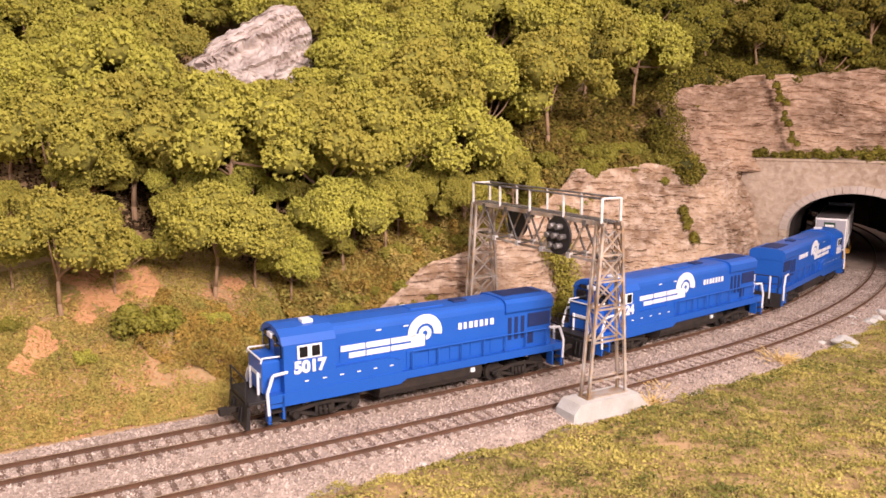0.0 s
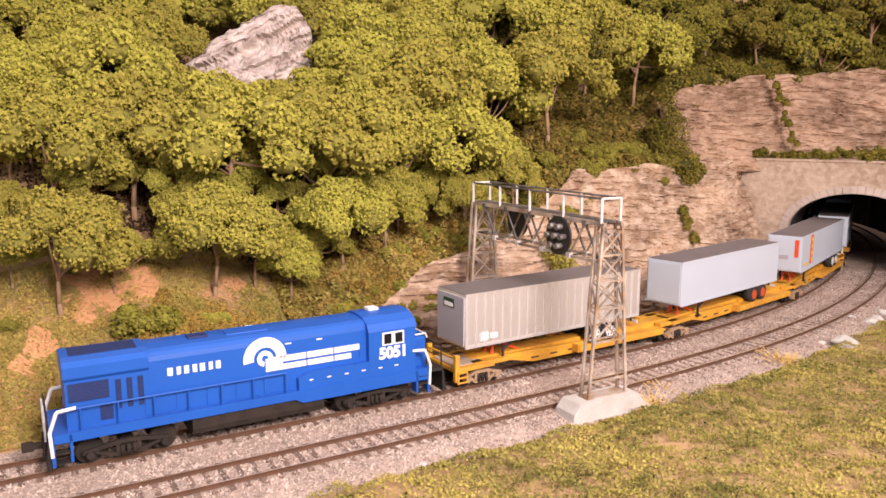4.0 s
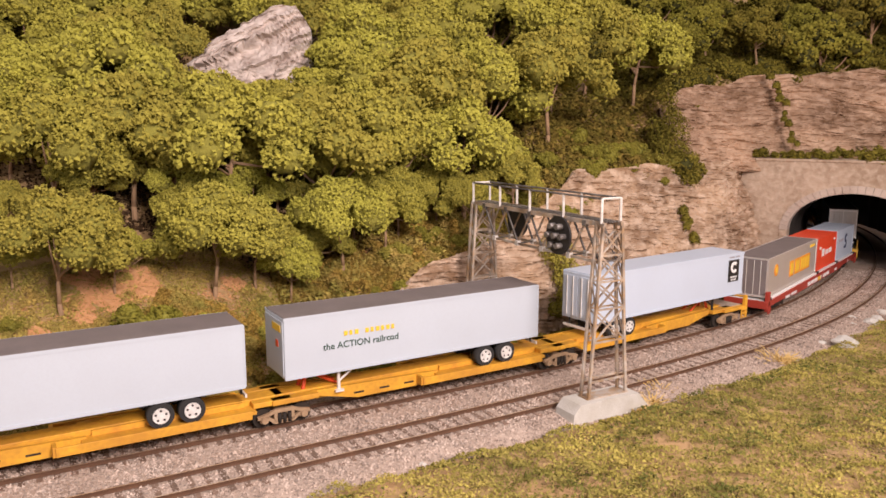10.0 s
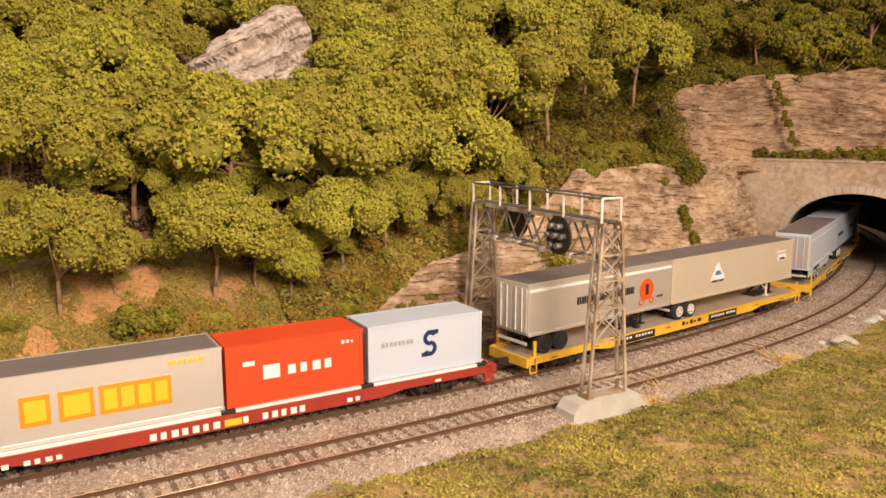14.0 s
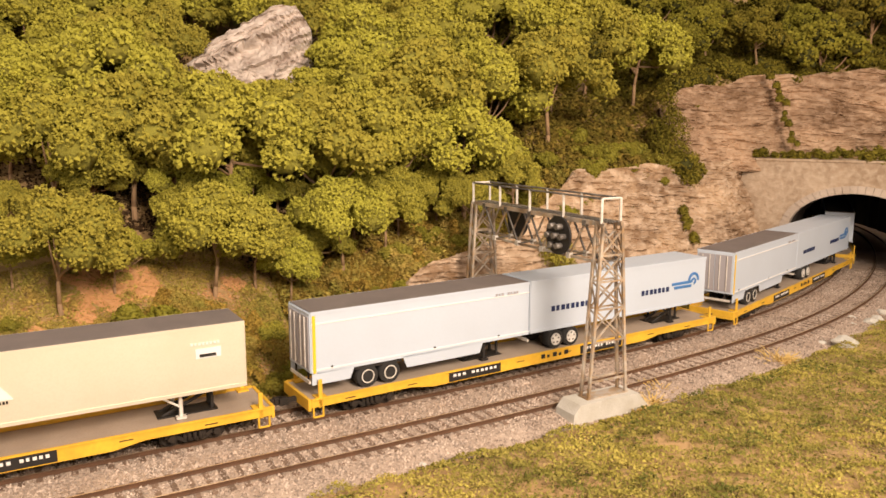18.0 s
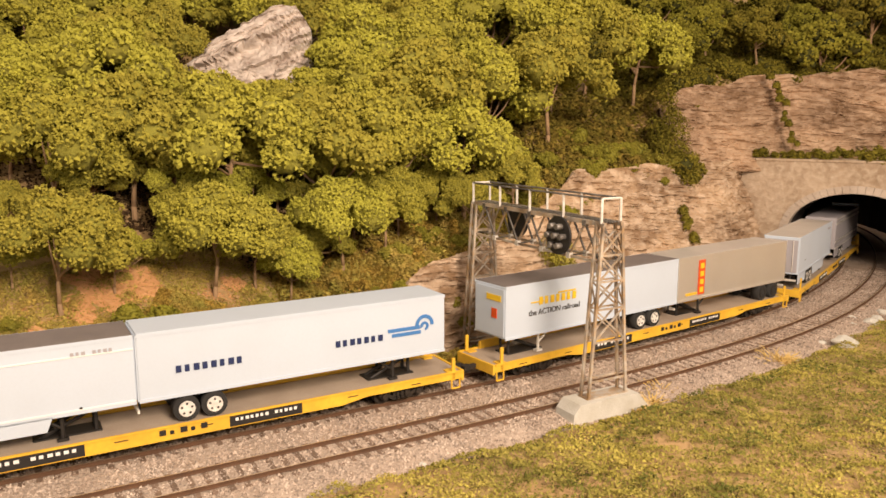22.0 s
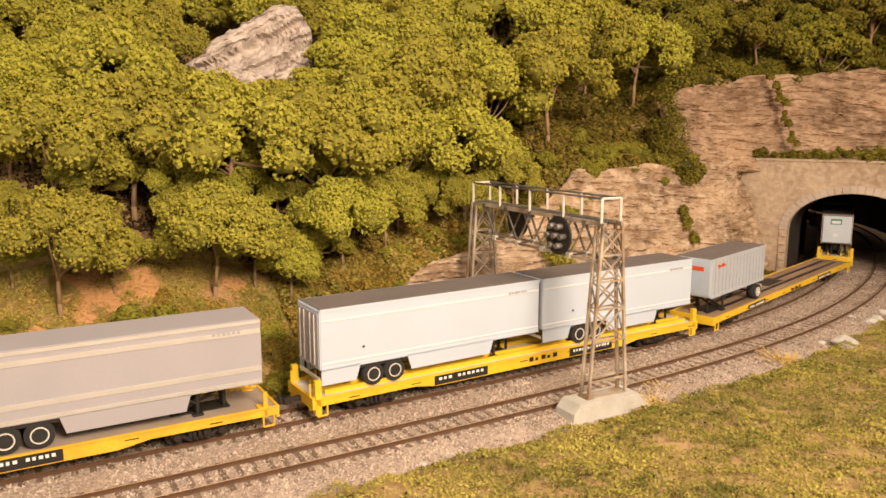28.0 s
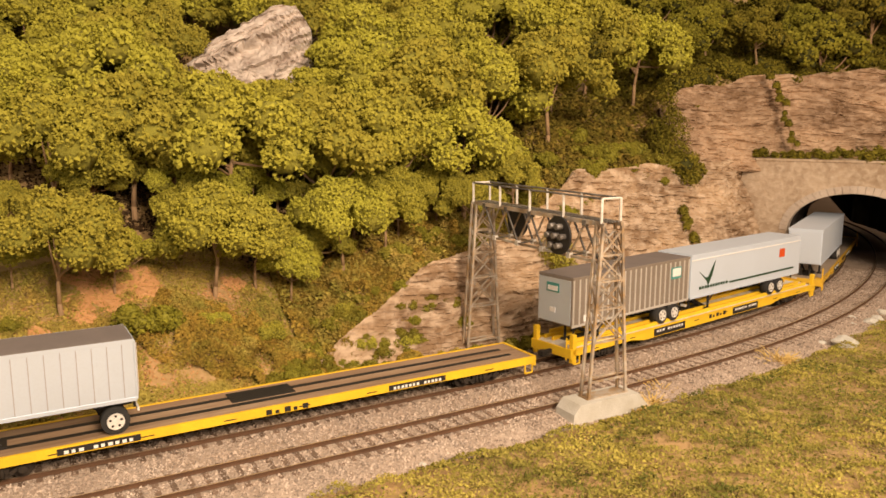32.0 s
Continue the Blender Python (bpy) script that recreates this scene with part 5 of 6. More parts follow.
        for i in range(6):
            plate(ob, -6.3 + i * 0.82, -6.12 + i * 0.82, 1.95 - 0.0 * i, 2.0, "white", sy * 1.43 if i < 2 else sy * 1.405, "step_light", 0.02)
        # handrail along the walkway
        rail = new("handrail")
        rail.parent = ob
        pts = [(-1.0, sy * 1.38, 1.6), (-1.0, sy * 1.38, 2.45), (7.2, sy * 1.38, 2.45)]
        part("top_rail", path_rod(pts, 0.035), "blue", rail)
        for i in range(6):
            xx = 0.4 + i * 1.3
            part("stanchion", rods(((xx, sy * 1.38, 1.55), (xx, sy * 1.38, 2.45)), r=0.035), "blue", rail)
        # corner steps with white handrails
        for xe, sg in ((-7.95, -1), (7.95, 1)):
            st = new("step_well")
            st.parent = ob
            y0, y1 = sorted((sy * 1.0, sy * 1.46))
            part("side_plate", boxes((*sorted((xe, xe - sg * 0.12)), y0, y1, 0.35, 1.6)), "blue", st)
            part("side_plate", boxes((*sorted((xe - sg * 0.62, xe - sg * 0.72)), y0, y1, 0.45, 1.5)), "blue", st)
            for z in (0.42, 0.8, 1.18):
                part("tread", boxes((*sorted((xe - sg * 0.05, xe - sg * 0.65)), y0, y1, z, z + 0.05)), "grime", st)
            part("grab_rail", path_rod([(xe - sg * 0.02, sy * 1.47, 0.75), (xe + sg * 0.02, sy * 1.47, 1.7), (xe - sg * 0.25, sy * 1.45, 2.45), (xe - sg * 0.9, sy * 1.42, 2.5)], 0.07), "white", st, "white painted handrail")
            part("grab_rail", path_rod([(xe + sg * 0.12, sy * 0.55, 0.8), (xe + sg * 0.12, sy * 0.55, 2.4)], 0.065), "white", st, "white painted handrail")
    # walkway round the nose, its rails, number boards and cab front
    part("nose_platform", boxes((-8.75, -7.9, -1.38, 1.38, 1.28, 1.42), bevel=0.02), "black", ob)
    for sy in (-1, 1):
        part("nose_rail", path_rod([(-7.25, sy * 0.98, 3.1), (-7.98, sy * 0.98, 3.12), (-8.06, sy * 0.96, 2.9)], 0.04), "white", ob, "white nose handrail")
    part("nose_rail", path_rod([(-8.04, -0.9, 3.06), (-8.04, 0.9, 3.06)], 0.04), "white", ob, "white nose handrail")
    part("number_board", boxes((-7.32, -7.19, -0.85, -0.36, 3.70, 3.92), bevel=0.02), "glass", ob)
    part("number_board", boxes((-7.32, -7.19, 0.36, 0.85, 3.70, 3.92), bevel=0.02), "glass", ob)
    part("bell", rods(((-7.8, 0, 1.45), (-7.8, 0, 1.62)), r=0.12, n=10), "steel", ob)
    for xe, sg in ((-8.7, -1), (7.95, 1)):
        part("pilot", prism(bmesh.new(), [(xe, 0.25), (xe + sg * 0.18, 0.22), (xe + sg * 0.1, 1.2), (xe, 1.25)], -1.35, 1.35, "y"), "black", ob)
        part("end_rail", path_rod([(xe + sg * 0.08, -1.1, 1.3), (xe + sg * 0.08, -1.1, 2.4), (xe + sg * 0.08, 1.1, 2.4), (xe + sg * 0.08, 1.1, 1.3)], 0.04), "black", ob)
        part("chain", path_rod([(xe + sg * 0.08, -1.1, 1.9), (xe + sg * 0.1, 0, 1.78), (xe + sg * 0.08, 1.1, 1.9)], 0.025), "black", ob)
        bm = bmesh.new()
        for yy in (-0.75, -0.45, 0.4, 0.7):
            rod(bm, (xe + sg * 0.15, yy, 1.1), (xe + sg * 0.25, yy, 0.45), 0.05, 6)
        part("air_hose", bm, "black", ob)
        coupler(ob, xe, sg)
    part("fuel_tank", prism(bmesh.new(), [(-1.25, 0.5), (-1.35, 0.75), (-1.35, 1.2), (1.35, 1.2), (1.35, 0.75), (1.25, 0.5), (0.9, 0.38), (-0.9, 0.38)], -2.7, 2.9), "grime", ob)
    part("air_tank", path_rod([(-2.2, -1.2, 1.05), (1.8, -1.2, 1.05)], 0.16, 10), "grime", ob)
    part("fuel_filler", boxes((2.2, 2.45, -1.42, -1.3, 0.9, 1.1)), "white", ob)
    for x in (-5.3, 5.3):
        truck(ob, x, "grime", 2.7, 1.0, 0.5)
    return ob


def spine_unit(L, first=False, last=False):
    """One platform of an articulated spine car; hitch at -x, wheel runs at +x (turned for the last)."""
    ob = thing("spine_car", "yellow articulated spine car carrying a highway trailer", "rail car", group="articulated spine cars")
    part("centre_sill", boxes((-L / 2 - 0.2, L / 2 + 0.2, -0.45, 0.45, 0.70, 1.22), bevel=0.03), "yellow", ob)
    for sy in (-1, 1):
        y0, y1 = sorted((sy * 0.62, sy * 0.80))
        bm = prism(bmesh.new(), [(-L / 2 + 1.4, 1.0), (-L / 2 + 3.6, 0.52), (0.2, 0.52), (0.2, 1.06), (-L / 2 + 1.4, 1.22)], y0, y1, "y")
        part("side_girder", bm, "yellow", ob)
        y0, y1 = sorted((sy * 0.5, sy * 1.34))
        part("wheel_run", boxes((0.0, L / 2 - 1.25, y0, y1, 0.86, 0.98)), "yellow", ob)
        y0, y1 = sorted((sy * 1.26, sy * 1.38))
        part("side_rail", boxes((-0.9, L / 2 - 1.45, y0, y1, 0.68, 1.04), bevel=0.02), "yellow", ob)
        part("end_gusset", boxes((-1.0, -0.85, *sorted((sy * 0.6, sy * 1.3)), 0.66, 1.06)), "yellow", ob)
        y0, y1 = sorted((sy * 0.50, sy * 0.62))
        part("guide_rail", boxes((0.4, L / 2 - 1.6, y0, y1, 0.98, 1.2)), "yellow", ob)
        part("bearing_arm", boxes((-L / 2 - 0.5, -L / 2 + 1.6, *sorted((sy * 0.62, sy * 1.12)), 0.98, 1.2), bevel=0.03), "yellow", ob)
        part("bearing_arm", boxes((L / 2 - 1.3, L / 2 + 0.4, *sorted((sy * 0.55, sy * 1.02)), 0.98, 1.2), bevel=0.03), "yellow", ob)
    for i in range(3):
        xx = -L / 2 + 3.4 + i * 1.3
        plate(ob, xx, xx + 0.5, 0.72, 0.80, "black", -0.8, "marking", 0.015)
    part("pivot_casting", boxes((-L / 2 - 0.75, -L / 2 + 0.75, -0.6, 0.6, 0.86, 1.14), bevel=0.06), "brown_truck", ob, "dusty cast articulation joint")
    # hitch stand
    hx = -L / 2 + 1.35
    bm = bmesh.new()
    for yy in (-0.3, 0.3):
        rod(bm, (hx - 0.2, yy, 1.2), (hx, yy * 0.6, 2.02), 0.09, 6)
        rod(bm, (hx + 1.5, yy, 1.2), (hx, yy * 0.6, 1.95), 0.07, 6)
    box(bm, hx - 0.35, hx + 0.35, -0.42, 0.42, 1.98, 2.08)
    part("hitch", bm, "orange", ob, "rust-red trailer hitch")
    if first or last:
        xe = -L / 2 - 1.75
        part("end_platform", boxes((xe, -L / 2 + 0.6, -1.3, 1.3, 0.95, 1.16), bevel=0.03), "yellow", ob)
        part("platform_plate", boxes((xe + 0.15, -L / 2 + 0.1, -0.95, 0.95, 1.16, 1.2)), "deck", ob, "grey chequer plate")
        for sy in (-1, 1):
            part("end_post", boxes((xe - 0.05, xe + 0.2, *sorted((sy * 1.12, sy * 1.34)), 0.5, 1.85), bevel=0.03), "yellow", ob)
            part("ladder", rods(*[((xe + 0.1, sy * 1.36, z), (xe + 0.62, sy * 1.36, z)) for z in (0.45, 0.7, 0.95)], ((xe + 0.1, sy * 1.36, 0.4), (xe + 0.1, sy * 1.36, 1.0)), ((xe + 0.62, sy * 1.36, 0.4), (xe + 0.62, sy * 1.36, 1.0)), r=0.05), "yellow", ob)
        part("end_bar", rods(((xe, -1.2, 1.7), (xe, 1.2, 1.7)), r=0.06), "yellow", ob)
        coupler(ob, xe, -1)
    return ob


def flat_car(L, style="tofc"):
    """A long flat car; style changes its deck and sides."""
    label = {"tofc": "yellow piggyback flat car with a grey deck and black hitches", "red": "oxide-red container flat car with white lettering bars",
             "rails": "yellow flat car with guide rails along its deck", "wood": "yellow flat car with a pale plank deck and dark slots"}[style]
    ob = thing("flat_car", label, "flat car", group="flat cars in the train")
    body = {"red": "red_flat", "rails": "lemon", "wood": "lemon"}.get(style, "golden")
    low = 0.74 if style == "wood" else 0.55
    h = L / 2
    for sy in (-1, 1):
        y0, y1 = sorted((sy * 1.34, sy * 1.46))
        bm = prism(bmesh.new(), [(-h, 0.74), (-h + 5.0, 0.74), (-h + 6.2, low), (h - 6.2, low), (h - 5.0, 0.74), (h, 0.74), (h, 1.12), (-h, 1.12)], y0, y1, "y")
        part("side_sill", bm, body, ob)
        if style in ("tofc", "rails"):
            part("sill_flange", boxes((-h, h, *sorted((sy * 1.44, sy * 1.52)), 1.07, 1.15)), body, ob)
    part("deck", boxes((-h, h, -1.38, 1.38, 1.0, 1.09)), {"red": "white", "rails": "pipe", "wood": "planks"}.get(style, "deck"), ob)
    part("centre_sill", boxes((-h + 0.4, h - 0.4, -0.35, 0.35, 0.55, 1.0)), "grime", ob)
    for xe, sg in ((-h, -1), (h, 1)):
        part("end_sill", boxes((*sorted((xe, xe + sg * 0.14)), -1.46, 1.46, 0.62, 1.14), bevel=0.02), body, ob)
        coupler(ob, xe, sg)
        for sy in (-1, 1):
            y0, y1 = sorted((sy * 1.2, sy * 1.46))
            if style == "tofc":
                part("bridge_plate", boxes((*sorted((xe - sg * 0.25, xe - sg * 0.75)), *sorted((sy * 0.95, sy * 1.42)), 1.1, 1.16)), body, ob)
                part("stop_post", boxes((*sorted((xe - sg * 0.35, xe - sg * 0.53)), *sorted((sy * 1.36, sy * 1.46)), 0.7, 1.95 if sg < 0 else 1.8), bevel=0.02), body, ob)
            elif style == "rails":
                part("stop_post", boxes((*sorted((xe, xe - sg * 0.3)), y0, y1, 0.35, 1.9), bevel=0.03), body, ob)
                part("grab_iron", rods(((xe + sg * 0.1, sy * 1.1, 0.5), (xe + sg * 0.1, sy * 1.1, 1.7)), r=0.05), body, ob)
            elif style == "red":
                part("end_stake", boxes((*sorted((xe - sg * 0.1, xe - sg * 0.5)), y0, y1, 0.4, 1.75 if sg < 0 else 1.2), bevel=0.04), body, ob)
            part("step", rods(((xe - sg * 0.1, sy * 1.45, 0.3), (xe - sg * 0.55, sy * 1.45, 0.3)), ((xe - sg * 0.1, sy * 1.45, 0.3), (xe - sg * 0.1, sy * 1.45, 0.8)), ((xe - sg * 0.55, sy * 1.45, 0.3), (xe - sg * 0.55, sy * 1.45, 0.8)), r=0.045), body, ob)
    if style == "tofc":
        part("inner_rail", boxes((-h + 1.2, h - 1.2, 1.24, 1.36, 1.09, 1.52)), body, ob)
    if style == "rails":
        for y in (-1.1, -0.55, 0.5, 1.1):
            part("guide_rail", boxes((-h + 0.6, h - 0.6, y, y + 0.12, 1.09, 1.3)), body, ob)
        part("inner_rail", boxes((-h + 1.2, h - 1.2, 1.26, 1.38, 1.09, 1.45)), body, ob)
    if style == "wood":
        for y in (-0.62, 0.34):
            part("deck_slot", boxes((-h + 0.8, h - 0.8, y, y + 0.3, 1.09, 1.10)), "black", ob, "dark slot in the deck")
        part("bridge_plate", boxes((-1.6, 1.2, -0.2, 0.95, 1.10, 1.14)), "black", ob, "dark folded hitch plate")
    # side panels with blocks in place of marks
    if style == "red":
        bars(ob, "||||||| || |||||", -3.3, 3.2, 0.64, 0.92, "white", -1.46, "lettering")
        bars(ob, "||| ||||", -9.0, -6.2, 0.66, 0.84, "white", -1.46, "lettering")
        bars(ob, "||", 5.0, 5.8, 0.66, 0.84, "white", -1.46, "lettering")
        bars(ob, "|", 9.5, 10.0, 0.80, 0.92, "white", -1.46, "lettering")
        part("stripe", boxes((-0.35, 0.35, -1.50, -1.46, 0.64, 0.92)), "gold", ob)
    else:
        for x0, x1, pat in (((-8.4, -5.5, "||| ||||||"), (5.2, 8.2, "||||||| |||||")) if style == "wood" else ((-6.3, -3.2, "||| ||||||"), (2.2, 5.3, "||||||| |||||"))):
            bd = plate(ob, x0, x1, low + 0.05, 1.04, "black", -1.46, "name_panel", 0.03)
            bars(bd, pat, x0 + 0.2, x1 - 0.2, 0.82, 0.95, "white", -1.495, "lettering", 0.015)
        bars(ob, "|.|.|", -0.6, 1.4, 0.78, 1.0, "black", -1.46, "lettering")
        for i in range(8):
            xx = -h + 1.6 + i * 3.2
            plate(ob, xx, xx + 0.5, 0.86, 0.90, "grime", -1.46, "marking", 0.015)
    for i in range(7):
        bm = bmesh.new()
        box(bm, -h + 5.5 + i * (L - 11.6) / 6, -h + 6.1 + i * (L - 11.6) / 6, -1.2, 1.2, 0.62, 0.98)
        part("cross_member", bm, "grime", ob)
    for x in (-h + 3.1, h - 3.1):
        truck(ob, x, "grime")
    return ob


def hitch_stand(car, x, sg):
    """A folding black hitch on a flat car's deck; sg is the way its strut leans."""
    bm = boxes((x - 0.35, x + 0.35, -0.4, 0.4, 2.06, 2.14))
    for yy in (-0.3, 0.3):
        rod(bm, (x, yy, 1.1), (x, yy, 2.08), 0.08, 6)
        rod(bm, (x + sg * 2.0, yy, 1.1), (x, yy, 2.0), 0.08, 6)
    box(bm, min(x, x + sg * 2.0) - 0.2, max(x, x + sg * 2.0) + 0.2, -0.5, 0.5, 1.09, 1.15)
    part("hitch", bm, "black", car, "black folding trailer hitch")


def trailer(L, body, roof, label, wheels, nose, deck, hub="hub", z0=2.15, z1=4.85, ribs=0, skirt=False, band=None, end="grey_box", doors=True, roundf=False, legs=True, axle_n=2, rib_mat=None, leg="black"):
    """A box trailer centred on its own x; nose is -1 or +1; wheels are x of its axles; deck is the height it stands on."""
    ob = thing("semi_trailer", label, "trailer", group="trailers on the train")
    h, W = L / 2, 1.22
    bm = boxes((-h, h, -W, W, z0, z1), bevel=0.05)
    part("body", bm, body, ob)
    part("roof", boxes((-h + 0.02, h - 0.02, -W + 0.03, W - 0.03, z1 - 0.005, z1 + 0.03), bevel=0.01), roof, ob)
    for sy in (-1, 1):
        y0, y1 = sorted((sy * (W - 0.02), sy * (W + 0.025)))
        part("top_rail", boxes((-h, h, y0, y1, z1 - 0.12, z1 + 0.02)), body, ob)
        part("bottom_rail", boxes((-h, h, y0, y1, z0 - 0.04, z0 + 0.1)), body if not rib_mat else rib_mat, ob)
        if ribs:
            for i in range(ribs + 1):
                xx = -h + 0.05 + (L - 0.2) * i / ribs
                part("rib", boxes((xx, xx + 0.11, y0, y1, z0 + 0.1, z1 - 0.12)), rib_mat or body, ob)
        if band:
            for zb, hb in band[1]:
                part("band", boxes((-h + 0.02, h - 0.02, *sorted((sy * W, sy * (W + 0.03))), zb, zb + hb)), band[0], ob)
        if skirt:
            wa, wb = min(wheels) - 0.66, max(wheels) + 0.66
            far = nose * (h - 2.9)
            tail = -nose * h
            lo, hi = sorted((tail, far))
            for a, b in ((lo, wa), (wb, hi)):
                if b - a > 0.3:
                    zs = deck + skirt
                    bm = prism(bmesh.new(), [(a, z0 + 0.02), (a + (0.22 if a > lo + 0.01 or nose < 0 else 0), zs), (b - (0.22 if b < hi - 0.01 or nose > 0 else 0), zs), (b, z0 + 0.02)], y0, y1, "y")
                    part("skirt", bm, body, ob)
            part("wheel_arch", boxes((wa, wb, *sorted((sy * (W - 0.5), sy * (W - 0.05))), deck + 0.9, z0)), "black", ob)
    # rear doors
    xe = -nose * h
    o = -nose
    dr = part("rear_frame", boxes((*sorted((xe, xe + o * 0.05)), -W + 0.02, W - 0.02, z0 + 0.02, z1 - 0.05)), body, ob)
    if doors:
        for y0, y1 in ((-W + 0.12, -0.03), (0.03, W - 0.12)):
            d = part("door", boxes((*sorted((xe + o * 0.05, xe + o * 0.09)), y0, y1, z0 + 0.15, z1 - 0.2), bevel=0.01), end, ob)
            for yy in (y0 + 0.3, y1 - 0.3):
                part("lock_rod", rods(((xe + o * 0.12, yy, z0 + 0.2), (xe + o * 0.12, yy, z1 - 0.25)), r=0.03), "pipe", d)
    part("bumper", boxes((*sorted((xe, xe + o * 0.08)), -1.1, 1.1, z0 - 0.5, z0 - 0.36)), "pipe", ob)
    part("bumper_strut", rods(((xe + nose * 0.05, -0.7, z0), (xe + nose * 0.05, -0.7, z0 - 0.45)), ((xe + nose * 0.05, 0.7, z0), (xe + nose * 0.05, 0.7, z0 - 0.45)), r=0.05), "black", ob)
    part("nose_panel", boxes((*sorted((-xe, -xe + nose * 0.04)), -W + 0.1, W - 0.1, z0 + 0.1, z1 - 0.15), bevel=0.01), body, ob)
    # running gear
    r = min(0.52, (z0 - deck) * 0.52)
    part("bogie_frame", boxes((min(wheels) - 0.7, max(wheels) + 0.7, -0.6, 0.6, z0 - 0.35, z0)), "black", ob)
    for xw in wheels:
        part("axle", rods(((xw, -1.0, deck + r), (xw, 1.0, deck + r)), r=0.08, n=8), "black", ob)
        for sy in (-1, 1):
            wh = new("wheel")
            wh.parent = ob
            bm = bmesh.new()
            rod(bm, (xw, sy * 0.62, deck + r), (xw, sy * 1.2, deck + r), r, 22)
            part("tyre", bm, "rubber", wh)
            bm = bmesh.new()
            rod(bm, (xw, sy * 1.2, deck + r), (xw, sy * 1.225, deck + r), r * 0.62, 18)
            rod(bm, (xw, sy * 1.22, deck + r), (xw, sy * 1.26, deck + r), r * 0.22, 10)
            part("rim", bm, "rubber" if hub == "ringed" else hub, wh)
            if hub == "hub":
                bm = bmesh.new()
                for j in range(5):
                    hx, hz = xw + r * 0.40 * math.cos(j * 1.2566 + 0.3), deck + r + r * 0.40 * math.sin(j * 1.2566 + 0.3)
                    rod(bm, (hx, sy * 1.222, hz), (hx, sy * 1.232, hz), r * 0.10, 7)
                part("hand_hole", bm, "grime", wh)
            ring(wh, xw, deck + r, r * 0.53, r * 0.62, 0, 2 * math.pi, "grime" if hub == "rubber" else "pipe" if hub == "ringed" else hub, sy * 1.225, "rim", 0.03, 16)
    if legs:
        lx = nose * (h - 2.6)
        for sy in (-1, 1):
            lg = part("landing_leg", rods(((lx, sy * 0.85, deck + 0.12), (lx, sy * 0.85, z0)), r=0.08), leg, ob)
            part("foot", boxes((lx - 0.2, lx + 0.2, sy * 0.85 - 0.14, sy * 0.85 + 0.14, deck + 0.03, deck + 0.13)), leg, lg)
            part("brace", rods(((lx, sy * 0.85, deck + 0.5), (lx - nose * 0.9, sy * 0.8, z0)), r=0.05), leg, lg)
    return ob


def container(L, body, roof, label, z0=1.27, H=2.59, ribs=0, end=None, rail_mat=None):
    ob = thing("shipping_container", label, "container", group="containers on the red flat car")
    h, W = L / 2, 1.22
    part("body", boxes((-h + 0.03, h - 0.03, -W + 0.03, W - 0.03, z0 + 0.05, z0 + H - 0.03)), body, ob)
    part("roof", boxes((-h + 0.06, h - 0.06, -W + 0.06, W - 0.06, z0 + H - 0.03, z0 + H - 0.01)), roof, ob)
    rm = rail_mat or body
    for x in (-h, h - 0.14):
        for y in (-W, W - 0.14):
            part("corner_post", boxes((x, x + 0.14, y, y + 0.14, z0 + 0.12, z0 + H - 0.12)), rm, ob)
            for z in (z0, z0 + H - 0.12):
                part("corner_casting", boxes((x - 0.01, x + 0.17, y - 0.01, y + 0.15, z, z + 0.12)), rm, ob)
    for y in (-W, W - 0.1):
        part("top_rail", boxes((-h + 0.14, h - 0.14, y, y + 0.1, z0 + H - 0.1, z0 + H)), rm, ob)
        part("bottom_rail", boxes((-h + 0.14, h - 0.14, y, y + 0.1, z0, z0 + 0.14)), rm, ob)
    for x in (-h, h - 0.1):
        part("end_rail", boxes((x, x + 0.1, -W + 0.14, W - 0.14, z0 + H - 0.1, z0 + H)), rm, ob)
        part("end_rail", boxes((x, x + 0.1, -W + 0.14, W - 0.14, z0, z0 + 0.14)), rm, ob)
    if ribs:
        for i in range(ribs):
            xx = -h + 0.3 + (L - 0.7) * i / (ribs - 1)
            for y0, y1 in ((-W, -W + 0.04), (W - 0.04, W)):
                part("rib", boxes((xx, xx + 0.07, y0, y1, z0 + 0.14, z0 + H - 0.1)), body, ob)
    if end:
        part("end_wall", boxes((-h + 0.01, -h + 0.04, -W + 0.14, W - 0.14, z0 + 0.14, z0 + H - 0.1)), end, ob)
        for yy in (-0.7, -0.25, 0.25, 0.7):
            part("lock_rod", rods(((-h - 0.02, yy, z0 + 0.15), (-h - 0.02, yy, z0 + H - 0.15)), r=0.025), "pipe", ob)
    return ob


# where the head of the train stands along the line, every half second
SF = [0.0, -5.74, -11.47, -17.31, -23.23, -29.04, -34.64, -39.99, -45.29, -50.48, -55.52, -60.35, -64.93, -69.2, -73.15, -77.0, -81.0, -85.41, -90.21, -95.54, -101.43, -107.65, -114.17, -120.84, -127.43, -133.79, -139.64, -145.04, -150.26, -155.4, -160.63, -165.86, -171.03, -176.05, -180.84, -185.57, -190.17, -194.73, -199.58, -205.85, -212.46, -218.87, -225.05, -231.06, -237.45, -243.45, -249.04, -254.2, -259.97, -266.1, -271.86, -277.3, -282.73, -288.08, -293.34, -298.44, -303.37, -308.39, -313.53, -318.69, -323.9, -329.12, -334.17, -339.13, -344.33]
CARS, LOADS = [], []


def add_car(ob, u, half, flip=False):
    """A car whose trucks stand half metres on either side of u, counted back from the train's head."""
    CARS.append((ob, u, half, flip))
    return len(CARS) - 1


def load(ob, car, u):
    LOADS.append((ob, car, u - CARS[car][1]))


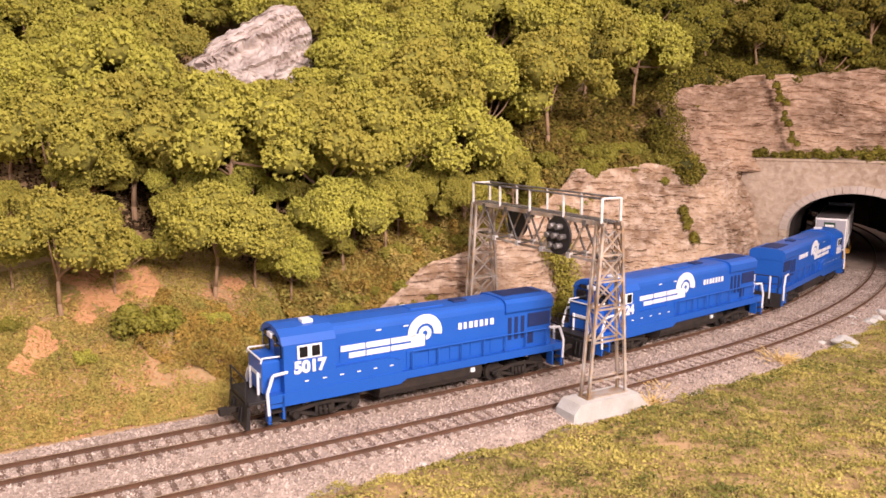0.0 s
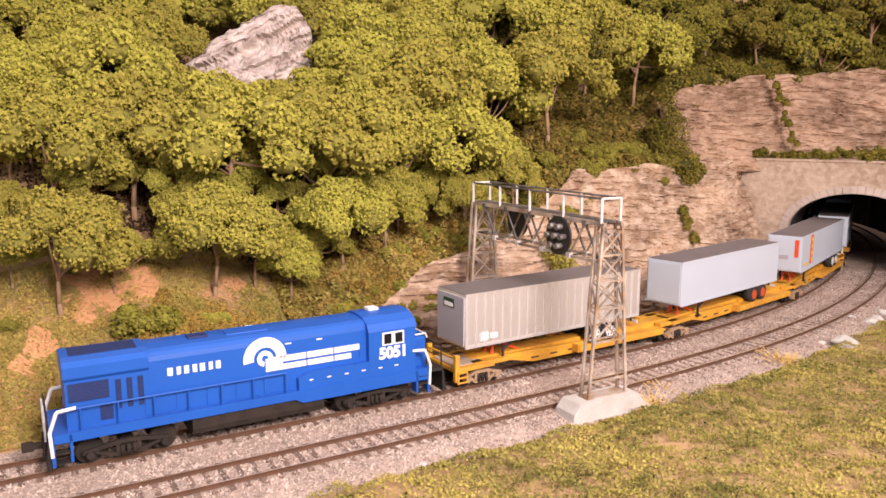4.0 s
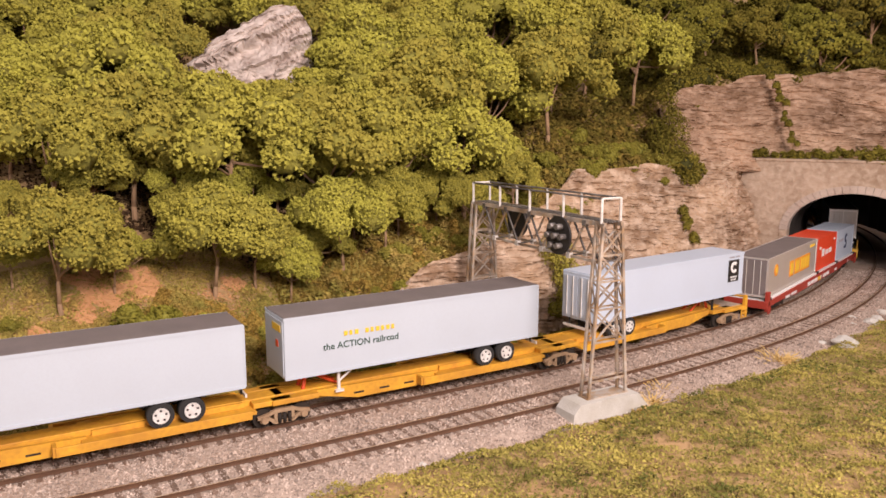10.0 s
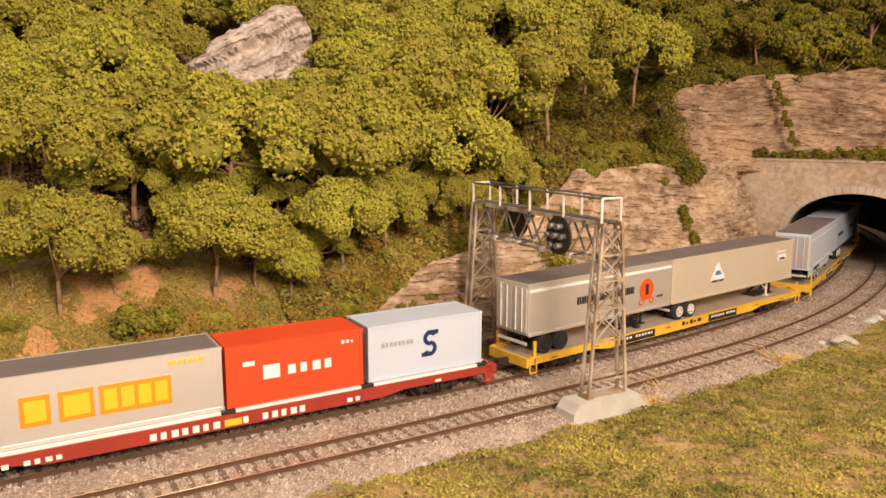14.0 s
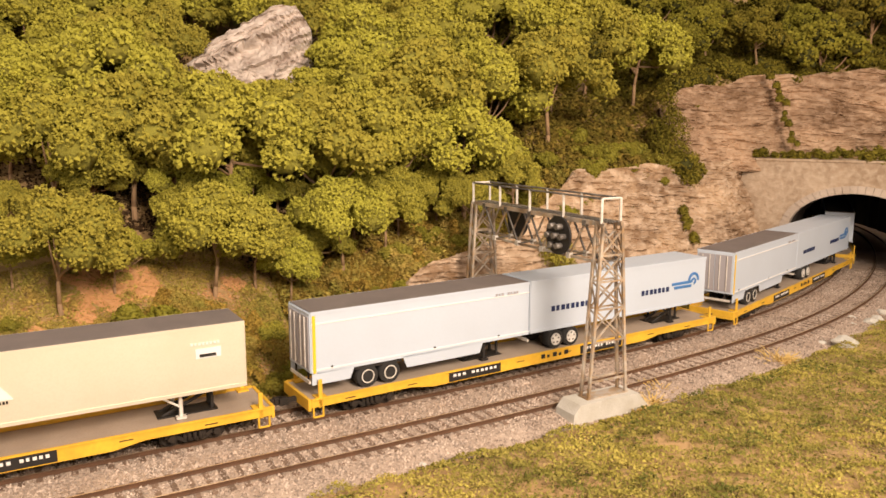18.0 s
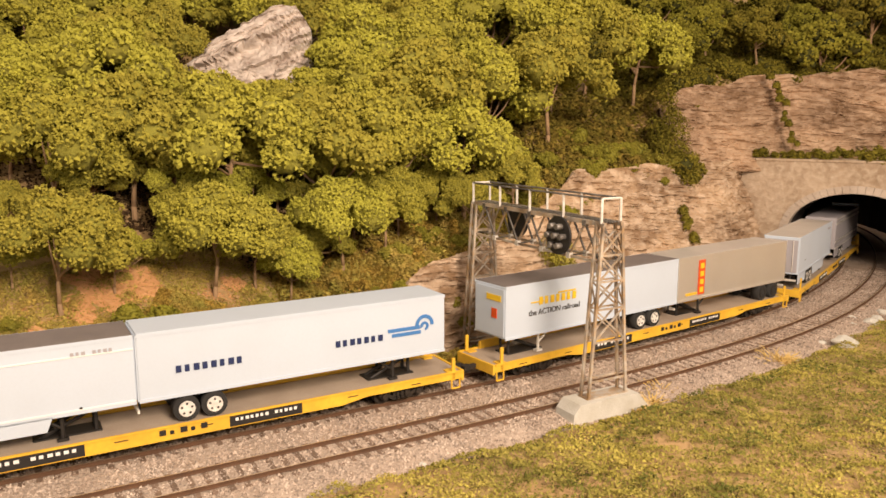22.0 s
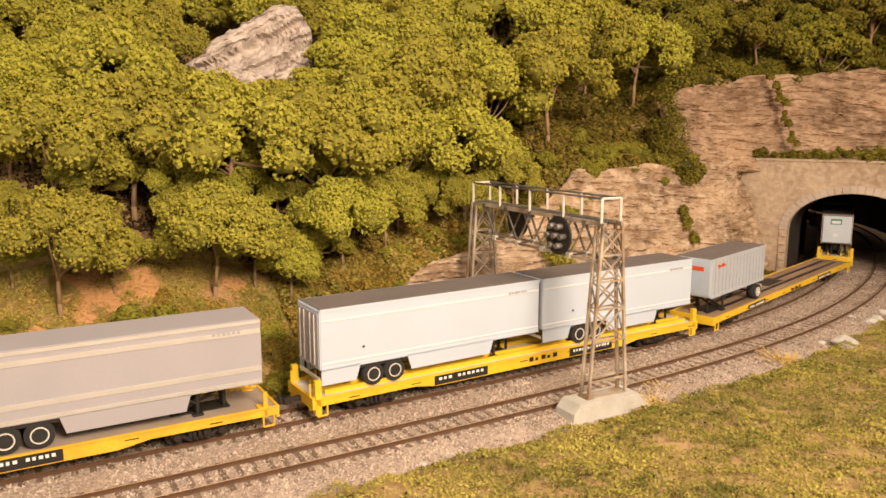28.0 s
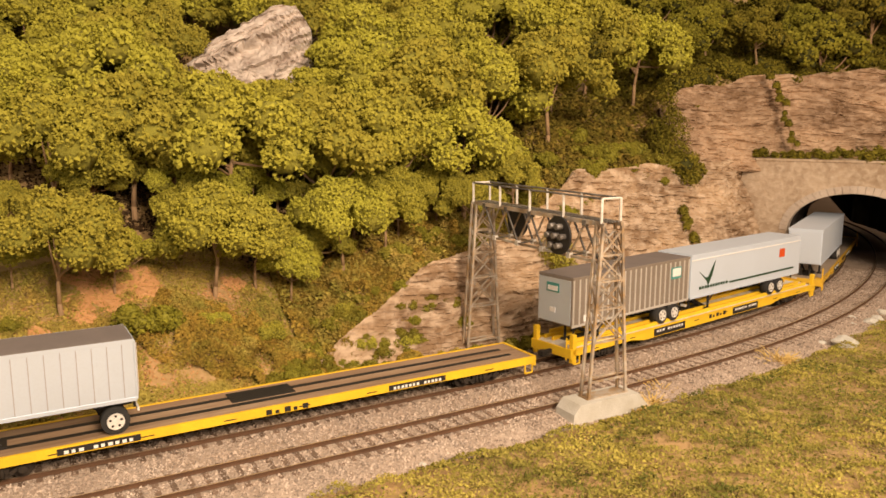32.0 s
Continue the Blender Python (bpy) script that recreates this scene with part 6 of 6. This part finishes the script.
def make_train():
    for u, num, flip in ((8.9, "5017", False), (27.4, "5024", False), (46.1, "5051", True)):
        add_car(locomotive(num), u, 5.3, flip)
    # articulated spine car: pivots between its platforms
    piv = [57.25, 71.75, 87.45, 103.2, 118.5, 133.32]
    for i in range(5):
        L = piv[i + 1] - piv[i]
        ob = spine_unit(L, i == 0, i == 4)
        u = (piv[i] + piv[i + 1]) / 2
        add_car(ob, u, L / 2, i == 4)
        if i == 4:
            truck(ob, -L / 2, "brown_truck")
            truck(ob, L / 2, "brown_truck")
        else:
            truck(ob, -L / 2, "brown_truck")
    D = 0.98
    def put(car, u0, u1, *a, marks=None, **k):
        c = (u0 + u1) / 2
        k["wheels"] = [w - c for w in k["wheels"]]
        t = trailer(u1 - u0, *a, **k)
        load(t, car, c)
        if marks:
            marks(t, (u1 - u0) / 2)
        return t

    def m_grey1(t, h):
        plate(t, -h + 0.9, -h + 1.35, 2.35, 2.75, "white")
        plate(t, -h + 1.5, -h + 1.95, 2.4, 2.65, "white")
        part("end_panel", boxes((-h - 0.075, -h - 0.045, -1.15, 1.15, 2.2, 4.6)), "grey_box", t, "dull grey front panel")
        p = part("sign", boxes((-h - 0.10, -h - 0.075, -0.35, 0.55, 3.95, 4.4)), "dark_green", t)
        part("sign", boxes((-h - 0.12, -h - 0.10, -0.25, 0.45, 4.0, 4.2)), "white", p)

    def m_xtra(t, h):
        p = plate(t, -h + (2.45 if h > 6.5 else 1.95), -h + (3.1 if h > 6.5 else 2.6), 2.45, 4.62, "orange", name="name_panel", label="orange panel with yellow blocks")
        for i in range(4):
            plate(p, -h + (2.6 if h > 6.5 else 2.1), -h + (2.95 if h > 6.5 else 2.45), 2.6 + i * 0.5, 2.92 + i * 0.5, "gold", y=-1.262, name="lettering")
        bars(t, "||||||||", -h + 0.75, -h + 1.9, 2.5, 2.66, "gold")
        part("end_panel", boxes((-h - 0.07, -h - 0.04, -1.0, -0.72, 3.2, 4.5)), "orange", t)
        part("end_marking", boxes((-h - 0.07, -h - 0.04, -0.3, 0.5, 3.0, 3.3)), "grey_box", t)

    def m_rio(t, h):
        bars(t, "||| ||||||", -h + 2.7, -h + 5.3, 3.66, 3.86, "gold")
        text_part(t, "the ACTION railroad", -h + 3.6, 3.12, 0.42, "dark_green", -1.235, bold=0.0).name = "lettering"
        part("end_marking", boxes((-h - 0.07, -h - 0.04, -0.9, 0.1, 4.1, 4.4)), "gold", t)
        part("end_marking", boxes((-h - 0.07, -h - 0.04, -0.6, -0.3, 3.4, 3.7)), "orange", t)

    def m_c(t, h):
        p = plate(t, h - 1.65, h - 0.55, 2.95, 4.35, "black", name="sign", label="black square emblem panel")
        ring(p, h - 1.1, 3.88, 0.17, 0.36, 0.7, 5.6, "white", -1.26)
        bars(p, "|||||", h - 1.45, h - 0.75, 3.2, 3.3, "white", -1.26)
        bars(p, "||||", h - 1.4, h - 0.8, 3.03, 3.13, "white", -1.26)
        bars(t, "|||| |||", h - 1.6, h - 0.5, 4.5, 4.58, "grey_box")

    # trailers on the spine car
    put(3, 56.1, 68.25, "silver_box", "roof_grey", "silver ribbed box trailer with dark grey roof", wheels=[64.87, 65.98], nose=-1, deck=D, ribs=22, rib_mat="silver", z0=2.08, z1=4.75, marks=m_grey1)
    put(4, 71.75, 84.0, "spine_white", "roof_grey", "plain white box trailer with orange wheel hubs", wheels=[80.84, 82.06], nose=-1, deck=D, hub="hub_orange", z0=2.08, z1=4.75)
    put(5, 87.65, 101.55, "spine_white", "roof_grey", "white box trailer with an orange vertical name panel", wheels=[98.18, 99.39], nose=-1, deck=D, z0=2.08, z1=4.75, marks=m_xtra)
    put(6, 103.24, 116.8, "spine_white", "roof_grey", "white box trailer with yellow and black lettering blocks", wheels=[113.57, 114.83], leg="pipe", nose=-1, deck=D, z0=2.08, z1=4.75, marks=m_rio)
    put(7, 120.78, 134.56, "white_box", "white_box", "white box trailer with a black emblem panel", wheels=[122.5, 123.7], nose=1, deck=D, z0=2.08, z1=4.75, end="white_box", marks=m_c)
    # red container flat
    i = add_car(flat_car(25.9, "red"), 149.75, 9.85)
    c = container(12.19, "silver_box", "roof_grey", "silver forty-foot container with orange name panels and grey roof", H=2.68, ribs=0, end="roof_grey")
    for x0, x1, n in ((-1.15, -0.15, 1), (0.12, 1.32, 1), (1.5, 4.1, 4)):
        p = plate(c, x0, x1, 1.98, 3.12, "amber", -1.2, "name_panel")
        for j in range(n):
            a = x0 + 0.15 + (x1 - x0 - 0.15) * j / n
            plate(p, a, a + (x1 - x0 - 0.15) / n - 0.15, 2.15, 2.95, "gold", -1.225, "lettering")
    disc(c, -4.35, 2.95, 0.42, "amber", -1.2)
    disc(c, -4.35, 2.95, 0.22, "gold", -1.23)
    bars(c, "|||||||", 4.0, 5.4, 3.5, 3.68, "gold", -1.2)
    load(c, i, 143.36)
    c = container(6.1, "red_box", "red_box", "bright red twenty-foot container with white lettering blocks", ribs=0)
    plate(c, -1.5, -0.78, 2.28, 2.88, "white", -1.2, "lettering", 0.03)
    bars(c, "||||", -0.5, 1.7, 2.34, 2.74, "white", -1.2)
    plate(c, -2.35, -1.85, 2.95, 3.15, "white", -1.2, "marking")
    bars(c, "||.", 2.0, 2.7, 3.3, 3.45, "white", -1.2)
    load(c, i, 152.65)
    c = container(6.1, "white_box", "white_box", "white twenty-foot container with a blue curved emblem", ribs=0)
    ring(c, 0.15, 2.92, 0.17, 0.36, math.pi * 0.15, math.pi * 1.5, "navy", -1.2)
    ring(c, 0.15, 2.42, 0.17, 0.36, -math.pi * 0.85, math.pi * 0.5, "navy", -1.2)
    plate(c, 0.0, 0.6, 3.1, 3.29, "navy", -1.2, "emblem")
    plate(c, -0.3, 0.3, 2.05, 2.24, "navy", -1.2, "emblem")
    bars(c, "||||||||", -2.4, -0.7, 2.8, 3.0, "grey_box", -1.2)
    load(c, i, 159.03)
    for x in (-12.3, -0.15, 6.1, 12.3):
        bm = boxes(*[(x - 0.3, x + 0.3, *sorted((sy * 1.05, sy * 1.42)), 1.09, 1.28) for sy in (-1, 1)], bevel=0.03)
        part("pedestal", bm, "black", CARS[i][0], "black container pedestal")
    part("deck_rail", boxes((-12.0, 12.0, -1.36, -1.2, 1.09, 1.24), (-12.0, 12.0, 1.2, 1.36, 1.09, 1.24)), "white", CARS[i][0])
    DK = 1.09
    # A
    i = add_car(flat_car(26.75), 177.9, 10.3)
    def m_ic(t, h):
        bars(t, "|||||||| ||||||| |||||||||", -h + 3.5, h - 3.4, 3.35, 3.75, "black")
        disc(t, h - 2.3, 3.45, 0.62, "orange", -1.235)
        plate(t, h - 2.42, h - 2.18, 3.15, 3.75, "black", -1.27, "emblem")
        for x in (-0.45, 0.45):
            ring(t, h - 2.3 + x, 2.75, 0.14, 0.2, 0, 2 * math.pi, "orange", -1.235)
        bars(t, "||||", h - 1.35, h - 0.75, 2.85, 2.95, "black")
    put(i, 164.7, 176.35, "silver_box", "roof_grey", "pale fluted trailer with an orange round emblem and dark lettering blocks", wheels=[165.95, 167.1], nose=1, deck=DK, hub="rubber", z0=2.2, z1=4.9, band=("white", [(4.45, 0.14)]), end="silver", marks=m_ic)
    def m_tri(t, h):
        bm = prism(bmesh.new(), [(-3.05, 3.15), (-1.45, 3.15), (-2.25, 4.25)], -1.265, -1.235, "y")
        part("emblem", bm, "white", t, "white triangle emblem")
        bm = prism(bmesh.new(), [(-2.6, 3.45), (-1.9, 3.45), (-2.1, 3.72), (-2.5, 3.72)], -1.285, -1.265, "y")
        part("emblem", bm, "skyblue", t)
        bars(t, "|||||| |||||", -2.9, -1.6, 3.0, 3.1, "grime")
        plate(t, h - 2.0, h - 1.0, 3.6, 4.0, "white", name="sign")
        plate(t, h - 1.85, h - 1.2, 3.66, 3.78, "black", y=-1.262, name="sign")
        bars(t, "||||||||", h - 2.2, h - 1.0, 4.15, 4.25, "white")
    put(i, 176.53, 190.35, "tan_box", "roof_grey", "tan box trailer with a white triangle emblem", wheels=[177.35, 178.5], leg="pipe", nose=1, deck=DK, z0=2.2, z1=4.9, marks=m_tri)
    hitch_stand(CARS[i][0], 174.8 - 177.9, -1)
    hitch_stand(CARS[i][0], 189.1 - 177.9, -1)
    # B and C: the same pair of trailers
    def m_pc(t, h):
        bars(t, "||| ||||", h - 2.2, h - 0.7, 4.42, 4.54, "grey_box")
        plate(t, -h + 0.06, -h + 0.2, 2.2, 4.75, "gold", name="edge_strip")
        for x in (-h + 0.9, 0.2, h - 2.0):
            plate(t, x, x + 0.1, 2.35, 2.42, "grime")
    def m_cr(t, h):
        bars(t, "||||||||", -h + 1.35, -h + 4.1, 3.17, 3.45, "navy", name="lettering")
        bars(t, "|||||||", h - 5.6, h - 3.2, 3.17, 3.45, "navy", name="lettering")
        plate(t, h - 3.0, h - 1.35, 3.46, 3.62, "skyblue", name="stripe")
        plate(t, h - 2.8, h - 1.3, 3.22, 3.38, "skyblue", name="stripe")
        ring(t, h - 1.1, 3.62, 0.32, 0.48, -0.1, math.pi * 1.1, "skyblue", -1.235)
        ring(t, h - 1.1, 3.55, 0.1, 0.22, -1.4, math.pi * 1.1, "skyblue", -1.235)
    for u, b0 in ((206.32, 193.1), (234.6, 221.35)):
        i = add_car(flat_car(26.75), u, 10.3)
        put(i, b0, b0 + 12.0, "white_box", "roof_grey", "white trailer with side skirts and a yellow edge strip", wheels=[b0 + 2.7, b0 + 3.85], nose=1, deck=DK, hub="ringed", z0=2.2, z1=4.9, skirt=0.58, marks=m_pc, end="grey_box", band=("white", [(4.35, 0.05), (2.3, 0.05)]))
        put(i, b0 + 12.1, b0 + 25.8, "white_box", "white_box", "white trailer with navy lettering blocks and a blue wheel emblem", wheels=[b0 + 13.85, b0 + 14.95], nose=1, deck=DK, z0=2.2, z1=4.9, end="white_box", marks=m_cr)
        hitch_stand(CARS[i][0], b0 + 10.6 - u, -1)
        hitch_stand(CARS[i][0], b0 + 24.3 - u, -1)
    # D
    i = add_car(flat_car(26.75), 263.05, 10.3)
    def m_rg(t, h):
        bars(t, "|||||||", -h + 2.2, -h + 5.0, 3.72, 4.12, "gold")
        plate(t, -h + 1.7, -h + 2.6, 3.85, 3.92, "gold", name="stripe")
        plate(t, -h + 3.6, -h + 4.9, 4.16, 4.24, "gold", name="stripe")
        text_part(t, "the ACTION railroad", -h + 3.4, 3.2, 0.42, "grime", -1.235, bold=0.0).name = "lettering"
        part("end_marking", boxes((-h - 0.07, -h - 0.04, -0.9, 0.2, 4.1, 4.4)), "gold", t)
        part("end_marking", boxes((-h - 0.07, -h - 0.04, -0.6, -0.2, 3.2, 3.7)), "orange", t)
    put(i, 250.5, 264.15, "white_box", "roof_grey", "white trailer with golden lettering blocks on its side", wheels=[260.9, 262.15], leg="pipe", nose=-1, deck=DK, z0=2.2, z1=4.9, marks=m_rg)
    put(i, 264.25, 276.2, "silver_box", "silver", "weathered cream trailer with an orange vertical name panel", wheels=[273.55, 274.9], nose=-1, deck=DK, hub="rubber", z0=2.2, z1=4.9, marks=m_xtra)
    hitch_stand(CARS[i][0], 251.5 - 263.05, 1)
    hitch_stand(CARS[i][0], 265.4 - 263.05, 1)
    # E
    i = add_car(flat_car(26.75), 291.3, 10.3)
    def m_small(t, h):
        bars(t, "||||||", h - 2.0, h - 0.8, 4.42, 4.54, "grey_box")
        plate(t, -h + 2.0, -h + 2.1, 3.0, 3.08, "grime")
    put(i, 278.15, 290.25, "white_box", "silver", "white skirted trailer with a grey rear and silver roof", wheels=[281.3, 282.35], nose=1, deck=DK, hub="ringed", z0=2.2, z1=4.9, skirt=0.42, end="grey_box", marks=m_small)
    put(i, 292.25, 304.2, "grey_box", "grey_box", "grey skirted trailer with pale side bands", wheels=[294.8, 295.9], nose=1, deck=DK, hub="ringed", z0=2.2, z1=4.9, skirt=0.42, end="grey_box", band=("silver", [(4.74, 0.14), (4.32, 0.2), (2.72, 0.2), (2.2, 0.14)]), marks=m_small)
    hitch_stand(CARS[i][0], 288.9 - 291.3, -1)
    hitch_stand(CARS[i][0], 302.8 - 291.3, -1)
    # F
    i = add_car(flat_car(24.7, "rails"), 318.7, 9.4)
    put(i, 306.75, 318.9, "white_box", "roof_grey", "white skirted trailer with a brown roof on a railed flat car", wheels=[309.3, 310.4], nose=1, deck=DK + 0.05, hub="ringed", z0=2.25, z1=4.95, skirt=0.42, end="grey_box", marks=m_small, band=("white", [(4.4, 0.05), (2.5, 0.05)]))
    put(i, 319.2, 330.7, "white_box", "roof_grey", "white skirted trailer with a brown roof on a railed flat car", wheels=[321.8, 323.0], nose=1, deck=DK + 0.05, hub="ringed", z0=2.25, z1=4.95, skirt=0.42, end="grey_box", marks=m_small, band=("white", [(4.4, 0.05), (2.5, 0.05)]))
    hitch_stand(CARS[i][0], 317.5 - 318.7, -1)
    hitch_stand(CARS[i][0], 329.6 - 318.7, -1)
    # G
    i = add_car(flat_car(27.0, "wood"), 345.75, 10.1)
    def m_pup(t, h):
        for i in range(15):
            x = -h + 0.45 + i * (2 * h - 0.9) / 14
            plate(t, x, x + 0.03, 2.5, 4.6, "grey_box", name="seam", t=0.012)
        bars(t, "|.||.", -h + 0.75, -h + 1.9, 4.15, 4.36, "orange")
        part("end_marking", boxes((-h - 0.08, -h - 0.05, -0.7, 0.1, 4.0, 4.25)), "orange", t)
    put(i, 332.0, 340.25, "pup_skin", "roof_grey", "short silver ribbed trailer with a red emblem and one axle", wheels=[339.44], nose=-1, deck=DK, z0=2.35, z1=4.75, marks=m_pup)
    hitch_stand(CARS[i][0], 333.6 - 345.75, 1)
    # H
    i = add_car(flat_car(26.75, "rails"), 374.85, 10.3)
    def m_sea(t, h):
        for x in (-h + 0.95, h - 1.9):
            p = plate(t, x, x + 1.0, 3.75, 4.45, "teal", name="sign") if x > 0 else None
            if p:
                plate(p, x + 0.1, x + 0.9, 3.9, 4.38, "white", -1.262, "sign")
        plate(t, -h + 0.9, -h + 1.4, 2.45, 2.8, "white", name="placard")
        plate(t, -h + 1.7, -h + 2.1, 2.5, 2.8, "white", name="placard")
        # The paler skin on this end stands for the light falling on it.
        part("end_panel", boxes((-h - 0.075, -h - 0.045, -1.15, 1.15, 2.35, 4.75)), "pup_skin", t, "front end panel, paler in colour for the light on this end")
        p = part("sign", boxes((-h - 0.10, -h - 0.07, -0.35, 0.55, 4.0, 4.5)), "teal", t)
        part("sign", boxes((-h - 0.12, -h - 0.10, -0.25, 0.45, 4.08, 4.34)), "white", p)
        part("placard", boxes((-h - 0.10, -h - 0.07, -0.1, 0.3, 2.9, 3.15)), "white", t)
    put(i, 361.6, 372.2, "brown_box", "roof_grey", "dark grey trailer with pale vertical ribs and teal signs", wheels=[369.65, 370.85], nose=-1, deck=DK + 0.05, z0=2.25, z1=4.9, ribs=22, rib_mat="silver", marks=m_sea)
    def m_bird(t, h):
        bm = prism(bmesh.new(), [(-h + 0.9, 3.85), (-h + 1.5, 3.45), (-h + 1.85, 3.4), (-h + 2.6, 4.4), (-h + 2.35, 3.6), (-h + 2.05, 3.1), (-h + 1.9, 2.9), (-h + 1.75, 3.15)], -1.265, -1.235, "y")
        part("emblem", bm, "dark_green", t, "dark green bird emblem")
        bars(t, "|||||||||||", -h + 0.9, -h + 4.2, 2.72, 2.9, "dark_green")
        plate(t, -h + 4.4, h - 0.9, 2.7, 2.82, "dark_green", name="stripe")
        plate(t, h - 3.0, h - 2.3, 3.7, 4.3, "orange", name="emblem")
    put(i, 372.4, 386.1, "white_box", "white_box", "white trailer with a dark green bird and stripe", wheels=[382.3, 383.5], nose=-1, deck=DK + 0.05, z0=2.25, z1=4.95, band=("white", [(4.6, 0.06)]), marks=m_bird)
    hitch_stand(CARS[i][0], 362.8 - 374.85, 1)
    hitch_stand(CARS[i][0], 373.7 - 374.85, 1)
    # I
    i = add_car(flat_car(26.75), 403.2, 10.3)
    put(i, 390.2, 403.7, "white_box", "white_box", "plain white trailer inside the tunnel mouth", wheels=[400.9, 402.1], nose=-1, deck=DK, z0=2.2, z1=4.9)
    hitch_stand(CARS[i][0], 391.4 - 403.2, 1)


def at(u, f0):
    return line(f0 + u)


def motions():
    """Everything on the far track rolls towards the camera's left; each truck steers along the line."""
    poses = []
    for ob, u, half, flip in CARS:
        rows = []
        for i, f0 in enumerate(SF):
            a, b = at(u - half, f0), at(u + half, f0)
            r = math.degrees(math.atan2(b[1] - a[1], b[0] - a[0])) + (180 if flip else 0)
            rows.append((i * 0.5, pose((a[0] + b[0]) / 2 * K, (a[1] + b[1]) / 2 * K, 0, 0, 0, r)))
        walk(ob, rows)
        poses.append(rows)
    for ob, car, du in LOADS:
        flip = CARS[car][3]
        rows = [(t, m @ pose((-du if flip else du) * K, 0, 0, 0, 0, 180 if flip else 0)) for t, m in poses[car]]
        walk(ob, rows)
    where = {c[0]: (k, c[1], c[3]) for k, c in enumerate(CARS)}
    for car, tr, x in TRUCKS:
        k, u, flip = where[car]
        rows = []
        for i, f0 in enumerate(SF):
            p = at(u + (-x if flip else x), f0)
            m = poses[k][i][1].inverted() @ pose(p[0] * K, p[1] * K, 0, 0, 0, math.degrees(p[2]) + (180 if flip else 0))
            rows.append((i * 0.5, pose(x * K, m.translation.y, 0, 0, 0, math.degrees(m.to_euler().z))))
        walk(tr, rows)


ground_sheet()
cliffs()
portal()
outcrop()
signal_bridge()
forest()
undergrowth()
creepers()
straw_tufts()
soil_patches()
boulders()
ballast_stones()
make_train()
tracks()
motions()
